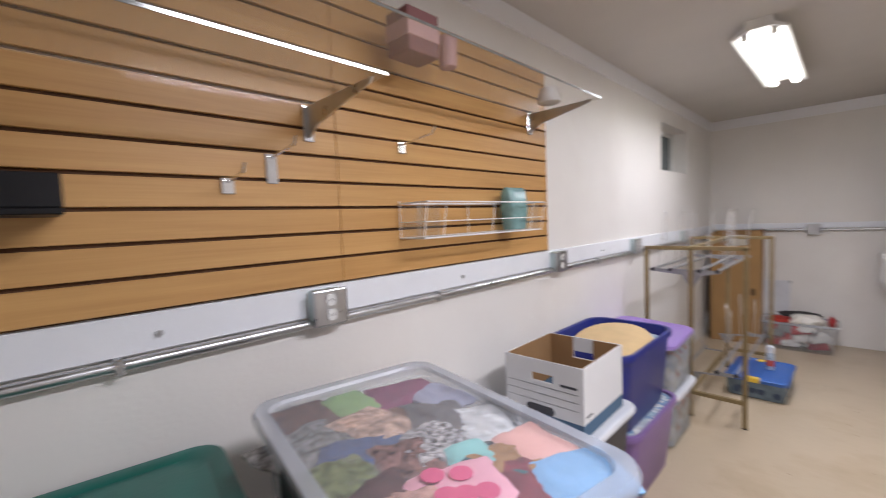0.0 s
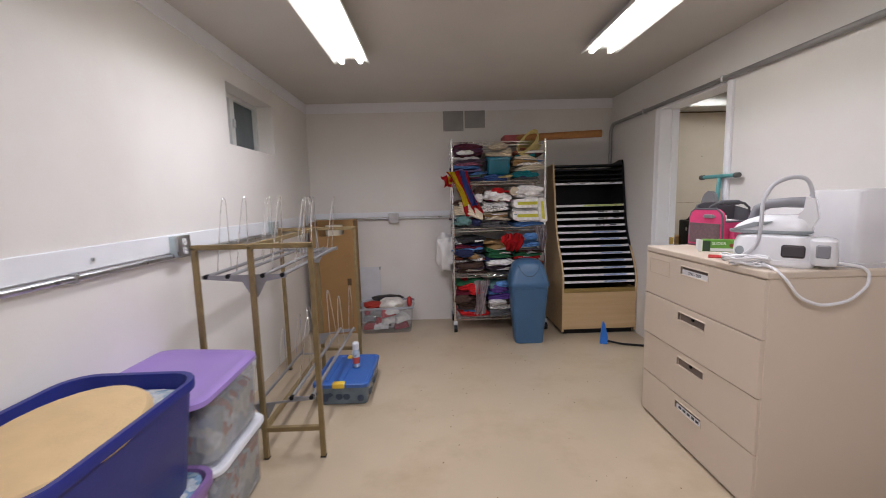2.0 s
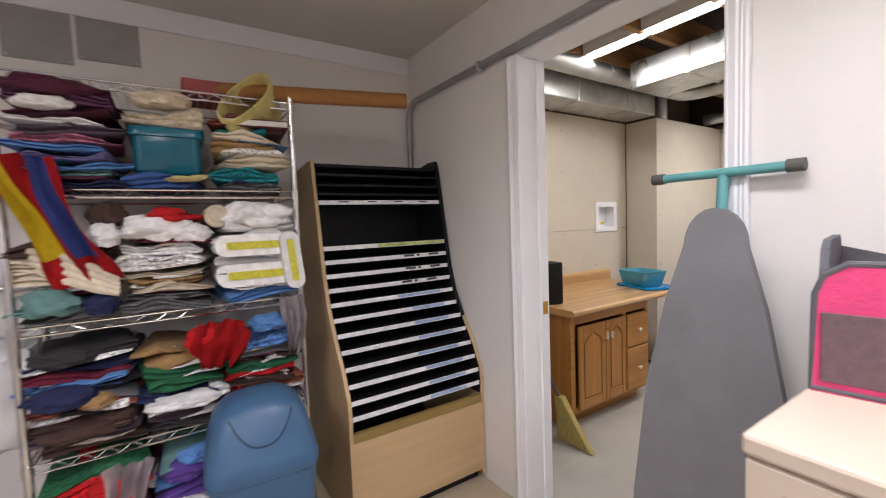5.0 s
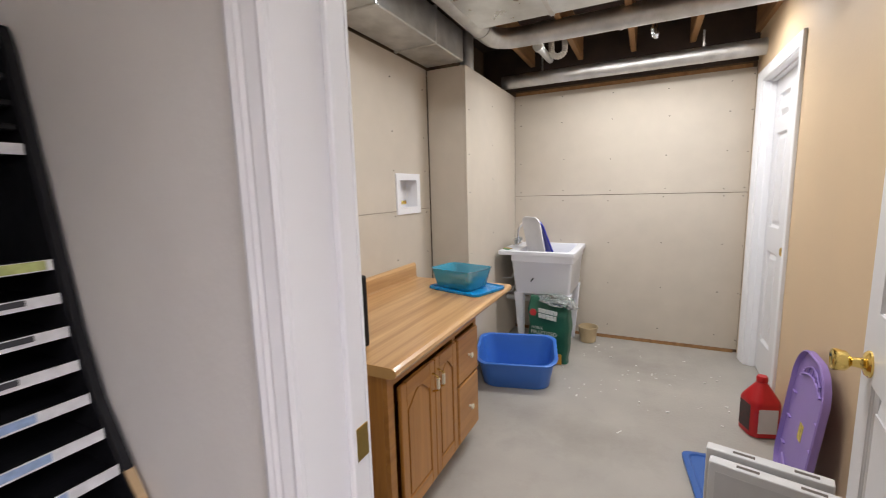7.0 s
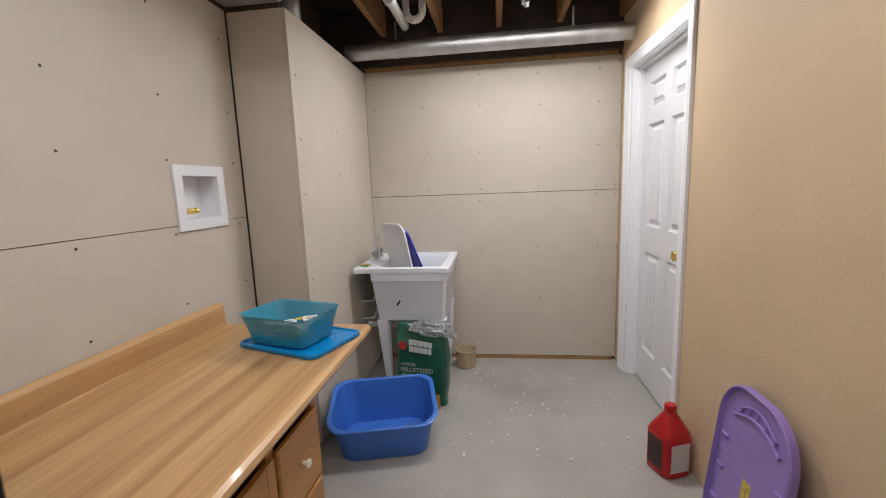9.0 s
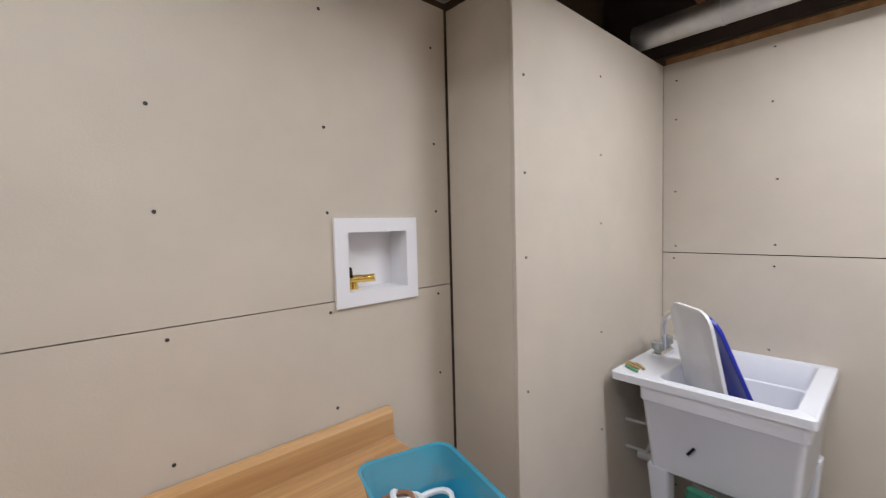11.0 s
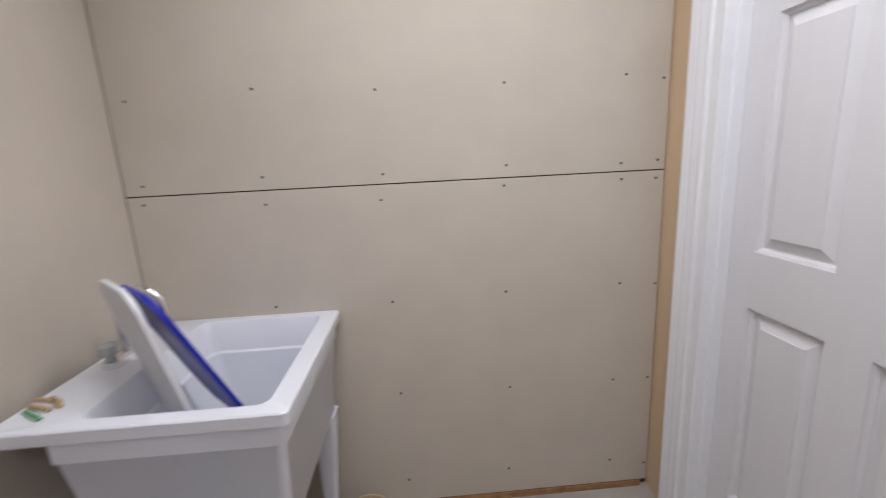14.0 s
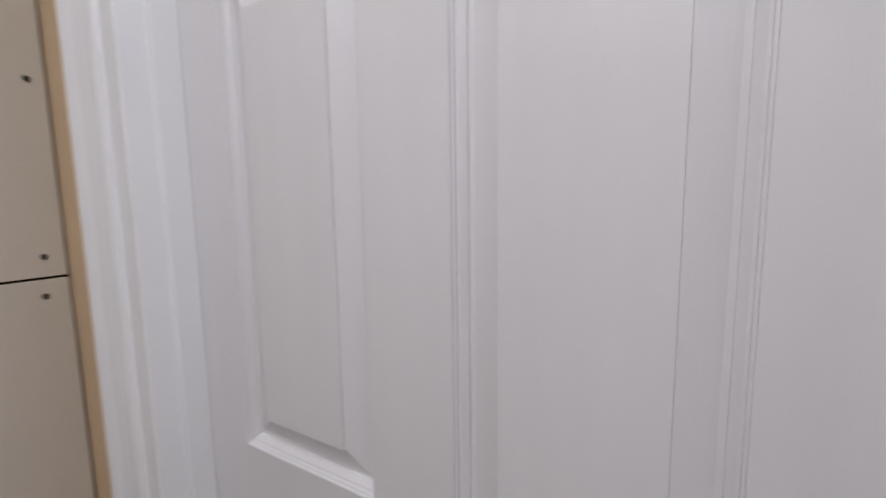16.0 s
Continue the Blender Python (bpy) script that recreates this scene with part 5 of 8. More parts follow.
def folded(x, y, z, w, d, h, col, seed, label, layers=1, slump=0.3):
    """One folded cloth: soft bulging layers, front folds uneven."""
    rnd = random.Random(seed)
    bm = bm_new()
    nx = 12
    turn, tip = rnd.uniform(-0.22, 0.22), rnd.uniform(-0.09, 0.09)
    off = Vector((rnd.uniform(0, 50), rnd.uniform(0, 50), rnd.uniform(0, 50)))
    sec = []
    prof = []
    for k in range(layers):
        z0, z1 = h * k / layers, h * (k + 1) / layers
        e = rnd.uniform(0.0, 0.012)
        prof += [(-d / 2 + 0.014 + e, z0 + 0.0005), (-d / 2 + e, z0 + (z1 - z0) * 0.3), (-d / 2 + e, z0 + (z1 - z0) * 0.7), (-d / 2 + 0.014 + e, z1 - 0.0005)]
    prof += [(d / 2 - 0.01, h), (d / 2, h * 0.5), (d / 2 - 0.01, 0)]
    for i in range(nx + 1):
        u = -w / 2 + w * i / nx
        ring = []
        edge = 1 - 0.35 * (abs(2 * i / nx - 1) ** 6)
        for v, q in prof:
            p = Vector((u, v, q))
            nn = noise.noise_vector(Vector((u * 8, v * 5, q * 12)) + off) * 0.036 + noise.noise_vector(Vector((u * 24, v * 12, q * 40)) + off) * 0.010
            zc = (q - h / 2) * edge + h / 2 + nn.z * (0.2 + q / max(h, 0.01)) * 0.9 - slump * 0.02 * (abs(2 * i / nx - 1) ** 2) * (q / h)
            yy = v * math.cos(turn) + u * math.sin(turn)
            uu = u * math.cos(turn) - v * math.sin(turn)
            ring.append(bm.verts.new((x + uu + nn.x * 0.6, y + yy + nn.y, z + max(zc, 0.0) + tip * u)))
        sec.append(ring)
    n = len(prof)
    for a, b in zip(sec, sec[1:]):
        for i in range(n):
            bm.faces.new((a[i], a[(i + 1) % n], b[(i + 1) % n], b[i]))
    bm.faces.new(sec[0][::-1])
    bm.faces.new(sec[-1])
    return solid("folded_cloth", bm, cloth_material(col, rnd.choice((0.08, 0.12, 0.3, 0.7))), label, "cloth", "folded cloth on the shelving", smooth=True)


TONES = {
    "maroon": (0.085, 0.012, 0.035), "plum": (0.13, 0.05, 0.11), "white": (0.84, 0.83, 0.82), "lilac": (0.20, 0.17, 0.36), "sky": (0.10, 0.25, 0.55), "navy": (0.015, 0.022, 0.08), "teal": (0.01, 0.24, 0.28),
    "cream": (0.70, 0.61, 0.47), "tan": (0.36, 0.22, 0.09), "brown": (0.06, 0.03, 0.022), "grey": (0.15, 0.15, 0.16), "red": (0.52, 0.006, 0.01), "green": (0.015, 0.13, 0.05), "black": (0.03, 0.028, 0.03), "pink": (0.45, 0.15, 0.22),
    "yellow": (0.66, 0.52, 0.06), "blue": (0.05, 0.12, 0.36), "mint": (0.14, 0.28, 0.27), "rust": (0.28, 0.08, 0.05), "wine": (0.15, 0.008, 0.03), "violet": (0.11, 0.05, 0.28), "purple_grey": (0.09, 0.06, 0.09),
}
# stacks from below: shelf height, centre across, width, then cloths as (tone, thickness, layers)
STACKS = [
    (LEVELS[3], 0.635, 0.29, [("navy", 0.03, 2), ("mint", 0.03, 2), ("sky", 0.03, 2), ("lilac", 0.035, 3), ("sky", 0.03, 2), ("pink", 0.025, 2), ("purple_grey", 0.035, 2), ("white", 0.03, 2), ("maroon", 0.035, 3), ("plum", 0.045, 3), ("maroon", 0.035, 2)]),
    (LEVELS[3], 0.93, 0.24, [("blue", 0.055, 3)]),
    (LEVELS[3], 1.22, 0.27, [("grey", 0.03, 2), ("teal", 0.06, 3), ("cream", 0.06, 3), ("tan", 0.05, 2), ("cream", 0.03, 2), ("brown", 0.03, 1), ("rust", 0.04, 2)]),
    (LEVELS[2], 0.60, 0.25, [("grey", 0.035, 2), ("mint", 0.03, 2), ("navy", 0.035, 2), ("white", 0.03, 2), ("cream", 0.05, 3), ("cream", 0.05, 3), ("brown", 0.05, 2)]),
    (LEVELS[2], 0.90, 0.27, [("grey", 0.04, 3), ("grey", 0.03, 2), ("cream", 0.03, 2), ("tan", 0.03, 2), ("cream", 0.03, 2), ("white", 0.05, 3), ("white", 0.05, 3), ("wine", 0.03, 1), ("white", 0.05, 2), ("red", 0.03, 1)]),
    (LEVELS[2], 1.21, 0.28, [("sky", 0.05, 3), ("white", 0.06, 3), ("mint", 0.03, 2), ("white", 0.06, 2), ("sky", 0.03, 2), ("white", 0.06, 2), ("white", 0.06, 2)]),
    (LEVELS[1], 0.63, 0.31, [("brown", 0.03, 2), ("cream", 0.02, 2), ("purple_grey", 0.03, 2), ("brown", 0.04, 3), ("white", 0.02, 1), ("rust", 0.03, 2), ("grey", 0.03, 2), ("black", 0.04, 2), ("sky", 0.02, 2), ("wine", 0.03, 2), ("navy", 0.035, 2), ("white", 0.02, 1), ("black", 0.03, 2)]),
    (LEVELS[1], 0.93, 0.29, [("black", 0.03, 2), ("purple_grey", 0.05, 2), ("white", 0.04, 2), ("navy", 0.035, 2), ("green", 0.05, 2), ("green", 0.04, 2), ("tan", 0.06, 1), ("tan", 0.03, 1)]),
    (LEVELS[1], 1.22, 0.28, [("grey", 0.03, 2), ("wine", 0.03, 2), ("rust", 0.04, 2), ("brown", 0.04, 2), ("red", 0.025, 1), ("green", 0.035, 2), ("brown", 0.03, 2), ("grey", 0.03, 2), ("sky", 0.05, 2)]),
    (LEVELS[0], 0.64, 0.31, [("red", 0.055, 1), ("grey", 0.03, 2), ("brown", 0.035, 2), ("brown", 0.04, 3), ("maroon", 0.035, 2), ("brown", 0.03, 2), ("wine", 0.05, 2), ("red", 0.06, 2), ("green", 0.03, 1)]),
    (LEVELS[0], 0.95, 0.29, [("grey", 0.06, 3), ("white", 0.06, 2), ("brown", 0.03, 2), ("brown", 0.025, 2), ("violet", 0.055, 2), ("sky", 0.045, 1), ("mint", 0.04, 1)]),
    (LEVELS[0], 1.24, 0.25, [("maroon", 0.05, 2), ("grey", 0.05, 2), ("navy", 0.05, 2), ("brown", 0.05, 2)]),
    (LEVELS[4], 0.60, 0.2, []),
]
for si, (zs, xc, w, cloths) in enumerate(STACKS):
    z = zs + 0.006
    for ci, (tone, h, lay) in enumerate(cloths):
        jig = random.Random(si * 31 + ci)
        ww = w * jig.uniform(0.88, 1.02)
        folded(xc + jig.uniform(-0.012, 0.012), (SY0 + SY1) / 2 - 0.02 + jig.uniform(-0.03, 0.01), z, ww, 0.36, h, TONES[tone], si * 100 + ci, "folded %s cloth in a stack on wire shelving" % tone.replace("_", " "), lay)
        if ci and jig.random() < 0.7:
            # a thin cloth of another colour caught between two folds
            sliver = jig.choice(("white", "navy", "black", "white", "sky", "wine", "cream", "maroon", "white", "teal"))
            folded(xc + jig.uniform(-0.05, 0.05), (SY0 + SY1) / 2 - 0.035, z - 0.006, w * jig.uniform(0.45, 0.85), 0.34, 0.014, TONES[sliver], si * 100 + ci + 50, "thin %s cloth caught between folded cloths" % sliver)
        z += h * 0.97


def rolled(x, y, z, r, length, col, label, rx=0, ry=0, rz=0, hole=0.4, name="cloth_roll"):
    """A roll of cloth or paper, its axis along local y, spiral end shown."""
    bm = bm_new()
    m = pose(x, y, z, rx, ry, rz)
    prof = [(r * hole, 0.004), (r * (hole + 0.12), 0), (r * (hole + 0.2), 0.005), (r * 0.86, 0.002), (r, 0.006), (r, length), (r * hole, length), (r * hole, 0.02)]
    add_lathe(bm, prof, (0, 0, 0), 22, pose(0, 0, 0, -90, 0, 0))
    for v in bm.verts:
        v.co = m @ v.co
    return solid(name, bm, cloth_material(col), label, "roll", smooth=True)


rolled(1.075, 5.56, 1.40, 0.045, 0.34, TONES["cream"], "small white paper roll lying end-on among cloth")
# leaning yellow felt roll at the top of the stack
bm = bm_new()
add_lathe(bm, [(0.004, 0.182), (0.078, 0.18), (0.090, 0.008), (0.094, -0.001), (0.101, 0.0), (0.104, 0.008), (0.088, 0.19), (0.004, 0.192)], (0, 0, 0), 30, pose(0, 0, 0), 1.38, 0.66)
axis = Vector((0.42, 0.80, -0.42)).normalized()
wide = Vector((0.62, 0.0, 0.78))
wide = (wide - axis * wide.dot(axis)).normalized()
side = axis.cross(wide)
for v in bm.verts:
    w0 = 0.012 * noise.noise(v.co * 9)
    v.co = Vector((1.20, 5.56, 1.875)) + wide * (v.co.x + w0) + side * v.co.y + axis * (v.co.z + w0)
solid("foam_roll", bm, cloth_material((0.66, 0.56, 0.22)), "loose oval roll of yellow felt on top of cloth", "roll", smooth=True)
tote("plastic_tub", (0.93, 5.76, LEVELS[3] + 0.064), 0.25, 0.34, 0.17, material("teal_tub", (0.01, 0.17, 0.26), 0.2, transmission=0.2), "teal plastic tub between cloth stacks", taper=0.88, fill=(SCRAPS, 0.9), r=0.03)
folded(0.93, 5.745, LEVELS[3] + 0.236, 0.25, 0.33, 0.06, TONES["cream"], 901, "crumpled cream cloth on a teal tub", 2)
folded(0.985, 5.54, LEVELS[3] + 0.03, 0.13, 0.10, 0.035, (0.62, 0.55, 0.26), 902, "small pale yellow cloth on a blue cloth", 1)


def bolt(x, y, z, w, d, h, rz, label):
    """A board-wound bolt of white cloth with its yellow and blue end label."""
    b = empty("fabric_bolt", (x, y, z), label, "fabric bolt", "fabric bolts", rz=rz)
    bm = bm_new()
    add_loft(bm, [(w, h, h * 0.48, 0), (w, h, h * 0.48, d)], pose(0, d / 2, 0, 90, 0, 0), n=6)
    part("cloth", bm, cloth_material(TONES["white"]), b, smooth=True)
    bm = bm_new()
    add_loft(bm, [(w * 0.72, h * 0.34, h * 0.1, 0), (w * 0.72, h * 0.34, h * 0.1, 0.006)], pose(0, -d / 2, 0, 90, 0, 0))
    part("end_label", bm, material("yellow_print", (0.62, 0.58, 0.05), 0.5, vary=0.2, scale=60), b, "yellow end label")
    return b


bolt(1.20, 5.72, LEVELS[2] + 0.115, 0.29, 0.36, 0.09, 0, "white fabric bolt with a yellow end label lying on cloth")
bolt(1.19, 5.71, LEVELS[2] + 0.235, 0.28, 0.36, 0.085, 2, "white fabric bolt with a yellow end label on another bolt")
b = bolt(1.345, 5.70, LEVELS[2] + 0.16, 0.24, 0.36, 0.075, 0, "white fabric bolt stood on edge at the shelf end")
b.matrix_world = pose(1.335, 5.68, LEVELS[2] + 0.165, 0, 84, 0)
bk = empty("hardback_book", (1.25, 5.70, 1.755), "dark red book lying flat on folded cloth", "book", rz=-6)
box_part("pages", (-0.12, -0.155, 0.005), (0.118, 0.12, 0.026), material("book_pages", (0.74, 0.72, 0.68), 0.8), bk, 0.002)
bm = bm_new()
add_box(bm, (-0.125, -0.15, 0.0), (0.122, 0.125, 0.004), 0.001)
add_box(bm, (-0.125, -0.15, 0.027), (0.122, 0.125, 0.031), 0.001)
part("cover", bm, material("dark_red_cloth", (0.10, 0.01, 0.02), 0.6), bk)


def draped(name, x, y, z, col, w, h, seed, label, lean=0.0, mat=None, thick=0.012, bands=None):
    """A cloth hanging in folds down the front of the shelving."""
    bm = bm_new()
    off = Vector((seed * 3.1, seed * 1.7, 0))
    rows, nu, nv = [], 12, 14
    for j in range(nv + 1):
        v = j / nv
        row = []
        for i in range(nu + 1):
            u = i / nu - 0.5
            wob = noise.noise(Vector((u * 5, v * 2.5, 0)) + off)
            ww = w * (1 - 0.35 * v + 0.15 * math.sin(v * 5 + seed))
            row.append(bm.verts.new((x + u * ww + lean * v + 0.02 * wob, y - 0.02 - 0.03 * math.sin(v * 3) + 0.03 * wob + 0.012 * math.sin(u * 22 + v * 3), z - h * v + 0.02 * wob)))
        rows.append(row)
    for j, (a, b) in enumerate(zip(rows, rows[1:])):
        for i in range(nu):
            f = bm.faces.new((a[i], a[i + 1], b[i + 1], b[i]))
            if bands and j < nv - 3:
                f.material_index = bands[i]
    bmesh.ops.solidify(bm, geom=bm.faces[:], thickness=thick)
    ob = solid(name, bm, mat or cloth_material(col), label, "cloth", smooth=True)
    for m in FLAG[1:] if bands else ():
        ob.data.materials.append(m)
    return ob


FLAG = [cloth_material(c) for c in ((0.52, 0.008, 0.012), (0.76, 0.55, 0.015), (0.05, 0.075, 0.30))]
draped("draped_cloth", 0.51, 5.56, 1.60, None, 0.20, 0.42, 3, "red, yellow and blue banded cloth draped over the shelf front", 0.17, FLAG[0], bands=(0, 1, 1, 1, 1, 0, 0, 2, 2, 2, 2, 0))
draped("draped_cloth", 0.42, 5.60, 1.56, None, 0.12, 0.10, 8, "corner of a red and yellow cloth poking past the post", 0.02, FLAG[0], bands=(0, 0, 0, 0, 0, 0, 1, 1, 1, 0, 0, 0))
draped("draped_cloth", 1.06, 5.545, 0.99, TONES["red"], 0.20, 0.17, 5, "crumpled red cloth over a shelf stack", -0.02)
draped("draped_cloth", 1.08, 5.545, 0.71, TONES["red"], 0.05, 0.13, 6, "strip of red cloth hanging from a stack")
draped("plastic_bag", 0.74, 5.545, 0.53, None, 0.14, 0.34, 9, "clear plastic bag hanging before dark cloth", -0.03, material("clear_film", (0.62, 0.55, 0.58), 0.15, vary=0.15, scale=20, bump=0.3, bump_scale=30, transmission=0.6), 0.003)
draped("plastic_bag", 1.33, 5.55, 1.06, None, 0.10, 0.24, 12, "clear plastic bag corner hanging from the shelf", 0.0, material("clear_film", (0.62, 0.55, 0.58), 0.15), 0.003)


def crumple(x, y, z, sx, sy, sz, tone, seed, label):
    """A bunched cloth: a lumpy mound with sharp creases."""
    bm = bm_new()
    bmesh.ops.create_icosphere(bm, subdivisions=4, radius=1)
    off = Vector((seed * 2.3, seed * 5.1, seed * 0.7))
    for v in bm.verts:
        n = 0.30 * noise.noise(v.co * 1.8 + off) + 0.16 * abs(noise.noise(v.co * 4.5 + off)) + 0.06 * noise.noise(v.co * 11 + off)
        v.co = Vector((v.co.x * sx, v.co.y * sy, max(v.co.z, -0.75) * sz)) * (0.9 + n) + Vector((x, y, z))
    return solid("bunched_cloth", bm, cloth_material(TONES[tone], 0.15), label, "cloth", "folded cloth on the shelving", smooth=True)


for args in ((0.88, 5.60, 1.36, 0.12, 0.09, 0.06, "white", 1, "bunched white cloth on a stack"), (0.98, 5.585, 1.335, 0.07, 0.06, 0.04, "white", 2, "bunched white cloth on a stack"), (0.91, 5.575, 1.405, 0.07, 0.06, 0.035, "red", 3, "bunched red cloth on white cloth"),
             (1.22, 5.59, 1.40, 0.14, 0.10, 0.06, "white", 4, "bunched white cloth above fabric bolts"), (0.72, 5.575, 1.34, 0.05, 0.05, 0.05, "white", 5, "bunched white cloth beside dark cloth"), (0.73, 5.60, 1.41, 0.06, 0.06, 0.05, "brown", 6, "bunched dark brown cloth"),
             (0.62, 5.58, 1.83, 0.13, 0.08, 0.035, "maroon", 7, "bunched maroon cloth under the top shelf"), (0.60, 5.56, 1.775, 0.08, 0.06, 0.025, "white", 8, "corner of a white cloth in a stack"), (0.92, 5.60, 1.83, 0.10, 0.08, 0.035, "cream", 9, "bunched cream cloth in a teal tub"),
             (0.57, 5.56, 1.12, 0.08, 0.06, 0.05, "mint", 10, "bunched pale green cloth"), (0.70, 5.565, 1.10, 0.05, 0.05, 0.04, "navy", 11, "bunched navy cloth on a stack"), (0.58, 5.565, 0.80, 0.10, 0.07, 0.045, "navy", 12, "bunched navy cloth on a stack"), (0.66, 5.56, 0.77, 0.05, 0.05, 0.03, "tan", 13, "bunched tan cloth on a stack"),
             (0.62, 5.57, 0.67, 0.13, 0.06, 0.03, "brown", 14, "bunched brown cloth on a stack"), (0.92, 5.57, 0.70, 0.13, 0.07, 0.03, "white", 15, "bunched white cloth on a stack"), (1.24, 5.57, 0.95, 0.08, 0.06, 0.04, "sky", 16, "bunched pale blue cloth on a stack"), (1.02, 5.56, 0.93, 0.09, 0.06, 0.05, "red", 17, "bunched red cloth on a stack"),
             (0.55, 5.57, 0.33, 0.09, 0.07, 0.05, "brown", 18, "bunched brown cloth on the lowest shelf"), (0.70, 5.57, 0.43, 0.09, 0.07, 0.06, "red", 19, "bunched red cloth on the lowest shelf"), (0.90, 5.57, 0.30, 0.09, 0.06, 0.035, "white", 20, "bunched white cloth on the lowest shelf"), (0.92, 5.58, 0.43, 0.10, 0.07, 0.04, "violet", 21, "bunched violet cloth on a stack"), (0.95, 5.57, 0.48, 0.07, 0.05, 0.035, "sky", 22, "bunched pale blue cloth on a stack"),
             (0.60, 5.575, 0.93, 0.10, 0.06, 0.035, "black", 23, "bunched black cloth with pale dots")):
    crumple(*args)
FAN = cloth_material(TONES["cream"])
for k in range(4):
    bm = bm_new()
    add_tube(bm, [(0.53 + 0.005 * k, 5.56, 1.30 - 0.022 * k), (0.62, 5.535, 1.275 - 0.026 * k), (0.70, 5.53, 1.225 - 0.022 * k), (0.755, 5.54, 1.18 - 0.014 * k)], [0.010, 0.016, 0.016, 0.012], 8)
    solid("folded_cloth", bm, FAN, "curved cream cloth fold hanging over a stack", "cloth", "folded cloth on the shelving", smooth=True)


def puffy_bag():
    bm = bm_new()
    bmesh.ops.create_icosphere(bm, subdivisions=4, radius=1)
    for v in bm.verts:
        n = noise.noise(v.co * 2.4) * 0.22 + noise.noise(v.co * 7) * 0.06
        c = v.co
        c = Vector((math.copysign(abs(c.x) ** 0.6, c.x) * 0.10, math.copysign(abs(c.y) ** 0.7, c.y) * 0.13, math.copysign(abs(c.z) ** 0.6, c.z) * 0.19)) * (1 + n)
        v.co = c + Vector((0.40, 5.80, 0.79))
    solid("stuffing_bag", bm, material("white_poly_bag", (0.72, 0.71, 0.70), 0.35, vary=0.05, bump=0.35, bump_scale=18), "white plastic bag of stuffing wedged against the shelving", "bag", smooth=True)


puffy_bag()
r = rolled(1.05, 5.69, 1.916, 0.034, 0.86, (0.36, 0.16, 0.05), "long brown cardboard tube lying on top of the shelving", 0, 0, -105, 0.7, "cardboard_tube")
bm = bm_new()
add_lathe(bm, [(0.012, 0), (0.024, 0.004), (0.024, 0.028), (0.01, 0.03)], (0, 0, 0), 14, pose(0, 0, 0, -90, 0, 0))
for v in bm.verts:
    v.co = Vector((1.05, 5.69, 1.916)) + (pose(0, 0, 0, 0, 0, -105) @ (v.co + Vector((0, 0.845, 0))))
e = part("end_plug", bm, material("pale_plug", (0.62, 0.55, 0.42), 0.6), r)
bm = bm_new()
add_box(bm, (0.99, 5.64, 1.882), (1.15, 5.86, 1.945), 0.008, 2)
solid("red_box", bm, material("dusty_red_card", (0.34, 0.07, 0.07), 0.6, vary=0.15), "small red box on top of the shelving", "box")


def swing_bin():
    b = empty("swing_top_bin", (1.135, 5.275, 0), "tall blue plastic waste bin with a swing lid", "waste bin", rz=-3)
    blue = material("slate_blue_plastic", (0.045, 0.115, 0.22), 0.38, vary=0.05, scale=6, bump=0.04, bump_scale=150)
    bm = bm_new()
    add_loft(bm, [(0.24, 0.20, 0.03, 0), (0.255, 0.215, 0.035, 0.006), (0.335, 0.275, 0.045, 0.52), (0.345, 0.285, 0.05, 0.524), (0.345, 0.285, 0.05, 0.55)], n=6)
    part("body", bm, blue, b, smooth=True)
    bm = bm_new()
    add_loft(bm, [(0.35, 0.29, 0.05, 0.535), (0.355, 0.295, 0.052, 0.56), (0.345, 0.28, 0.06, 0.585), (0.315, 0.25, 0.07, 0.665, 0, 0.012), (0.28, 0.22, 0.08, 0.725, 0, 0.018), (0.22, 0.18, 0.08, 0.758, 0, 0.022), (0.12, 0.10, 0.05, 0.772, 0, 0.025)], n=8)
    part("lid", bm, blue, b, "domed hood", smooth=True)
    # swing flap outline: a shallow groove bead on the hood's front slope
    def front(z):
        rows = ((0.585, -0.140), (0.665, -0.113), (0.725, -0.092), (0.758, -0.068))
        for (za, ya), (zb, yc) in zip(rows, rows[1:]):
            if za <= z <= zb:
                return ya + (yc - ya) * (z - za) / (zb - za)
        return rows[-1][1]
    bm = bm_new()
    arc = []
    for k in range(17):
        u = k / 8 - 1
        z = 0.632 + 0.095 * abs(u) ** 2.6
        arc.append((u * 0.098, front(z) - 0.0005 + 0.006 * abs(u) ** 5, z))
    add_tube(bm, arc, 0.003, 6)
    part("swing_flap_edge", bm, material("slate_blue_shadow_gap", (0.02, 0.05, 0.10), 0.5), b, "edge of the swing flap", smooth=True)


swing_bin()


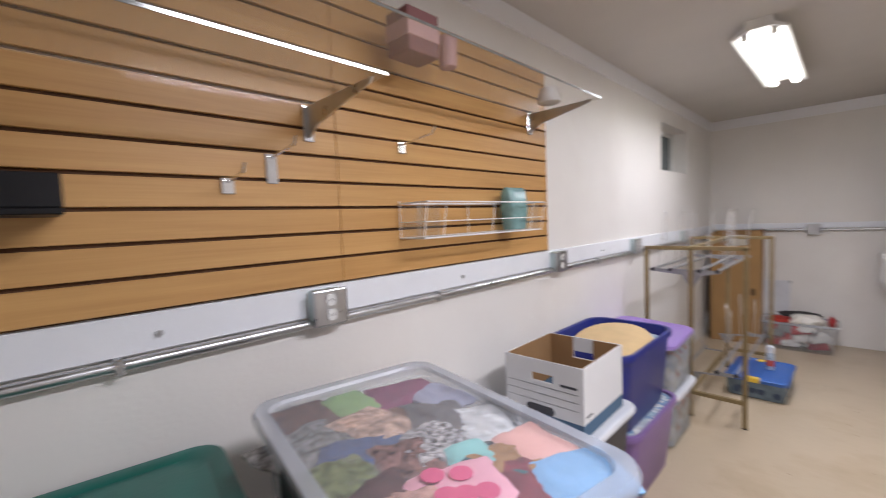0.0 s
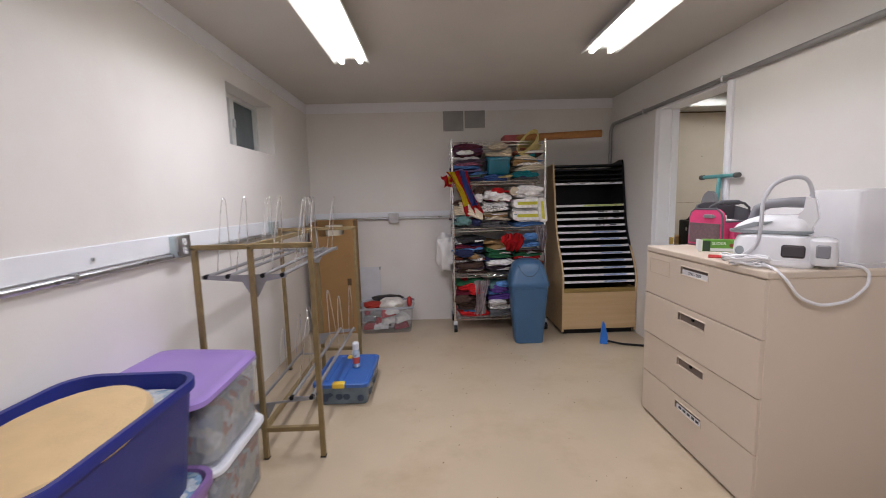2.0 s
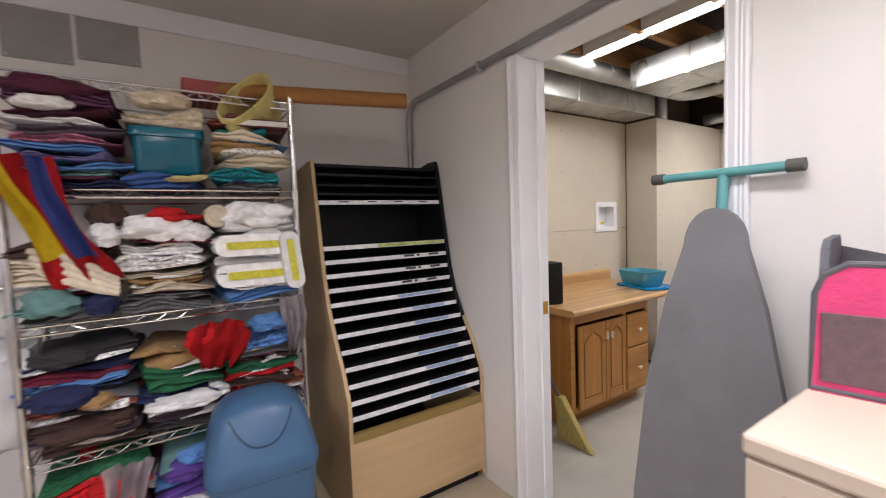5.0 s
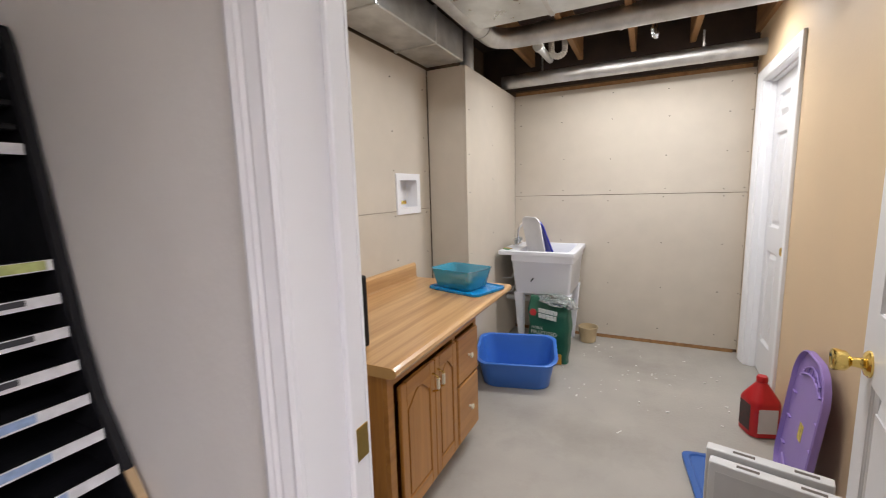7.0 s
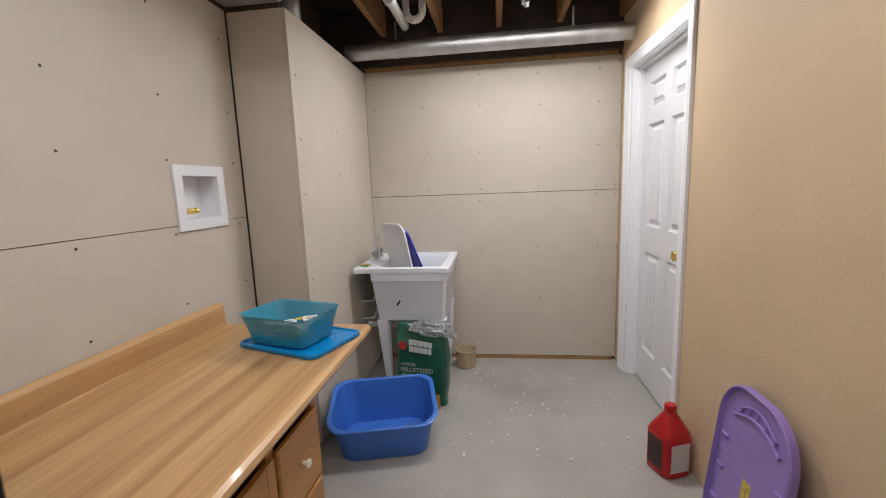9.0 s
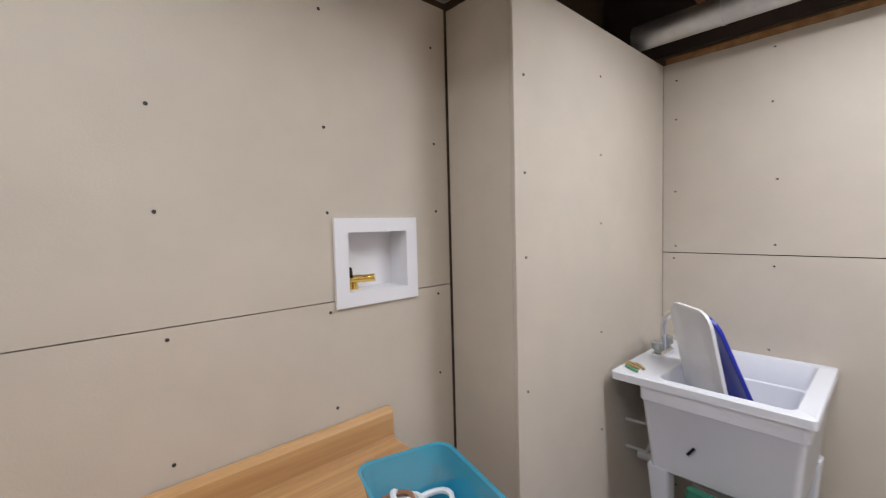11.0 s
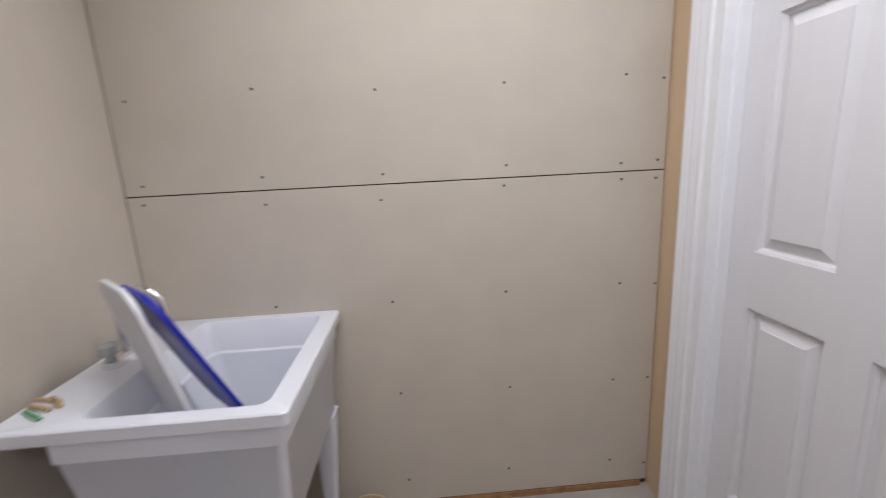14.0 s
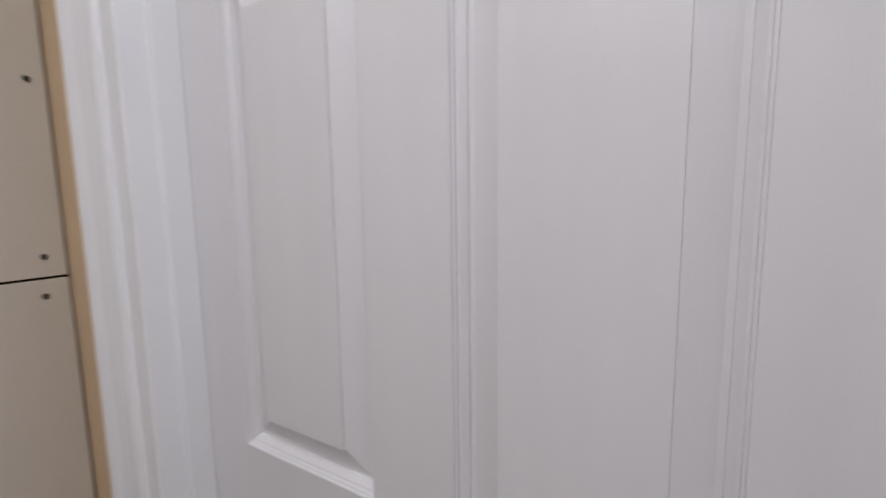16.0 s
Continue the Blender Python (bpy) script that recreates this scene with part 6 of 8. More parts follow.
def paper_display():
    d = empty("paper_display", (1.492, 0, 0), "tiered craft paper display of black trays in a plywood cabinet", "display stand")
    w = 0.72
    ply = wood("birch_ply", (0.60, 0.43, 0.24), (0.52, 0.36, 0.19), 0.5, "x")
    yb = 5.98
    side = [(5.37, 0.03), (5.37, 0.46), (5.365, 0.52), (5.375, 0.60), (5.42, 0.70), (5.51, 0.84), (5.58, 0.97), (5.62, 1.10), (5.72, 1.655), (5.745, 1.66), (yb, 1.64), (yb, 0.03)]
    bm = bm_new()
    add_prism(bm, side, 0, 0.016, "x")
    part("side_panel", bm, ply, d)
    low = [(5.37, 0.03), (5.37, 0.46), (5.365, 0.52), (5.375, 0.60), (5.42, 0.70), (5.51, 0.84), (yb, 0.84), (yb, 0.03)]
    bm = bm_new()
    add_prism(bm, low, w - 0.016, w, "x")
    part("side_panel", bm, ply, d)
    bm = bm_new()
    add_prism(bm, [(5.51, 0.841), (5.58, 0.97), (5.62, 1.10), (5.72, 1.655), (5.735, 1.69), (5.80, 1.69), (yb, 1.66), (yb, 0.841)], w - 0.016, w, "x")
    part("side_panel", bm, BLACK, d, "black upper side panel")
    for a, b in ((0.0165, 0.019), (w - 0.019, w - 0.0165)):
        bm = bm_new()
        add_prism(bm, [(y + 0.006 if y < 5.9 else y, z) for y, z in side if z > 0.45] + [(yb, 0.46)], a, b, "x")
        part("side_lining", bm, BLACK, d)
    box_part("front_panel", (0.016, 5.372, 0.055), (w - 0.016, 5.388, 0.415), ply, d, 0.001)
    box_part("gold_strip", (0.016, 5.366, 0.416), (w - 0.016, 5.39, 0.455), material("brown_gold_tape", (0.28, 0.19, 0.06), 0.45), d, 0.001)
    box_part("plinth", (0.02, 5.41, 0), (w - 0.02, yb - 0.02, 0.055), BLACK, d, 0.002)
    box_part("back", (0.019, yb - 0.02, 0.06), (w - 0.019, yb, 1.62), BLACK, d, 0)
    front = [(z, y) for y, z in side[1:10]]

    def edge(z):
        for (za, ya), (zb, yb2) in zip(front, front[1:]):
            if za <= z <= zb:
                return ya + (yb2 - ya) * (z - za) / max(zb - za, 1e-6)
        return front[-1][1]

    strip = material("label_strip", (0.76, 0.77, 0.79), 0.3, vary=0.12, scale=35)
    blue = material("blue_label", (0.30, 0.41, 0.62), 0.5, vary=0.2, scale=60)
    lime = material("lime_label", (0.52, 0.59, 0.22), 0.5, vary=0.3, scale=30)
    ink = material("dark_ink", (0.05, 0.05, 0.06), 0.7)
    zs = [1.455, 1.235] + [1.235 - 0.0655 * k for k in range(1, 12)]
    rnd = random.Random(2)
    for k, z in enumerate(zs):
        y = edge(z) + 0.012
        tray = box_part("tray", (0.02, y, z - 0.004), (w - 0.02, yb - 0.025, z), BLACK, d, 0)
        bm = bm_new()
        add_box(bm, (0.02, y - 0.002, z - 0.008), (w - 0.02, y, z + 0.013))
        part("label_strip", bm, strip, tray, "pale label strip")
        bm = bm_new()
        if k == 1:
            add_box(bm, (0.30, y - 0.0028, z - 0.006), (w - 0.03, y - 0.002, z + 0.012))
            part("lime_label", bm, lime, tray)
        elif k >= 5:
            a = rnd.uniform(0.36, 0.44)
            add_box(bm, (a, y - 0.0028, z - 0.004), (w - 0.10, y - 0.002, z + 0.011))
            part("blue_label", bm, blue, tray)
        elif k == 0:
            for q in range(4):
                box_part("print_bar", (0.12 + q * 0.15, y - 0.0028, z + 0.003), (0.17 + q * 0.15, y - 0.002, z + 0.009), ink, tray, 0)
        else:
            a = rnd.uniform(0.40, 0.44)
            for q in range(3):
                box_part("print_bar", (a + q * 0.075, y - 0.0028, z), (a + q * 0.075 + (0.06 if q != 1 else 0.018), y - 0.002, z + 0.011), ink, tray, 0)
    for z in (1.60, 1.55, 1.505):
        y = edge(z) + 0.012
        box_part("tray", (0.02, y, z - 0.012), (w - 0.02, yb - 0.025, z), BLACK, d, 0.002)
    box_part("top", (0.02, 5.73, 1.632), (w - 0.02, yb - 0.01, 1.648), BLACK, d, 0.002)


paper_display()


def floor_brush():
    b = empty("floor_brush", (1.79, 5.10, 0), "blue dust brush on a black handle lying on the floor", "brush", rz=-20)
    blue = material("bright_blue_plastic", (0.02, 0.16, 0.60), 0.35)
    bm = bm_new()
    add_prism(bm, [(-0.035, 0.0), (0.03, 0.0), (0.034, 0.06), (0.022, 0.12), (0.005, 0.19), (-0.012, 0.215), (-0.022, 0.16), (-0.03, 0.08)], -0.012, 0.018, "y")
    bmesh.ops.bevel(bm, geom=bm.edges[:], offset=0.004, segments=2, affect="EDGES")
    part("head", bm, blue, b, smooth=True)
    bm = bm_new()
    add_tube(bm, [(0.03, 0, 0.03), (0.15, 0.0, 0.014), (0.66, 0.0, 0.012)], 0.010, 10)
    part("handle", bm, BLACK, b, smooth=True)


floor_brush()


# ---- storage room: filing cabinet and what stands on it ----
CREAM = material("cream_enamel", (0.60, 0.505, 0.405), 0.42, vary=0.02, scale=4, bump=0.04, bump_scale=180, stain=(0.54, 0.44, 0.34), stain_amount=0.4, stain_scale=2)
CX, CY0, CY1, CZ = 1.562, 3.056, 3.962, 1.035


def holed_plate(bm, outer, inner, x0, x1):
    """A plate across x with a square hole: outer and inner as (y0, z0, y1, z1)."""
    def ring(r, x):
        a, b, c, d = r
        return [bm.verts.new((x, *p)) for p in ((a, b), (c, b), (c, d), (a, d))]
    o0, i0, o1, i1 = ring(outer, x0), ring(inner, x0), ring(outer, x1), ring(inner, x1)
    for k in range(4):
        j = (k + 1) % 4
        for q in ((o0[k], o0[j], i0[j], i0[k]), (o1[k], i1[k], i1[j], o1[j]), (o0[k], o1[k], o1[j], o0[j]), (i0[k], i0[j], i1[j], i1[k])):
            bm.faces.new(q)


def filing_cabinet():
    c = empty("filing_cabinet", (CX, CY0, 0), "wide cream enamelled four-drawer filing cabinet", "filing cabinet")
    w = CY1 - CY0
    bm = bm_new()
    add_box(bm, (0.012, 0.0, 0.012), (0.635, w, CZ - 0.03), 0.003)
    part("body", bm, CREAM, c)
    box_part("top", (0.0, -0.003, CZ - 0.03), (0.638, w + 0.003, CZ), CREAM, c, 0.006, seg=2)
    box_part("base", (0.02, 0.01, 0.0), (0.63, w - 0.01, 0.012), material("dark_base", (0.12, 0.08, 0.06), 0.7), c, 0)
    zs = (0.016, 0.268, 0.512, 0.758, 1.003)
    rnd = random.Random(1)
    slot = material("handle_shadow", (0.16, 0.12, 0.10), 0.6)
    card = material("label_card", (0.70, 0.70, 0.70), 0.6)
    for k in range(4):
        z0, z1 = zs[k] + 0.003, zs[k + 1] - 0.003
        f = -0.004 if k == 2 else 0.0
        h0, h1 = 0.34, 0.555
        hz0, hz1 = z1 - 0.075, z1 - 0.032
        bm = bm_new()
        holed_plate(bm, (0.004, z0, w - 0.004, z1), (h0, hz0, h1, hz1), f, 0.012)
        drawer = part("drawer", bm, CREAM, c)
        box_part("handle_recess", (0.0095, h0, hz0), (0.0118, h1, hz1), slot, drawer, 0)
        bm = bm_new()
        for lo, hi in (((f - 0.004, h0 - 0.004, hz1 - 0.001), (0.004, h1 + 0.004, hz1 + 0.004)), ((f - 0.003, h0 - 0.004, hz0 - 0.004), (0.004, h1 + 0.004, hz0 + 0.002)), ((f - 0.003, h0 - 0.004, hz0), (0.004, h0, hz1)), ((f - 0.003, h1, hz0), (0.004, h1 + 0.004, hz1))):
            add_box(bm, lo, hi, 0.001)
        part("handle", bm, CREAM, drawer, "recessed pull with card holder")
        if k in (0, 3):
            box_part("card", (0.0035, h0 + 0.006, hz0 + 0.001), (0.0045, h1 - 0.006, hz0 + 0.028), card, drawer, 0, "paper label card")
            if k == 3:
                t = bpy.data.curves.new("card_number", "FONT")
                t.body, t.size, t.align_x = "2796 - 2889", 0.021, "CENTER"
                t.extrude = 0.0003
                o = new("card_number", t)
                o.data.materials.append(material("dark_ink", (0.05, 0.05, 0.06), 0.7))
                o.parent = drawer
                o.matrix_local = pose(0.003, (h0 + h1) / 2, hz0 + 0.007, 90, 0, -90)
            else:
                bm = bm_new()
                for q in range(5):
                    add_box(bm, (0.0028, h0 + 0.02 + q * 0.036, hz0 + 0.008), (0.0034, h0 + 0.044 + q * 0.036, hz0 + 0.021))
                part("print_bar", bm, material("dark_ink", (0.05, 0.05, 0.06), 0.7), drawer)
        else:
            bm = bm_new()
            add_tube(bm, [(0.002, (h0 + h1) / 2, hz1 - 0.016), (0.009, (h0 + h1) / 2, hz1 - 0.016)], 0.008, 10)
            part("latch", bm, BLACK, drawer)
    # worn blank card frame on the top drawer
    bm = bm_new()
    for lo, hi in (((-0.0012, 0.66, 0.885), (0.0, 0.664, 0.97)), ((-0.0012, 0.856, 0.885), (0.0, 0.86, 0.97)), ((-0.0012, 0.664, 0.885), (0.0, 0.856, 0.889)), ((-0.0012, 0.664, 0.966), (0.0, 0.856, 0.97))):
        add_box(bm, lo, hi)
    part("label_outline", bm, material("tape_residue", (0.50, 0.41, 0.31), 0.6), c, "ghost of a removed label")


filing_cabinet()


def steamer():
    s = empty("steam_iron_station", (1.755, 3.20, CZ), "white and grey steam iron resting on its boiler base", "steam iron", rz=-48)
    s.matrix_world = s.matrix_world @ Matrix.Diagonal((1.08, 1.08, 1.24, 1))
    white, grey = material("appliance_white", (0.76, 0.76, 0.77), 0.32, vary=0.02), material("appliance_grey", (0.22, 0.22, 0.24), 0.4)
    mid, dark = material("appliance_mid_grey", (0.30, 0.33, 0.34), 0.3), material("appliance_window", (0.07, 0.06, 0.065), 0.15)
    bm = bm_new()
    add_loft(bm, [(0.25, 0.155, 0.05, 0.0, -0.04, 0), (0.262, 0.17, 0.06, 0.008, -0.04, 0), (0.262, 0.17, 0.06, 0.022, -0.04, 0), (0.256, 0.164, 0.06, 0.024, -0.04, 0), (0.252, 0.16, 0.06, 0.075, -0.04, 0), (0.235, 0.145, 0.06, 0.098, -0.04, 0), (0.19, 0.11, 0.05, 0.106, -0.04, 0)], n=8)
    part("base", bm, white, s, "white boiler base", smooth=True)
    bm = bm_new()
    add_loft(bm, [(0.075, 0.13, 0.03, 0.012, 0.11, 0), (0.08, 0.14, 0.03, 0.02, 0.11, 0), (0.075, 0.13, 0.03, 0.088, 0.106, 0), (0.05, 0.10, 0.02, 0.096, 0.10, 0)], n=6)
    part("water_tank", bm, white, s, "removable water tank", smooth=True)
    box_part("grille", (0.092, -0.072, 0.036), (0.132, -0.064, 0.078), grey, s, 0.004)
    box_part("window", (-0.005, -0.086, 0.034), (0.065, -0.078, 0.075), dark, s, 0.006, "dark water window")
    bm = bm_new()
    add_tube(bm, [(-0.135, -0.072, 0.05), (-0.135, -0.083, 0.05)], 0.015, 14)
    part("dial", bm, mid, s)
    bm = bm_new()
    add_loft(bm, [(0.26, 0.112, 0.054, 0.108, -0.055, 0), (0.266, 0.116, 0.056, 0.112, -0.055, 0), (0.266, 0.116, 0.056, 0.118, -0.055, 0)], n=10)
    part("soleplate", bm, mid, s, "grey iron soleplate", smooth=True)
    bm = bm_new()
    add_loft(bm, [(0.25, 0.105, 0.05, 0.1185, -0.05, 0), (0.235, 0.10, 0.048, 0.135, -0.044, 0), (0.19, 0.075, 0.035, 0.155, -0.03, 0), (0.13, 0.045, 0.02, 0.168, -0.02, 0)], n=8)
    part("iron_body", bm, white, s, smooth=True)
    bm = bm_new()
    add_prism(bm, [(0.02, 0.13), (0.07, 0.125), (0.088, 0.16), (0.075, 0.222), (0.05, 0.23), (0.045, 0.19), (0.03, 0.165)], -0.032, 0.032, "y")
    part("iron_heel", bm, white, s)
    bm = bm_new()
    add_tube(bm, [(-0.115, 0, 0.150), (-0.10, 0, 0.188), (-0.06, 0, 0.207), (0.0, 0, 0.212), (0.055, 0, 0.212)], [0.015, 0.017, 0.016, 0.016, 0.018], 12)
    part("handle", bm, grey, s, "dark grey handle grip", smooth=True)
    bm = bm_new()
    add_prism(bm, [(-0.17, 0.122), (-0.10, 0.146), (-0.04, 0.150), (-0.06, 0.138), (-0.15, 0.119)], -0.056, 0.056, "y")
    part("grey_trim", bm, mid, s)
    bm = bm_new()
    turns = []
    for q in range(6 * 18 + 1):
        t, k = q * math.pi / 9, q / 18
        a = 0.045 + 0.006 * k + 0.004 * math.sin(2.3 * k)
        turns.append((-0.11 + 0.014 * math.sin(1.7 * k) + a * math.cos(t), -0.125 + 0.008 * math.cos(2.1 * k) + a * math.sin(t) * 0.42, 0.005 + 0.0055 * k + 0.004 * math.sin(3 * t + k)))
    add_tube(bm, turns, 0.0035, 6)
    part("cord_coil", bm, white, s, "coiled white power cord", smooth=True)
    bm = bm_new()
    hose = [(-0.16, -0.10, 0.02), (-0.12, -0.12, 0.03), (-0.07, -0.12, 0.07), (-0.065, -0.11, 0.15), (-0.07, -0.09, 0.22), (-0.045, -0.06, 0.275), (0.0, -0.03, 0.295), (0.045, -0.01, 0.292), (0.062, 0.0, 0.255), (0.070, 0.0, 0.20)]
    fine = []
    for a, b2 in zip(hose, hose[1:]):
        for q in range(4):
            fine.append(Vector(a).lerp(Vector(b2), q / 4))
    fine.append(Vector(hose[-1]))
    for _ in range(3):
        fine = [fine[0]] + [(fine[i - 1] + fine[i] * 2 + fine[i + 1]) / 4 for i in range(1, len(fine) - 1)] + [fine[-1]]
    add_tube(bm, fine, 0.0068, 10)
    part("steam_hose", bm, material("hose_grey", (0.48, 0.48, 0.50), 0.4), s, "grey steam hose", smooth=True)
    # cord loop hanging over the cabinet side
    bm = bm_new()
    m = s.matrix_world.inverted()
    loop = [(1.62, 3.16, CZ + 0.012), (1.60, 3.07, CZ + 0.012), (1.62, 3.030, CZ - 0.03), (1.67, 3.03, CZ - 0.10), (1.76, 3.03, CZ - 0.135), (1.87, 3.03, CZ - 0.12), (1.94, 3.03, CZ - 0.06), (1.945, 3.035, CZ - 0.01), (1.93, 3.05, CZ + 0.012), (1.87, 3.10, CZ + 0.02), (1.80, 3.14, CZ + 0.03)]
    fine = []
    for a, b2 in zip(loop, loop[1:]):
        for q in range(4):
            fine.append(Vector(a).lerp(Vector(b2), q / 4))
    fine.append(Vector(loop[-1]))
    for _ in range(2):
        fine = [fine[0]] + [(fine[i - 1] + fine[i] * 2 + fine[i + 1]) / 4 for i in range(1, len(fine) - 1)] + [fine[-1]]
    add_tube(bm, [m @ p for p in fine], 0.005, 10)
    part("hanging_hose", bm, white, s, "white hose looped over the cabinet edge", smooth=True)


steamer()


def pink_caddy():
    pink, grey = material("hot_pink_cloth", (0.62, 0.05, 0.17), 0.7, vary=0.1, scale=18, bump=0.15), material("grey_webbing", (0.10, 0.10, 0.11), 0.75, bump=0.2)
    mesh = material("plum_mesh", (0.13, 0.08, 0.09), 0.8, vary=0.2, scale=60)
    b = empty("craft_bag", (1.84, 3.843, CZ), "hot pink craft bag with mesh panel, pockets and grey handle", "craft bag", rz=10)
    h, ln, half = 0.215, 0.30, 0.112
    front = [(-0.118, 0.0), (0.118, 0.0), (0.114, h - 0.05), (0.104, h - 0.02), (0.075, h), (-0.075, h), (-0.104, h - 0.02), (-0.114, h - 0.05)]
    bm = bm_new()
    add_prism(bm, front, -0.012, 0.012, "x")
    part("end_pocket", bm, pink, b)
    box_part("mesh_panel", (-0.0165, -0.106, 0.020), (-0.0125, 0.106, 0.135), mesh, b, 0.001, "dark mesh panel")
    bm = bm_new()
    ring = [(-0.008, y, z + (0.006 if z < 0.01 else 0.0)) for y, z in front]
    add_tube(bm, ring + [ring[0]], 0.006, 8)
    part("piping", bm, grey, b, "grey edge binding", smooth=True)
    bm = bm_new()
    add_box(bm, (-0.022, -0.062, 0.165), (-0.012, 0.002, 0.186), 0.004, 2)
    for y in (-0.066, 0.006):
        add_tube(bm, [(-0.013, y, 0.175), (-0.018, y, 0.175)], 0.006, 8)
    part("buckle", bm, GREYMETAL, b)
    # open trough: two long sides, far end and bottom
    bm = bm_new()
    add_box(bm, (0.012, -half, 0.002), (ln, half, 0.012), 0.003)
    add_box(bm, (0.012, -half, 0.012), (ln, -half + 0.012, 0.145), 0.003)
    part("main_body", bm, pink, b)
    bm = bm_new()
    add_prism(bm, [(0.012, 0.012), (ln, 0.012), (ln, h + 0.005), (ln - 0.012, h + 0.025), (ln - 0.04, h + 0.035), (0.07, h + 0.035), (0.03, h + 0.022), (0.012, h - 0.02)], half - 0.012, half, "y")
    add_prism(bm, [(-half, 0.012), (half - 0.012, 0.012), (half - 0.012, h + 0.01), (0.02, h - 0.01), (-half, 0.150)], ln - 0.012, ln, "x")
    part("back_flap", bm, grey, b, "stiff grey back wall")
    bm = bm_new()
    add_tube(bm, [(0.012, -half - 0.001, 0.147), (ln, -half - 0.001, 0.147)], 0.005, 8)
    part("piping", bm, grey, b, smooth=True)
    for k in range(4):
        bm = bm_new()
        x = 0.065 + k * 0.062
        add_loft(bm, [(0.052, 0.022, 0.009, 0.004, x, -half - 0.012), (0.058, 0.034, 0.014, 0.05, x, -half - 0.014), (0.056, 0.026, 0.011, 0.108 + 0.006 * (k % 2), x, -half - 0.011)], n=5)
        part("pocket", bm, pink, b, smooth=True)
    box_part("size_tag", (0.14, -half - 0.004, 0.122), (0.19, -half - 0.0005, 0.136), material("folded_paper", (0.68, 0.68, 0.68), 0.7), b, 0.001, "small white tag")
    bm = bm_new()
    add_tube(bm, [(0.0, 0.0, h - 0.01), (0.02, 0.0, h + 0.012), (0.06, 0.0, h + 0.030), (0.085, 0.0, h + 0.033), (0.09, 0.0, h + 0.033), (0.21, 0.0, h + 0.033), (0.215, 0.0, h + 0.033), (0.25, 0.0, h + 0.026), (0.285, 0.0, h), (0.294, 0.0, 0.15)], [0.005, 0.006, 0.007, 0.008, 0.014, 0.014, 0.008, 0.007, 0.006, 0.005], 10)
    part("carry_handle", bm, grey, b, "padded grey carry handle", smooth=True)
    bm = bm_new()
    add_box(bm, (0.03, -0.08, 0.012), (0.035, 0.06, 0.185), 0.001, 1, pose(0, 0, 0, 0, 6, 0))
    add_box(bm, (0.06, -0.085, 0.012), (0.11, 0.05, 0.165), 0.002, 1, pose(0, 0, 0, 3, 4, 0))
    part("papers", bm, material("folded_paper", (0.68, 0.68, 0.68), 0.7), b, "white papers inside")


pink_caddy()


def slider_box():
    b = empty("carton", (1.80, 3.64, CZ), "small green and white carton of slider bags with an open end", "carton", rz=-24)
    green = material("leaf_green_print", (0.12, 0.32, 0.04), 0.45, vary=0.25, scale=16)
    l, w, h = 0.20, 0.055, 0.062
    bm = bm_new()
    add_box(bm, (-l / 2, -w / 2, 0), (l / 2, w / 2, h), 0.002)
    part("body", bm, green, b)
    box_part("white_band", (-l / 2 + 0.004, -w / 2 - 0.0008, 0.002), (l / 2 - 0.002, -w / 2, 0.018), material("white_card", (0.70, 0.70, 0.71), 0.7), b, 0)
    box_part("dark_panel", (-l / 2 + 0.002, -w / 2 - 0.0012, 0.002), (-l / 2 + 0.036, -w / 2 - 0.0001, 0.056), material("dark_green_print", (0.02, 0.05, 0.02), 0.5), b, 0)
    bm = bm_new()
    add_loft(bm, [(0.05, 0.018, 0.008, 0), (0.05, 0.018, 0.008, 0.0012)], pose(0.045, -w / 2, 0.034, 90, 0, 0))
    part("printed_picture", bm, material("red_brown_print", (0.25, 0.06, 0.03), 0.5), b)
    for n, lo in (("open_flap", -1), ("open_flap", 1)):
        bm = bm_new()
        add_box(bm, (-0.022, -0.001, 0.002), (0, 0.001, h - 0.002), 0, 1, pose(-l / 2, lo * w / 2, 0, 0, 0, -lo * 28))
        part(n, bm, material("white_card", (0.70, 0.70, 0.71), 0.7), b)
    t = bpy.data.curves.new("carton_word", "FONT")
    t.body, t.size, t.extrude = "SLIDER", 0.021, 0.0002
    o = new("carton_word", t)
    o.data.materials.append(material("white_print", (0.75, 0.78, 0.72), 0.5))
    o.parent = b
    o.matrix_local = pose(-0.058, -w / 2 - 0.0012, 0.036, 90, 0, 0)


slider_box()


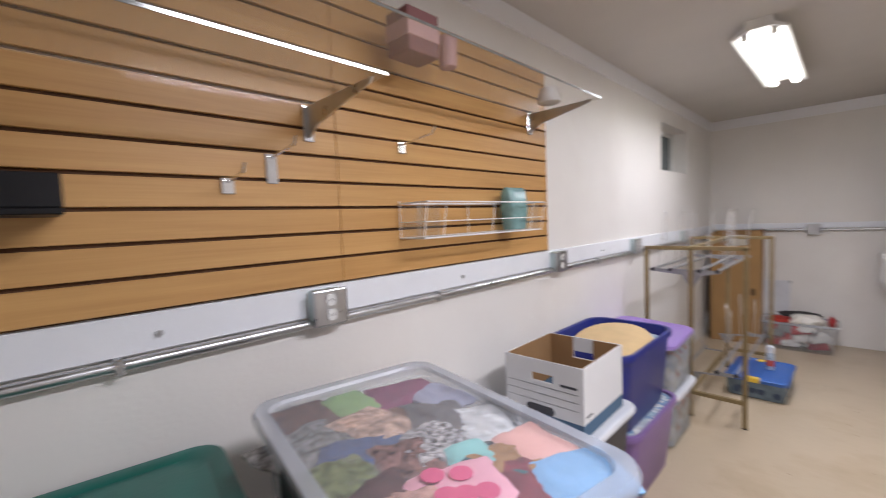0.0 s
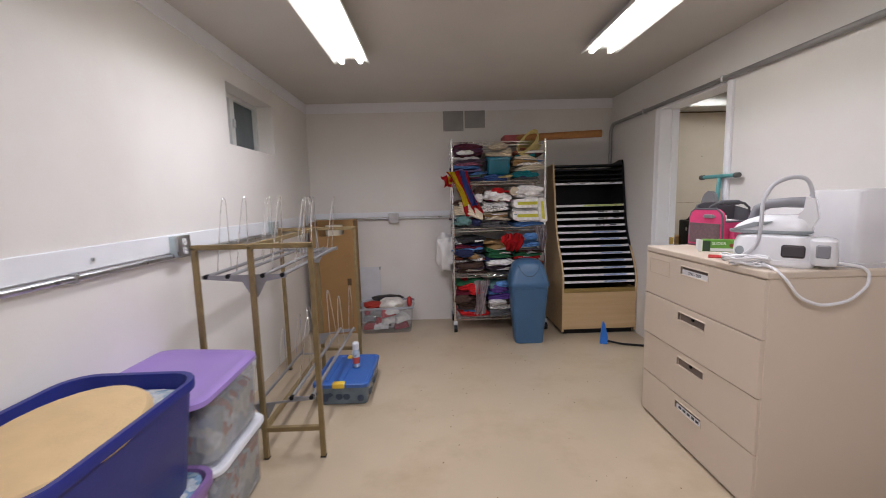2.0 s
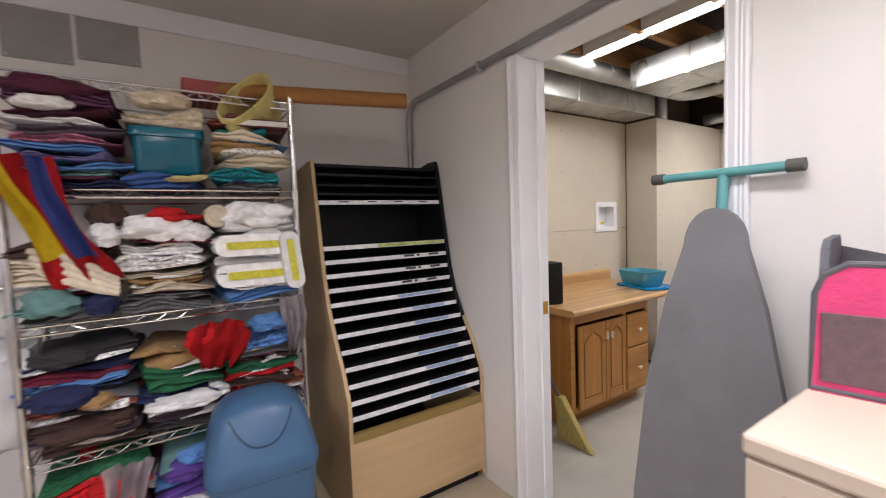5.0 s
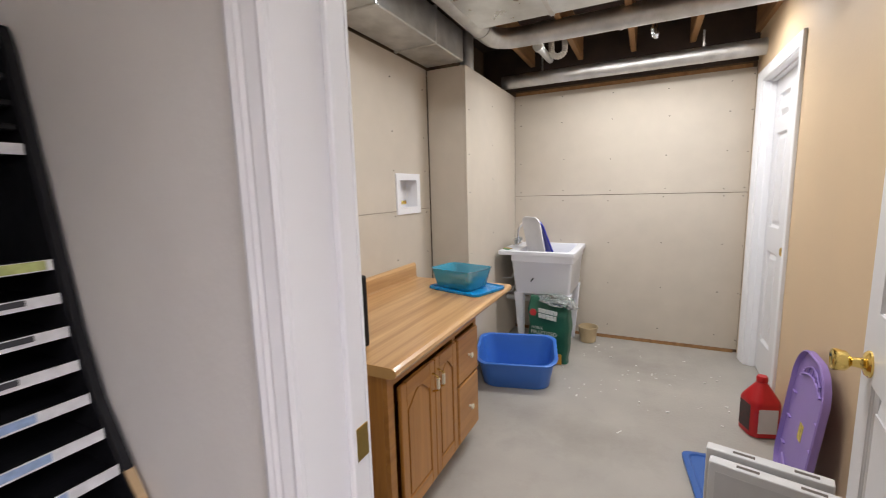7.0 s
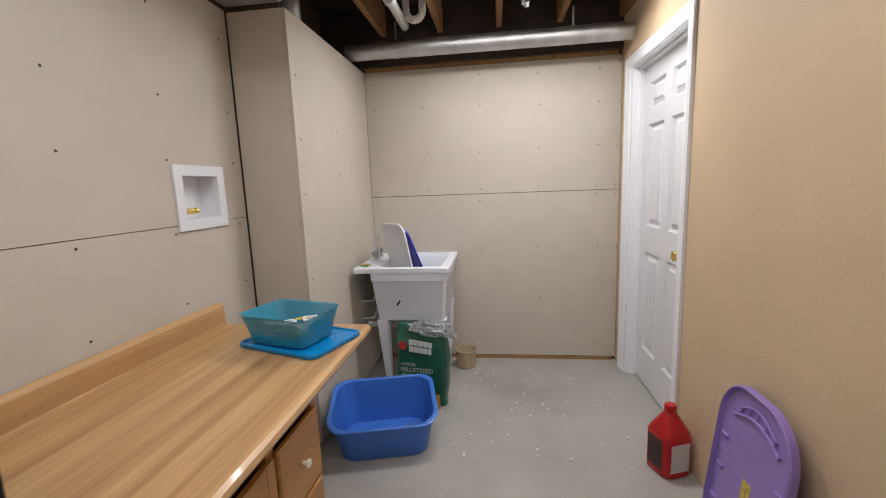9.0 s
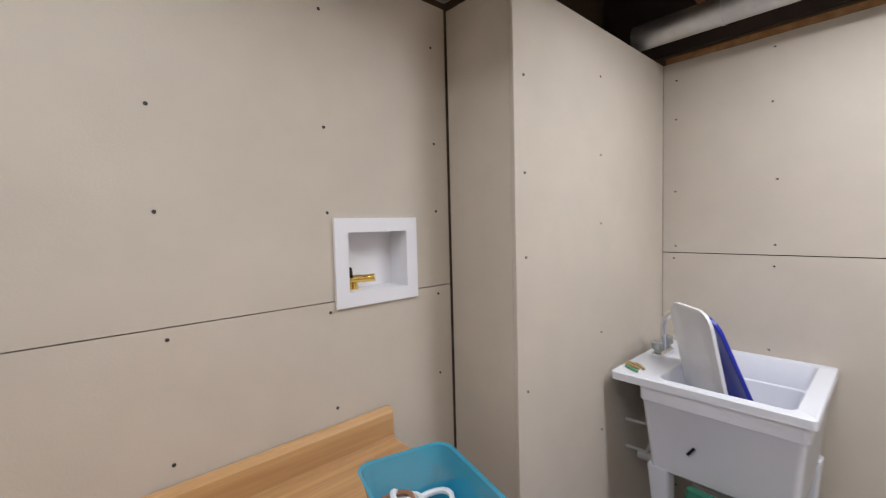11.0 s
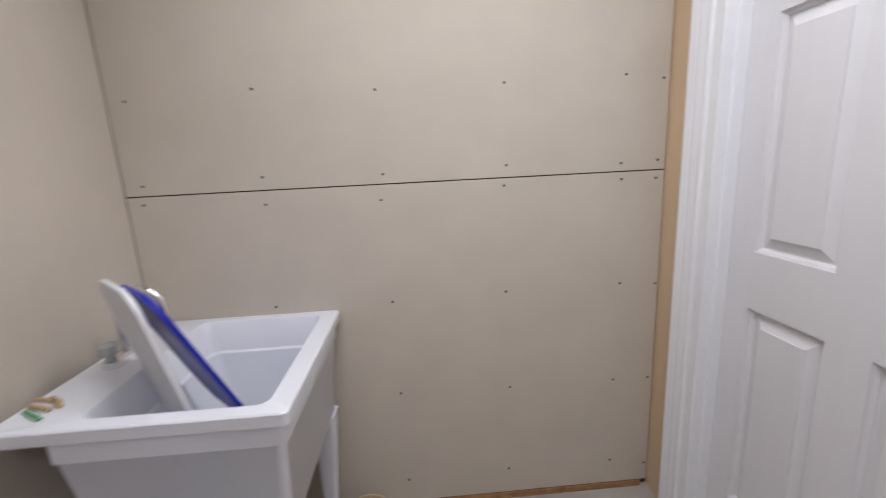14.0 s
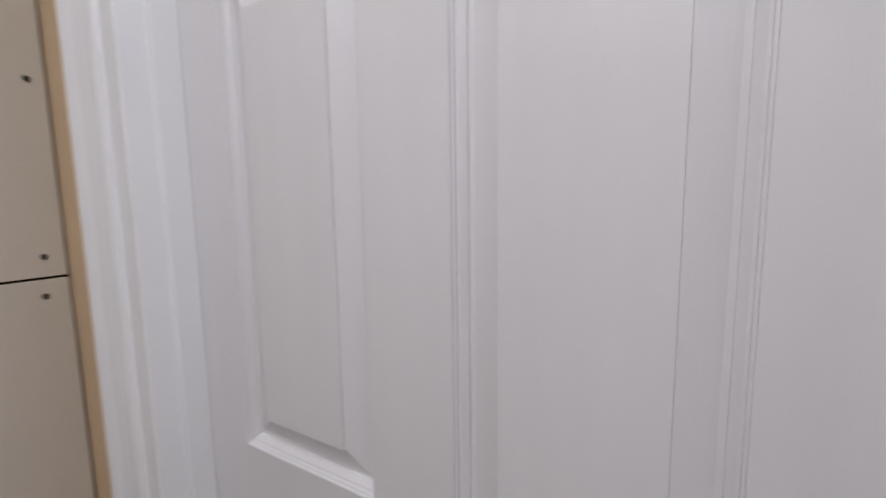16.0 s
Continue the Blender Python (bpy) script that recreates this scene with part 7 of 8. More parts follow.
def cabinet_clutter():
    p = empty("pliers", (1.68, 3.40, CZ), "pliers with red handles lying on the cabinet", "pliers", rz=-35)
    red = material("red_grip", (0.50, 0.03, 0.03), 0.4)
    for s in (-1, 1):
        bm = bm_new()
        add_tube(bm, [(0.0, s * 0.004, 0.006), (-0.04, s * 0.016, 0.006), (-0.10, s * 0.024, 0.006)], 0.005, 8)
        part("grip", bm, red, p, "red grip", smooth=True)
    bm = bm_new()
    add_loft(bm, [(0.035, 0.022, 0.008, 0.001, 0.01, 0), (0.035, 0.022, 0.008, 0.011, 0.01, 0)])
    add_tube(bm, [(0.02, 0, 0.006), (0.06, 0.0, 0.006)], [0.008, 0.003], 8)
    part("jaws", bm, GREYMETAL, p)
    clear = material("milky_clear_bin", (0.86, 0.85, 0.86), 0.22, vary=0.03, bump=0.04, bump_scale=20, alpha=0.42)
    for x, y, w, d, h, lab in ((2.06, 3.46, 0.26, 0.30, 0.23, "clear empty plastic bin upside down on the cabinet"), (2.055, 3.215, 0.26, 0.29, 0.31, "tall milky plastic bin upside down on the cabinet")):
        b = empty("clear_box", (x, y, CZ), lab, "plastic box", "clear boxes on the cabinet")
        bm = bm_new()
        add_loft(bm, [(w, d, 0.03, 0.0), (w, d, 0.03, 0.018), (w - 0.02, d - 0.02, 0.03, 0.02), (w - 0.045, d - 0.045, 0.03, h - 0.01), (w - 0.06, d - 0.06, 0.03, h), (w - 0.064, d - 0.064, 0.028, h - 0.004), (w - 0.05, d - 0.05, 0.028, h - 0.012), (w - 0.025, d - 0.025, 0.028, 0.02), (w - 0.006, d - 0.006, 0.028, 0.0)], cap0=False, n=5)
        part("body", bm, clear, b, smooth=True)
    t = empty("storage_tub", (1.92, 3.40, CZ), "white tub with a grey lid on the cabinet", "tub")
    bm = bm_new()
    add_lathe(bm, [(0.055, 0), (0.06, 0.004), (0.066, 0.12), (0.066, 0.125)], (0, 0, 0), 24)
    part("body", bm, WHITEPL, t, smooth=True)
    bm = bm_new()
    add_lathe(bm, [(0.07, 0.12), (0.072, 0.124), (0.072, 0.14), (0.06, 0.146), (0.01, 0.146)], (0, 0, 0), 24)
    part("lid", bm, material("appliance_grey", (0.22, 0.22, 0.24), 0.4), t, "grey lid", smooth=True)
    b = empty("spray_bottle", (2.165, 3.10, CZ), "pink and white printed bottle with a white cap", "bottle")
    bm = bm_new()
    add_lathe(bm, [(0.03, 0), (0.033, 0.006), (0.033, 0.15), (0.024, 0.175), (0.016, 0.185)], (0, 0, 0), 18)
    part("body", bm, material("pink_print", (0.62, 0.36, 0.34), 0.4, vary=0.6, scale=45), b, smooth=True)
    bm = bm_new()
    add_lathe(bm, [(0.018, 0.183), (0.026, 0.186), (0.026, 0.225), (0.016, 0.235)], (0, 0, 0), 18)
    part("cap", bm, WHITEPL, b, "white cap", smooth=True)


cabinet_clutter()


def ironing_board():
    b = empty("ironing_board", (2.06, 4.24, 0), "grey covered ironing board with teal legs leaning on a wall", "ironing board")
    lean = pose(0, 0, 0, 0, 4.5, 0)
    bm = bm_new()
    out = []
    for k in range(0, 11):
        a = math.pi * k / 10
        out.append((0.075 * math.cos(a), 1.255 + 0.10 * math.sin(a)))
    outline = [(0.19, 0.06), (0.205, 0.12), (0.20, 0.50), (0.17, 0.85), (0.12, 1.10)] + out + [(-0.12, 1.10), (-0.17, 0.85), (-0.20, 0.50), (-0.205, 0.12), (-0.19, 0.06)]
    add_prism(bm, outline, -0.012, 0.012, "x", pose(-0.02, 0, 0, 0, 3.5, 0))
    bmesh.ops.bevel(bm, geom=[e for e in bm.edges if e.calc_face_angle(0) > 1.0], offset=0.008, segments=3, affect="EDGES")
    part("board", bm, material("grey_cotton_cover", (0.20, 0.20, 0.21), 0.85, vary=0.08, scale=10, bump=0.15), b, "padded grey cover", smooth=True)
    teal = material("teal_enamel", (0.12, 0.36, 0.36), 0.4, vary=0.05)
    bm = bm_new()
    add_tube(bm, [(0.02, 0.02, 0.05), (0.125, 0.01, 1.44)], 0.014, 10)
    part("leg", bm, teal, b, smooth=True)
    bm = bm_new()
    add_tube(bm, [(0.125, -0.15, 1.447), (0.125, 0.19, 1.447)], 0.013, 10)
    foot = part("foot_bar", bm, teal, b, smooth=True)
    for y in ((-0.165, -0.13), (0.17, 0.205)):
        bm = bm_new()
        add_tube(bm, [(0.125, y[0], 1.447), (0.125, y[1], 1.447)], 0.0165, 10)
        part("rubber_foot", bm, material("grey_rubber", (0.10, 0.10, 0.09), 0.7), foot, smooth=True)


ironing_board()


# ---- laundry: things ----
OAK = wood("honey_oak", (0.47, 0.215, 0.045), (0.31, 0.125, 0.02), 0.38, "z", coat=0.25)
OAKX = wood("honey_oak_rail", (0.47, 0.215, 0.045), (0.31, 0.125, 0.02), 0.38, "x", coat=0.25)
LAMINATE = wood("butcher_block_laminate", (0.60, 0.37, 0.17), (0.33, 0.165, 0.06), 0.3, "x", 0.7, 0.2)
VX0, VX1, VY0, VT = 2.955, 3.80, 5.425, 0.738


def vanity():
    v = empty("base_cabinet", (0, 0, 0), "honey oak base cabinet with two arched doors and a drawer bank", "cabinet")
    bm = bm_new()
    add_box(bm, (VX0, VY0 + 0.02, 0.09), (VX0 + 0.016, 6.045, VT))
    add_box(bm, (VX1 - 0.016, VY0 + 0.02, 0.09), (VX1, 6.045, VT))
    add_box(bm, (VX0 + 0.016, 6.03, 0.09), (VX1 - 0.016, 6.045, VT))
    add_box(bm, (VX0 + 0.016, VY0 + 0.02, 0.09), (VX1 - 0.016, 6.03, 0.105))
    part("carcass", bm, OAK, v)
    bm = bm_new()
    for lo, hi in (((VX0, VY0, 0.09), (VX0 + 0.04, VY0 + 0.02, VT)), ((VX1 - 0.035, VY0, 0.09), (VX1, VY0 + 0.02, VT)), ((3.497, VY0, 0.13), (3.533, VY0 + 0.02, VT - 0.07)), ((VX0 + 0.04, VY0, 0.09), (VX1 - 0.035, VY0 + 0.02, 0.13)), ((VX0 + 0.04, VY0, VT - 0.07), (VX1 - 0.035, VY0 + 0.02, VT)), ((3.533, VY0, 0.40), (VX1 - 0.035, VY0 + 0.02, 0.43))):
        add_box(bm, lo, hi, 0.001)
    part("face_frame", bm, OAKX, v)
    box_part("toe_kick", (VX0 + 0.02, VY0 + 0.075, 0), (VX1 - 0.02, VY0 + 0.09, 0.09), OAKX, v, 0)
    box_part("toe_kick", (VX0, VY0 + 0.09, 0), (VX0 + 0.016, 6.04, 0.09), OAK, v, 0)
    box_part("toe_kick", (VX1 - 0.016, VY0 + 0.09, 0), (VX1, 6.04, 0.09), OAK, v, 0)
    # doors with an arched raised panel
    for x0, x1, hx in ((3.015, 3.283, 1), (3.288, 3.508, -1)):
        z0, z1 = 0.115, VT - 0.085
        w = x1 - x0
        bm = bm_new()
        add_box(bm, (x0, VY0 - 0.018, z0), (x0 + 0.042, VY0 - 0.001, z1), 0.003)
        add_box(bm, (x1 - 0.042, VY0 - 0.018, z0), (x1, VY0 - 0.001, z1), 0.003)
        door = part("door", bm, OAK, v)
        bm = bm_new()
        add_box(bm, (x0 + 0.042, VY0 - 0.018, z0), (x1 - 0.042, VY0 - 0.001, z0 + 0.06), 0.003)
        part("lower_rail", bm, OAKX, door)
        bm = bm_new()
        arch = [(x0 + 0.042, z1), (x1 - 0.042, z1)]
        cx, half = (x0 + x1) / 2, w / 2 - 0.042
        for k in range(13):
            u = 1 - 2 * k / 12
            arch.append((cx + u * half, z1 - 0.105 + 0.055 * max(0.0, math.cos(u * math.pi / 2)) ** 1.5))
        add_prism(bm, arch, VY0 - 0.018, VY0 - 0.001, "y")
        part("arched_rail", bm, OAKX, door)
        bm = bm_new()
        pan = []
        for k in range(13):
            u = 1 - 2 * k / 12
            pan.append((cx + u * (half - 0.012), z1 - 0.116 + 0.055 * max(0.0, math.cos(u * math.pi / 2)) ** 1.5))
        pan += [(cx - half + 0.012, z0 + 0.071), (cx + half - 0.012, z0 + 0.071)]
        add_prism(bm, pan, VY0 - 0.0165, VY0 - 0.010, "y")
        big = [(cx + (p - cx) * (half + 0.004) / (half - 0.012), (q - (z0 + z1) / 2) * 1.04 + (z0 + z1) / 2) for p, q in pan]
        add_prism(bm, big, VY0 - 0.010, VY0 - 0.002, "y")
        part("raised_panel", bm, OAK, door)
        bm = bm_new()
        hxp = x1 - 0.022 if hx > 0 else x0 + 0.022
        add_tube(bm, [(hxp, VY0 - 0.018, z1 - 0.05), (hxp, VY0 - 0.045, z1 - 0.06), (hxp, VY0 - 0.045, z1 - 0.12), (hxp, VY0 - 0.018, z1 - 0.13)], 0.0045, 8)
        pull = part("pull_handle", bm, BRASS, door, "brass and white pull", smooth=True)
        bm = bm_new()
        add_tube(bm, [(hxp, VY0 - 0.046, z1 - 0.112), (hxp, VY0 - 0.046, z1 - 0.068)], 0.0075, 10)
        part("white_grip", bm, material("cream_ceramic", (0.72, 0.66, 0.52), 0.25), pull, smooth=True)
    for z0, z1 in ((0.115, 0.41), (0.42, VT - 0.085)):
        bm = bm_new()
        add_loft(bm, [(0.25, z1 - z0, 0.002, 0), (0.25, z1 - z0, 0.002, 0.012), (0.24, z1 - z0 - 0.012, 0.002, 0.018)], pose(3.65, VY0 - 0.001, (z0 + z1) / 2, 90, 0, 0), n=2)
        drawer = part("drawer_front", bm, OAKX, v)
        bm = bm_new()
        add_lathe(bm, [(0.007, 0), (0.006, 0.012), (0.013, 0.016), (0.014, 0.022), (0.006, 0.026)], (3.65, VY0 - 0.019, (z0 + z1) / 2), 14, pose(0, 0, 0, 90, 0, 0))
        part("knob", bm, material("cream_ceramic", (0.72, 0.66, 0.52), 0.25), drawer, "small cream knob", smooth=True)


vanity()


def countertop():
    c = empty("countertop", (0, 0, 0), "wood-look laminate countertop with backsplash and rounded front", "countertop")
    x0, x1 = 2.905, 4.215
    prof = [(6.045, 0.738), (5.372, 0.738), (5.356, 0.744), (5.350, 0.756), (5.353, 0.769), (5.364, 0.777), (5.376, 0.778), (6.005, 0.778), (6.014, 0.782), (6.018, 0.79), (6.02, 0.862), (6.026, 0.874), (6.036, 0.878), (6.045, 0.876)]
    bm = bm_new()
    add_prism(bm, prof, x0, x1, "x")
    part("slab", bm, LAMINATE, c)
    for a, b in ((x0 - 0.0016, x0), (x1, x1 + 0.0016)):
        bm = bm_new()
        add_prism(bm, [(y, z) for y, z in prof], a, b, "x")
        part("end_cap", bm, material("end_cap_laminate", (0.52, 0.31, 0.11), 0.4, vary=0.1), c)


countertop()


def black_case():
    b = empty("equipment_case", (2.946, 5.690, 0.778), "black vinyl equipment case with a top handle on the countertop", "case", rz=-12)
    vinyl = material("black_vinyl", (0.006, 0.006, 0.007), 0.5, vary=0.2, scale=30, bump=0.12, bump_scale=300)
    vinyl.node_tree.nodes["Principled BSDF"].inputs["Specular IOR Level"].default_value = 0.2
    bm = bm_new()
    add_box(bm, (-0.06, -0.11, 0), (0.13, 0.24, 0.275), 0.010, 3)
    part("body", bm, vinyl, b, smooth=True)
    bm = bm_new()
    add_tube(bm, [(0.0, 0.02, 0.275), (0.0, 0.025, 0.298), (0.0, 0.06, 0.305), (0.0, 0.11, 0.305), (0.0, 0.145, 0.298), (0.0, 0.15, 0.275)], 0.009, 8)
    part("carry_handle", bm, BLACK, b, smooth=True)
    for y in (0.018, 0.152):
        box_part("handle_lug", (-0.016, y - 0.014, 0.274), (0.016, y + 0.014, 0.288), BLACK, b, 0.003)
    bm = bm_new()
    add_lathe(bm, [(0.022, 0), (0.022, 0.0012), (0.004, 0.0014)], (-0.0602, 0.03, 0.19), 5, pose(0, 0, 0, 0, -90, 0))
    part("silver_emblem", bm, material("silver_sticker", (0.55, 0.55, 0.56), 0.4, 0.6, vary=0.2, scale=60), b, "worn silver emblem")


black_case()

AQUA = material("aqua_plastic", (0.03, 0.34, 0.50), 0.12, vary=0.03, bump=0.02, alpha=0.62)


def aqua_basket():
    l = empty("box_lid", (4.025, 5.57, 0.778), "flat bright blue plastic lid on the countertop", "box lid", rz=72)
    lid = material("azure_plastic", (0.0, 0.20, 0.50), 0.28, vary=0.05)
    bm = bm_new()
    add_loft(bm, [(0.37, 0.27, 0.03, 0.0), (0.38, 0.28, 0.035, 0.004), (0.38, 0.28, 0.035, 0.016), (0.36, 0.26, 0.03, 0.018), (0.35, 0.25, 0.03, 0.012), (0.1, 0.1, 0.03, 0.0125)], n=6)
    for x in (0.06, 0.10, 0.14):
        add_box(bm, (x - 0.004, -0.10, 0.012), (x + 0.004, -0.02, 0.017), 0.001)
    part("lid", bm, lid, l, smooth=True)
    b = empty("plastic_basket", (4.01, 5.595, 0.7955), "clear aqua plastic basin holding paper scraps", "basket", rz=75)
    w, d, h = 0.315, 0.235, 0.112
    bm = bm_new()
    add_loft(bm, [(w - 0.07, d - 0.06, 0.03, 0), (w - 0.06, d - 0.05, 0.035, 0.006), (w - 0.012, d - 0.012, 0.035, h - 0.004), (w, d, 0.04, h), (w - 0.016, d - 0.016, 0.034, h - 0.003), (w - 0.064, d - 0.054, 0.034, 0.009)], n=6)
    part("basin", bm, AQUA, b, smooth=True)
    rnd = random.Random(6)
    shades = ((0.80, 0.80, 0.80), (0.78, 0.78, 0.80), (0.80, 0.80, 0.79), (0.66, 0.50, 0.06), (0.76, 0.76, 0.78), (0.26, 0.13, 0.07), (0.80, 0.79, 0.78))
    for k in range(26):
        bm = bm_new()
        r = rnd.uniform(0.022, 0.042)
        tilt = pose(rnd.uniform(-0.075, 0.08), rnd.uniform(-0.05, 0.055), 0.013 + 0.0022 * k, rnd.uniform(-28, 28), rnd.uniform(-28, 28), rnd.uniform(0, 180))
        if k % 3 == 1:
            add_tube(bm, [tilt @ Vector((r * math.cos(a), 0.6 * r * math.sin(a), 0.004 * math.sin(2 * a))) for a in [q * math.pi / 8 for q in range(16)]], 0.007, 6)
        else:
            add_loft(bm, [(2 * r, 1.3 * r, 0.4 * r, 0.0), (2.02 * r, 1.32 * r, 0.4 * r, 0.003), (1.9 * r, 1.2 * r, 0.4 * r, 0.0045)], tilt, n=4)
        part("paper_label", bm, material("scrap_%d" % (k % 7), shades[k % 7], 0.6), b, smooth=True)


aqua_basket()


def washer_box():
    b = empty("washer_outlet_box", (4.20, 6.05, 1.34), "recessed white plastic washer outlet box with brass valves", "outlet box")
    wp = material("outlet_white", (0.78, 0.78, 0.81), 0.35, vary=0.01)
    w, h = 0.297, 0.262
    iw, ih = w - 0.085, h - 0.085
    bm = bm_new()
    rings = []
    for ww, hh in ((w, h), (iw, ih)):
        for y in (-0.010, 0.0):
            rings.append([bm.verts.new((sx * ww / 2, y, sz * hh / 2)) for sx, sz in ((-1, -1), (1, -1), (1, 1), (-1, 1))])
    for p, q in ((0, 2), (2, 3), (3, 1), (1, 0)):
        for k in range(4):
            bm.faces.new((rings[p][k], rings[p][(k + 1) % 4], rings[q][(k + 1) % 4], rings[q][k]))
    bmesh.ops.recalc_face_normals(bm, faces=bm.faces)
    part("flange", bm, wp, b)
    bm = bm_new()
    y1 = 0.085
    for lo, hi in (((-iw / 2 - 0.004, 0.0, -ih / 2), (-iw / 2, y1, ih / 2)), ((iw / 2, 0.0, -ih / 2), (iw / 2 + 0.004, y1, ih / 2)), ((-iw / 2 - 0.004, 0.0, ih / 2), (iw / 2 + 0.004, y1, ih / 2 + 0.004)), ((-iw / 2 - 0.004, 0.0, -ih / 2 - 0.004), (iw / 2 + 0.004, y1, -ih / 2)), ((-iw / 2, y1 - 0.004, -ih / 2), (iw / 2, y1, ih / 2))):
        add_box(bm, lo, hi)
    part("recess", bm, wp, b)
    bm = bm_new()
    add_tube(bm, [(-0.075, 0.05, -ih / 2), (-0.075, 0.05, -ih / 2 + 0.028), (-0.06, 0.04, -ih / 2 + 0.034), (-0.02, 0.03, -ih / 2 + 0.034)], [0.011, 0.011, 0.012, 0.010], 12)
    add_tube(bm, [(-0.055, 0.05, -ih / 2), (-0.055, 0.05, -ih / 2 + 0.026), (-0.03, 0.045, -ih / 2 + 0.03), (0.0, 0.02, -ih / 2 + 0.034)], [0.011, 0.011, 0.012, 0.013], 12)
    part("valve", bm, BRASS, b, "brass valves", smooth=True)
    bm = bm_new()
    add_tube(bm, [(-0.07, 0.045, -ih / 2 + 0.04), (-0.085, 0.03, -ih / 2 + 0.065)], [0.006, 0.010], 8)
    part("lever", bm, BLACK, b, "black valve lever")


washer_box()


def laundry_tub():
    t = empty("laundry_tub", (5.37, 5.415, 0), "white plastic laundry tub on tapered legs with a chrome faucet", "laundry sink")
    wp = material("tub_white", (0.74, 0.75, 0.80), 0.3, vary=0.02, scale=4, bump=0.03)
    w, d = 0.62, 0.615          # along x, along y
    ym = -0.055                 # the basin sits away from the faucet deck
    bm = bm_new()
    add_loft(bm, [(w, d, 0.015, 0.818), (w, d, 0.015, 0.846), (w - 0.008, d - 0.008, 0.014, 0.850), (w - 0.075, d - 0.215, 0.03, 0.850, 0, ym), (w - 0.085, d - 0.225, 0.03, 0.843, 0, ym), (w - 0.11, d - 0.26, 0.03, 0.75, 0, ym), (w - 0.13, d - 0.28, 0.03, 0.745, 0, ym), (w - 0.20, d - 0.34, 0.05, 0.52, 0, ym), (0.10, 0.08, 0.03, 0.505, 0, ym)], cap0=False, n=5)
    part("basin", bm, wp, t, smooth=True)
    bm = bm_new()
    add_loft(bm, [(w - 0.02, d - 0.12, 0.02, 0.818, 0, ym + 0.01), (w - 0.022, d - 0.122, 0.02, 0.765, 0, ym + 0.01), (w - 0.035, d - 0.135, 0.02, 0.758, 0, ym + 0.01), (w - 0.09, d - 0.175, 0.03, 0.50, 0, ym + 0.01), (w - 0.13, d - 0.20, 0.03, 0.485, 0, ym + 0.01)], cap0=False, cap1=False, n=5)
    part("apron", bm, wp, t, smooth=True)
    bm = bm_new()
    add_box(bm, (-0.22, -0.22, 0.470), (0.22, 0.13, 0.486), 0.005)
    part("basin_floor", bm, wp, t)
    for sx in (-1, 1):
        for sy in (-1, 1):
            bm = bm_new()
            cx, cy = sx * 0.235, ym + 0.01 + sy * 0.195
            add_loft(bm, [(0.035, 0.035, 0.008, 0.0, cx * 0.90, ym + (cy - ym) * 0.9), (0.078, 0.078, 0.012, 0.50, cx * 0.98, ym + 0.01 + (cy - ym - 0.01) * 0.98)], n=4)
            part("leg", bm, wp, t, smooth=True)
    yf = 0.235
    bm = bm_new()
    add_loft(bm, [(0.15, 0.05, 0.02, 0.85, 0.03, yf), (0.15, 0.05, 0.02, 0.868, 0.03, yf), (0.13, 0.035, 0.015, 0.875, 0.03, yf)], n=5)
    add_tube(bm, [(0.03, yf, 0.87), (0.03, yf, 0.975), (0.03, yf - 0.008, 1.010), (0.03, yf - 0.032, 1.038), (0.03, yf - 0.065, 1.048), (0.03, yf - 0.098, 1.038), (0.03, yf - 0.120, 1.010), (0.03, yf - 0.124, 0.975)], 0.0115, 12)
    faucet = part("faucet", bm, CHROME, t, "chrome gooseneck faucet", smooth=True)
    for x in (-0.03, 0.09):
        bm = bm_new()
        add_lathe(bm, [(0.012, 0.872), (0.012, 0.885), (0.022, 0.890), (0.024, 0.915), (0.014, 0.922)], (x, yf, 0), 10)
        part("tap_handle", bm, material("clear_acrylic_knob", (0.55, 0.58, 0.58), 0.12, transmission=0.5), faucet, "clear acrylic tap handle")
    bm = bm_new()
    add_tube(bm, [(0.0, ym, 0.49), (0.0, ym, 0.36), (0.0, ym + 0.06, 0.31), (0.0, ym + 0.12, 0.36), (0.0, ym + 0.20, 0.38), (0.0, 0.325, 0.38)], 0.022, 10)
    part("drain_trap", bm, material("white_pvc", (0.6, 0.6, 0.58), 0.4), t, "white drain trap", smooth=True)
    for z in (0.46, 0.58):
        bm = bm_new()
        add_tube(bm, [(-0.12, 0.33, z), (-0.13, 0.24, z + 0.01), (-0.10, 0.20, z + 0.12), (0.0, 0.23, 0.82)], 0.007, 8)
        part("supply_line", bm, material("braided_grey", (0.5, 0.5, 0.48), 0.4, 0.3), t, smooth=True)
    # odds and ends on the deck
    c = empty("wooden_clothespegs", (5.15, 5.665, 0.852), "few wooden clothespegs with a green clip on the sink deck", "clothespegs")
    for k, (x, y, a) in enumerate(((-0.03, 0.0, 60), (0.0, 0.01, 70), (0.02, -0.01, 50), (0.03, 0.015, 75))):
        bm = bm_new()
        add_box(bm, (-0.035, -0.005, 0), (0.035, 0.005, 0.008), 0.002, 1, pose(x, y, 0.0, 0, 0, a))
        part("peg", bm, material("peg_wood", (0.45, 0.30, 0.14), 0.7) if k else material("green_peg", (0.08, 0.30, 0.12), 0.5), c)


laundry_tub()


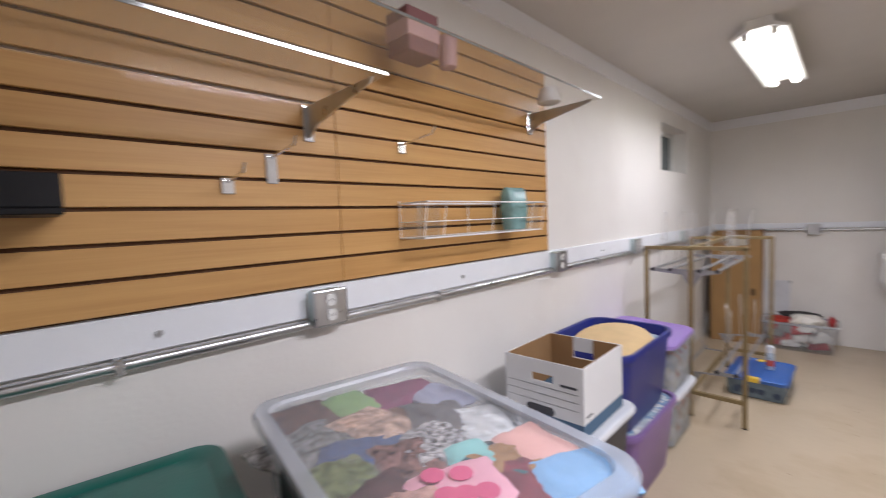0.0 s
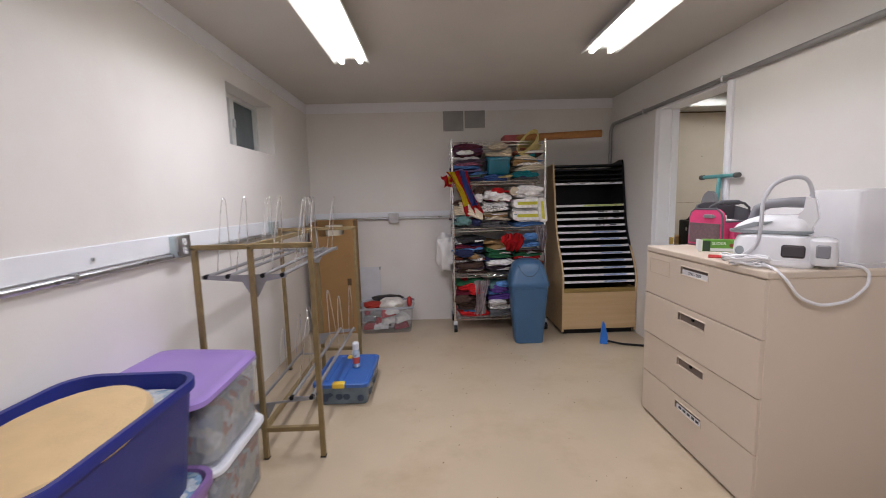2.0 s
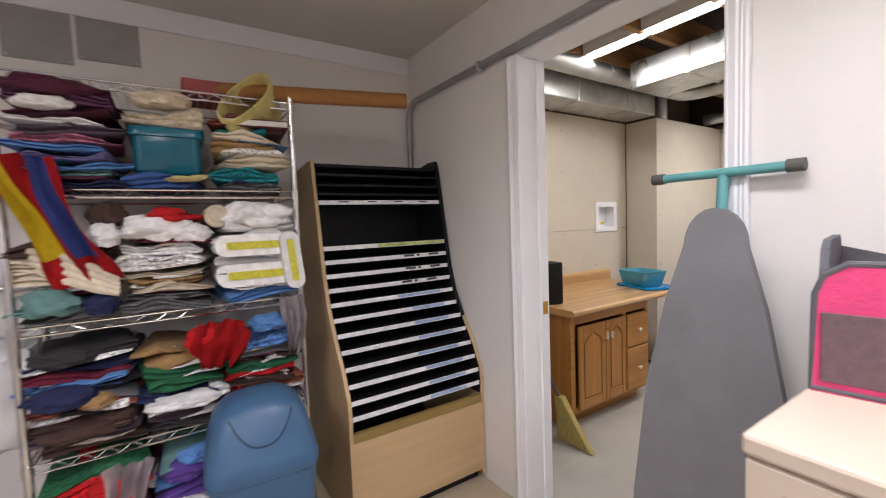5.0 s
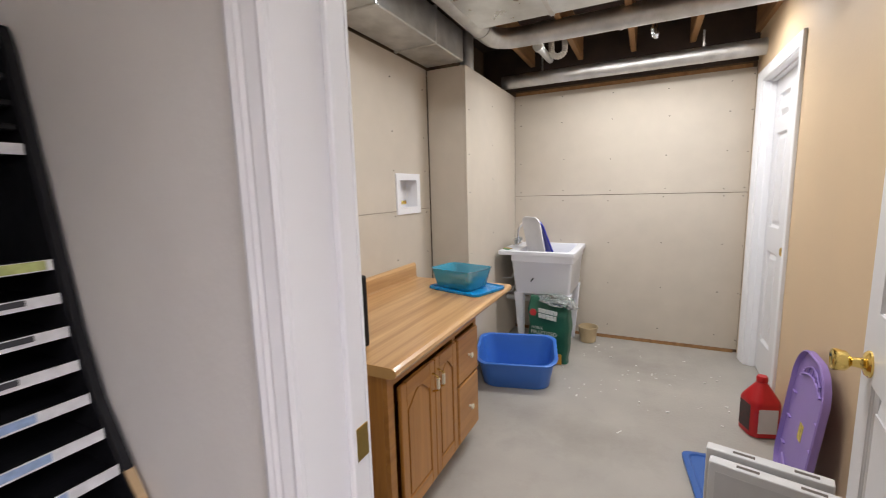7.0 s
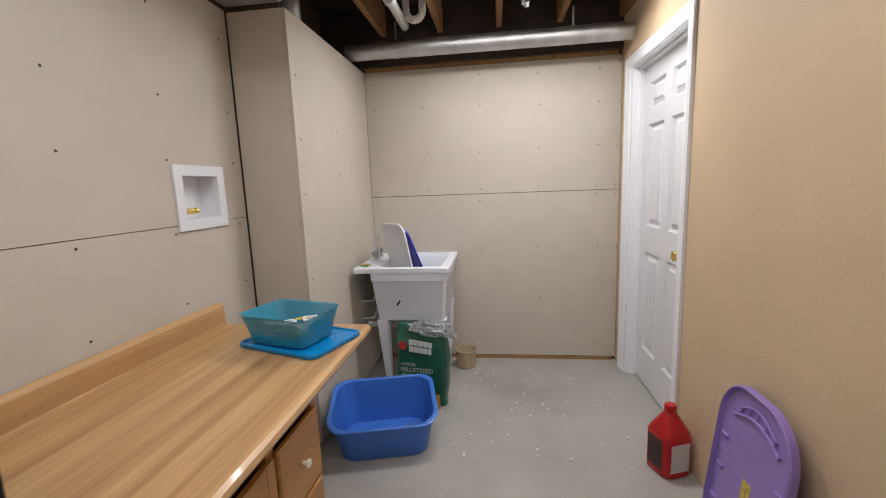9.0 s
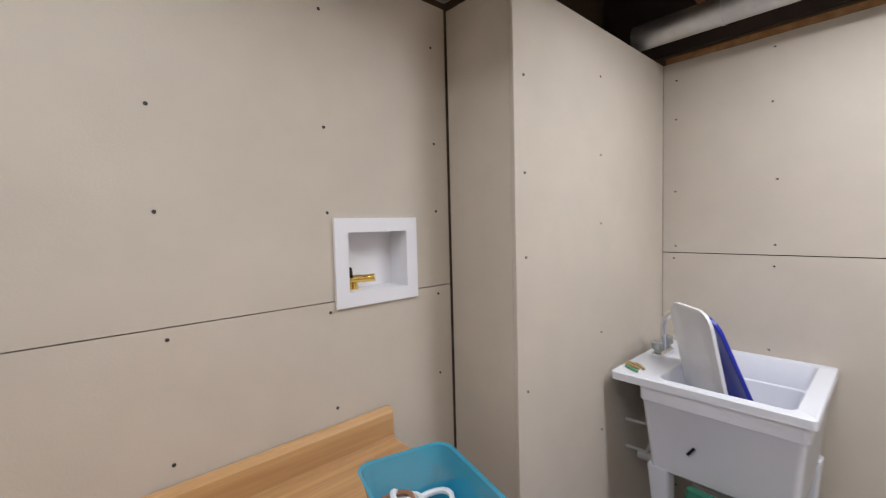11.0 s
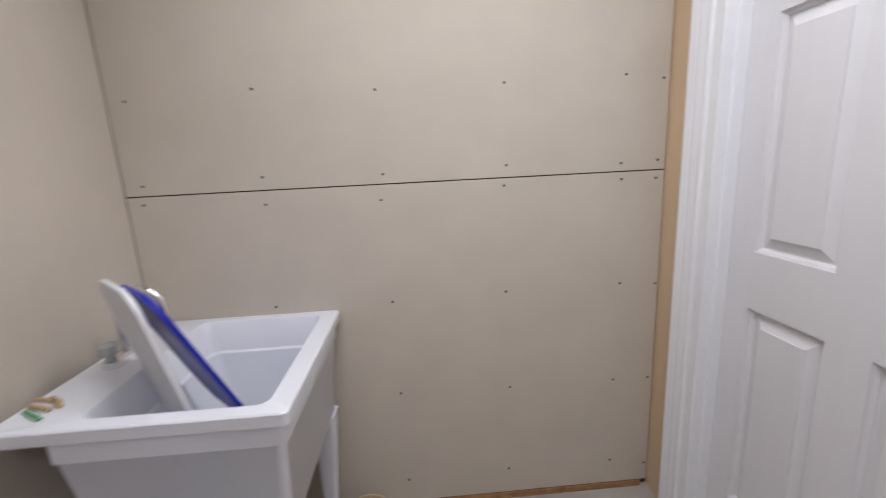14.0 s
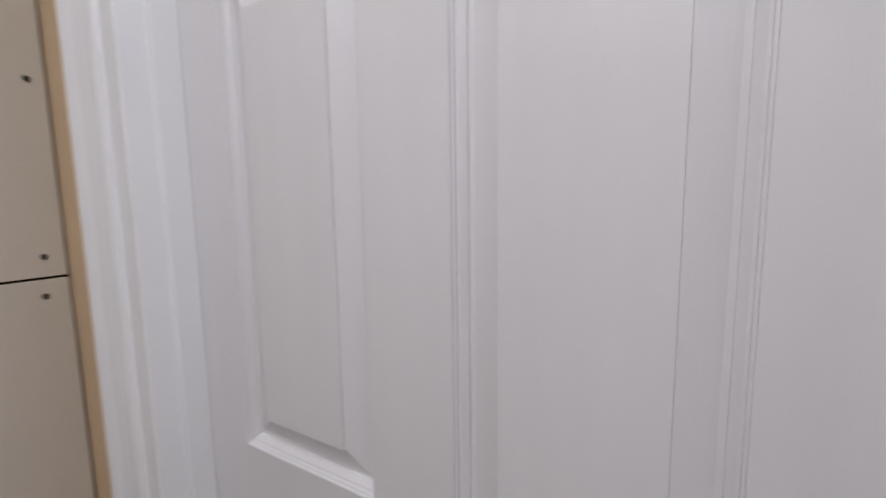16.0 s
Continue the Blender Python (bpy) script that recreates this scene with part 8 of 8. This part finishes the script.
def tub_boards():
    for top, along, up, mat, label in (
            ((5.18, 5.479, 1.120), (-0.68, -0.73, 0.0), (0.03, 0.33, 0.94), material("white_lid", (0.68, 0.68, 0.70), 0.35, vary=0.05), "white plastic lid standing in the sink"),
            ((5.222, 5.47, 1.095), (-0.68, -0.73, 0.0), (0.03, 0.56, 0.82), material("royal_blue_plastic", (0.012, 0.022, 0.36), 0.3), "royal blue plastic lid standing behind a white one")):
        a = Vector(along).normalized()
        u = Vector(up)
        u = (u - a * u.dot(a)).normalized()
        n = a.cross(u)
        w, l = 0.25, 0.42
        b = empty("tray_lid", (0, 0, 0), label, "plastic lid", "lids in the sink")
        base = Vector(top) - u * l
        b.matrix_world = Matrix(((a.x, u.x, n.x, base.x), (a.y, u.y, n.y, base.y), (a.z, u.z, n.z, base.z), (0, 0, 0, 1)))
        bm = bm_new()
        add_loft(bm, [(w, l, 0.06, 0.0), (w + 0.006, l + 0.006, 0.062, 0.002), (w + 0.006, l + 0.006, 0.062, 0.012), (w - 0.01, l - 0.01, 0.055, 0.014), (w - 0.03, l - 0.03, 0.05, 0.009), (0.1, 0.1, 0.04, 0.0095)], pose(0, l / 2, 0), n=6)
        part("panel", bm, mat, b, smooth=True)


tub_boards()


def bedding_bag():
    b = empty("bedding_bag", (5.005, 5.29, 0), "torn green printed sack of bedding pellets with clear film", "sack", rz=-98)
    green = material("dark_green_film", (0.012, 0.10, 0.06), 0.35, vary=0.15, scale=8, bump=0.3, bump_scale=14)
    w, d, h = 0.31, 0.10, 0.50
    bm = bm_new()
    rows = []
    for j in range(15):
        v = j / 14
        z = h * v
        ww = w * (0.94 + 0.10 * math.sin(v * 2.6)) * (1.06 if v < 0.05 else 1)
        dd = d * (0.9 + 0.5 * math.sin(min(v * 2.9, 3.0))) * (0.25 if v > 0.95 else (0.6 if v > 0.85 else 1))
        rows.append((ww, max(dd, 0.02), 0.03, z, 0.012 * math.sin(v * 4), 0.03 * v * v))
    add_loft(bm, rows, n=7)
    for q in bm.verts:
        n = noise.noise_vector(q.co * 9) * 0.012
        q.co += Vector((n.x, n.y, n.z if q.co.z > 0.05 else 0))
    part("sack", bm, green, b, smooth=True)
    white = material("sack_white_print", (0.62, 0.66, 0.62), 0.45)

    def word(txt, x, z, size):
        t = bpy.data.curves.new("sack_word", "FONT")
        t.body, t.size, t.extrude = txt, size, 0.0008
        o = new("sack_word", t)
        o.data.materials.append(white)
        o.parent = b
        o.matrix_local = pose(x, -0.082, z, 90, 0, 0)
    word("HORSE", -0.11, 0.265, 0.030)
    word("PELLETIZED", -0.115, 0.225, 0.040)
    word("BEDDING", -0.11, 0.190, 0.034)
    for z, wide in ((0.400, (0.026, 0.026, 0.030, 0.026, 0.022)), (0.358, (0.024, 0.028, 0.026, 0.026, 0.020))):
        x = -0.052
        for step in wide:
            block = bm_new()
            add_box(block, (x, -0.087, z - (x + 0.05) * 0.10), (x + step, -0.080, z + 0.034 - (x + 0.05) * 0.10), 0.001)
            part("print_block", block, white, b)
            x += step + 0.004
    for q in range(3):
        box_part("print_bar", (-0.11, -0.084, 0.15 - q * 0.018), (0.09 - q * 0.03, -0.080, 0.156 - q * 0.018), white, b, 0)
    bm = bm_new()
    add_lathe(bm, [(0.030, 0), (0.030, 0.003), (0.003, 0.0035)], (-0.095, -0.083, 0.395), 6, pose(0, 0, 0, 90, 0, 0))
    part("red_badge", bm, material("red_badge_print", (0.50, 0.04, 0.04), 0.45), b)
    box_part("orange_label", (0.055, -0.084, 0.01), (0.13, -0.078, 0.09), material("orange_print", (0.6, 0.30, 0.03), 0.5), b, 0)
    film = material("clear_crumpled_film", (0.78, 0.80, 0.80), 0.12, vary=0.05, bump=0.5, bump_scale=25, transmission=0.75)
    bm = bm_new()
    bmesh.ops.create_icosphere(bm, subdivisions=4, radius=1)
    for q in bm.verts:
        n = noise.noise(q.co * 3.1) * 0.35 + noise.noise(q.co * 8) * 0.15
        q.co = Vector((q.co.x * 0.14, q.co.y * 0.07, q.co.z * 0.045)) * (1 + n) + Vector((0.085, -0.025, h - 0.005 - 0.25 * max(0.0, q.co.x) ** 2 * 0.14))
    part("torn_film", bm, film, b, "crumpled clear plastic top", smooth=True)


bedding_bag()
tagp = empty("sink_sticker", (5.077, 5.44, 0.62), "small black sticker on the front of the sink", "sticker")
bm = bm_new()
add_box(bm, (-0.0005, -0.005, -0.02), (0.001, 0.005, 0.02), 0, 1, pose(0, 0, 0, 35, 0, 0))
part("sticker", bm, BLACK, tagp)


def litter_pan():
    b = empty("litter_pan", (4.59, 5.43, 0), "blue plastic litter pan with a dipped front and scoop inside", "litter pan", rz=14)
    blue = material("cornflower_plastic", (0.045, 0.16, 0.55), 0.32, vary=0.04, scale=6)
    w, d = 0.42, 0.54
    rings = []

    def ring(ww, dd, zf):
        pts = ring_points(ww, dd, 0.09, 10)
        return [(x, y, zf(x, y)) for x, y in pts]

    def rim(x, y):
        return 0.235 - 0.045 * max(0.0, -x / (w / 2)) ** 2 + 0.02 * max(0.0, x / (w / 2))
    shape = [ring(w * 0.80, d * 0.80, lambda x, y: 0.0), ring(w * 0.83, d * 0.83, lambda x, y: 0.006), ring(w * 0.97, d * 0.97, lambda x, y: rim(x, y) - 0.016), ring(w * 1.03, d * 1.03, lambda x, y: rim(x, y) - 0.014), ring(w * 1.04, d * 1.04, lambda x, y: rim(x, y) - 0.002), ring(w * 1.0, d * 1.0, rim), ring(w * 0.955, d * 0.955, lambda x, y: rim(x, y) - 0.006), ring(w * 0.81, d * 0.81, lambda x, y: 0.010)]
    bm = bm_new()
    for r in shape:
        rings.append([bm.verts.new(p) for p in r])
    k = len(rings[0])
    for a, c in zip(rings, rings[1:]):
        for i in range(k):
            bm.faces.new((a[i], a[(i + 1) % k], c[(i + 1) % k], c[i]))
    bm.faces.new(rings[0][::-1])
    bm.faces.new(rings[-1])
    part("pan", bm, blue, b, smooth=True)
    bm = bm_new()
    add_loft(bm, [(0.17, 0.19, 0.05, 0.0095, -0.06, -0.10), (0.15, 0.17, 0.05, 0.020, -0.06, -0.10), (0.08, 0.09, 0.03, 0.026, -0.06, -0.10)], n=6)
    part("litter", bm, material("grey_litter", (0.30, 0.30, 0.29), 0.95, vary=0.3, scale=90, bump=0.6, bump_scale=160), b)
    bm = bm_new()
    add_box(bm, (-0.02, -0.19, 0.0102), (0.08, -0.10, 0.024), 0.005, 2)
    add_tube(bm, [(0.03, -0.11, 0.02), (0.02, 0.03, 0.022)], 0.010, 8)
    part("scoop", bm, material("dark_grey_scoop", (0.12, 0.12, 0.12), 0.5), b, "dark plastic scoop")


litter_pan()


def pail():
    b = empty("tan_pail", (5.53, 5.055, 0), "small tan plastic pail on the floor by the sink", "pail")
    bm = bm_new()
    add_lathe(bm, [(0.06, 0), (0.066, 0.004), (0.080, 0.125), (0.086, 0.127), (0.086, 0.136), (0.078, 0.136), (0.064, 0.012), (0.004, 0.010)], (0, 0, 0), 26)
    part("body", bm, material("tan_translucent", (0.55, 0.43, 0.26), 0.4, vary=0.1, alpha=0.75), b, smooth=True)


pail()


def red_jug():
    b = empty("red_jug", (4.455, 4.035, 0), "red plastic gallon jug with a printed label", "jug", rz=20)
    red = material("red_plastic", (0.46, 0.012, 0.015), 0.3, vary=0.05)
    bm = bm_new()
    add_loft(bm, [(0.13, 0.13, 0.035, 0), (0.15, 0.15, 0.04, 0.006), (0.15, 0.15, 0.04, 0.185), (0.14, 0.14, 0.045, 0.205), (0.05, 0.05, 0.0245, 0.285), (0.045, 0.045, 0.022, 0.29)], n=6)
    part("body", bm, red, b, smooth=True)
    bm = bm_new()
    add_lathe(bm, [(0.024, 0.288), (0.026, 0.29), (0.026, 0.315), (0.022, 0.322), (0.004, 0.322)], (0, 0, 0), 18)
    part("cap", bm, red, b, "red cap", smooth=True)
    bm = bm_new()
    add_tube(bm, [(0.028, -0.02, 0.27), (0.062, -0.035, 0.262), (0.068, -0.04, 0.20)], 0.011, 8)
    part("handle", bm, red, b, smooth=True)
    box_part("white_label", (-0.0758, -0.045, 0.03), (-0.0748, 0.05, 0.165), material("grey_white_label", (0.60, 0.58, 0.58), 0.5), b, 0, "pale label")
    box_part("dark_label", (-0.045, 0.0748, 0.03), (0.045, 0.0758, 0.175), material("dark_label", (0.05, 0.02, 0.02), 0.5, vary=0.6, scale=50), b, 0)


red_jug()


def leaning_lid():
    b = empty("bin_lid", (4.0, 4.02, 0), "lilac plastic bin lid leaning upright on the peach wall", "bin lid")
    b.matrix_world = pose(3.92, 4.035, 0.002, 84, 0, 178)
    w, l = 0.40, 0.645
    bm = bm_new()
    add_loft(bm, [(w - 0.02, l - 0.02, 0.14, 0.0), (w, l, 0.15, 0.004), (w, l, 0.15, 0.026), (w - 0.012, l - 0.012, 0.145, 0.030), (w - 0.022, l - 0.022, 0.14, 0.012), (w - 0.06, l - 0.06, 0.13, 0.010), (0.1, 0.2, 0.04, 0.0105)], pose(0, l / 2, 0), n=10)
    part("panel", bm, PURPLE, b, smooth=True)
    for z0, up in ((0.02, -1), (l - 0.02, 1)):
        bm = bm_new()
        inner = [(-0.125 + k * 0.025, z0 - up * (0.115 + 0.0 * k - 0.045 * math.cos((k - 5) / 5 * 1.4)), 0.016) for k in range(11)]
        add_tube(bm, inner, 0.0055, 6)
        outer = [(x * 0.8, y + up * 0.036, z) for x, y, z in inner]
        add_tube(bm, outer, 0.0035, 6)
        for p, q in list(zip(inner, outer))[1:-1:2]:
            add_tube(bm, [p, q], 0.003, 5)
        part("rib_tray", bm, PURPLE, b, "ribbed moulded ridge", smooth=True)
    for y in (0.17, 0.30, 0.42):
        for s in (-1, 1):
            box_part("rib", (s * 0.155 - 0.02, y - 0.003, 0.010), (s * 0.155 + 0.02, y + 0.003, 0.020), PURPLE, b, 0.001)
    box_part("yellow_label", (-0.02, 0.27, 0.0106), (0.028, 0.345, 0.0116), material("yellow_warning", (0.55, 0.42, 0.08), 0.6, vary=0.4, scale=60), b, 0)


leaning_lid()


def folded_shelf():
    """White slotted plastic shelf panels stood on edge."""
    wp = material("slotted_white", (0.66, 0.66, 0.67), 0.4, vary=0.03)
    slot = material("slot_dark", (0.12, 0.10, 0.09), 0.7)
    for (x, y, h, rz, label) in ((3.385, 4.246, 0.450, -13, "white slotted plastic panel stood on edge"), (3.318, 4.246, 0.440, -14, "white slotted plastic panel stood before another")):
        b = empty("slotted_board", (x, y, 0), label, "slotted board", "slotted panels", rz=rz)
        bm = bm_new()
        add_box(bm, (-0.022, -0.165, 0), (0.022, 0.165, h), 0.004, 2)
        part("panel", bm, wp, b)
        for yy in (-0.10, 0.06):
            box_part("slot", (-0.008, yy - 0.03, h - 0.0005), (0.006, yy + 0.03, h + 0.0006), slot, b, 0)
        box_part("inset", (-0.0228, -0.145, 0.03), (-0.0221, 0.145, h - 0.03), material("panel_inset", (0.56, 0.56, 0.57), 0.5), b, 0)


folded_shelf()
bl = empty("box_lid", (3.83, 4.21, 0), "blue plastic lid with a yellow latch lying on the floor", "box lid", rz=6)
bm = bm_new()
add_loft(bm, [(0.53, 0.38, 0.04, 0.0), (0.535, 0.385, 0.04, 0.02), (0.515, 0.365, 0.04, 0.026), (0.48, 0.33, 0.035, 0.026), (0.47, 0.32, 0.035, 0.02), (0.2, 0.1, 0.03, 0.021)], n=5)
part("lid", bm, material("cobalt_plastic", (0.03, 0.11, 0.38), 0.4), bl, smooth=True)
box_part("latch", (0.215, -0.02, 0.016), (0.275, 0.05, 0.034), material("yellow_plastic", (0.75, 0.50, 0.05), 0.4), bl, 0.004)


def broom():
    b = empty("broom", (2.83, 5.30, 0), "corn broom with yellow bristles leaning beside the cabinet", "broom")
    bm = bm_new()
    rows = []
    for k in range(8):
        v = k / 7
        rows.append((0.035 + 0.01 * v, 0.26 - 0.20 * v ** 0.8, 0.012, 0.005 + 0.26 * v, 0.0, 0.11 * v))
    add_loft(bm, rows, n=5)
    part("bristles", bm, material("corn_straw", (0.45, 0.36, 0.12), 0.85, vary=0.3, scale=40, bump=0.6, bump_scale=90, stretch=(6, 6, 0.5)), b, "yellow straw bristles")
    bm = bm_new()
    add_tube(bm, [(0.0, 0.115, 0.25), (-0.14, 0.17, 0.60), (-0.42, 0.28, 1.30)], 0.011, 10)
    part("handle", bm, material("dark_broom_handle", (0.10, 0.08, 0.07), 0.5), b, smooth=True)


broom()

# debris on the concrete and specks on the painted floor
def debris():
    rnd = random.Random(21)
    bm = bm_new()
    for k in range(60):
        x, y = rnd.uniform(4.4, 5.6), rnd.uniform(4.1, 5.2)
        s = rnd.uniform(0.002, 0.007)
        add_box(bm, (x - s, y - s * rnd.uniform(0.4, 1.5), 0), (x + s, y + s, s * 0.6))
    for x, y in ((4.15, 4.72), (5.0, 4.55), (5.45, 4.85)):
        add_box(bm, (-0.02, -0.003, 0), (0.02, 0.003, 0.002), 0, 1, pose(x, y, 0, 0, 0, rnd.uniform(0, 180)))
    solid("floor_debris", bm, material("drywall_crumbs", (0.66, 0.65, 0.62), 0.9), "drywall crumbs and paper scraps on the concrete", "debris", kind="stuff")
    bm = bm_new()
    for k in range(170):
        x, y = rnd.gauss(0.75, 0.6), rnd.uniform(1.4, 5.6)
        if not (-0.3 < x < 1.5):
            continue
        s = rnd.uniform(0.0012, 0.0045)
        add_lathe(bm, [(s, 0.0), (s * 0.9, s * 0.5), (s * 0.2, s * 0.7)], (x, y, 0), 5)
    solid("floor_specks", bm, material("brown_specks", (0.16, 0.10, 0.06), 0.9), "dark crumbs scattered on the painted floor", "debris", kind="stuff")


debris()
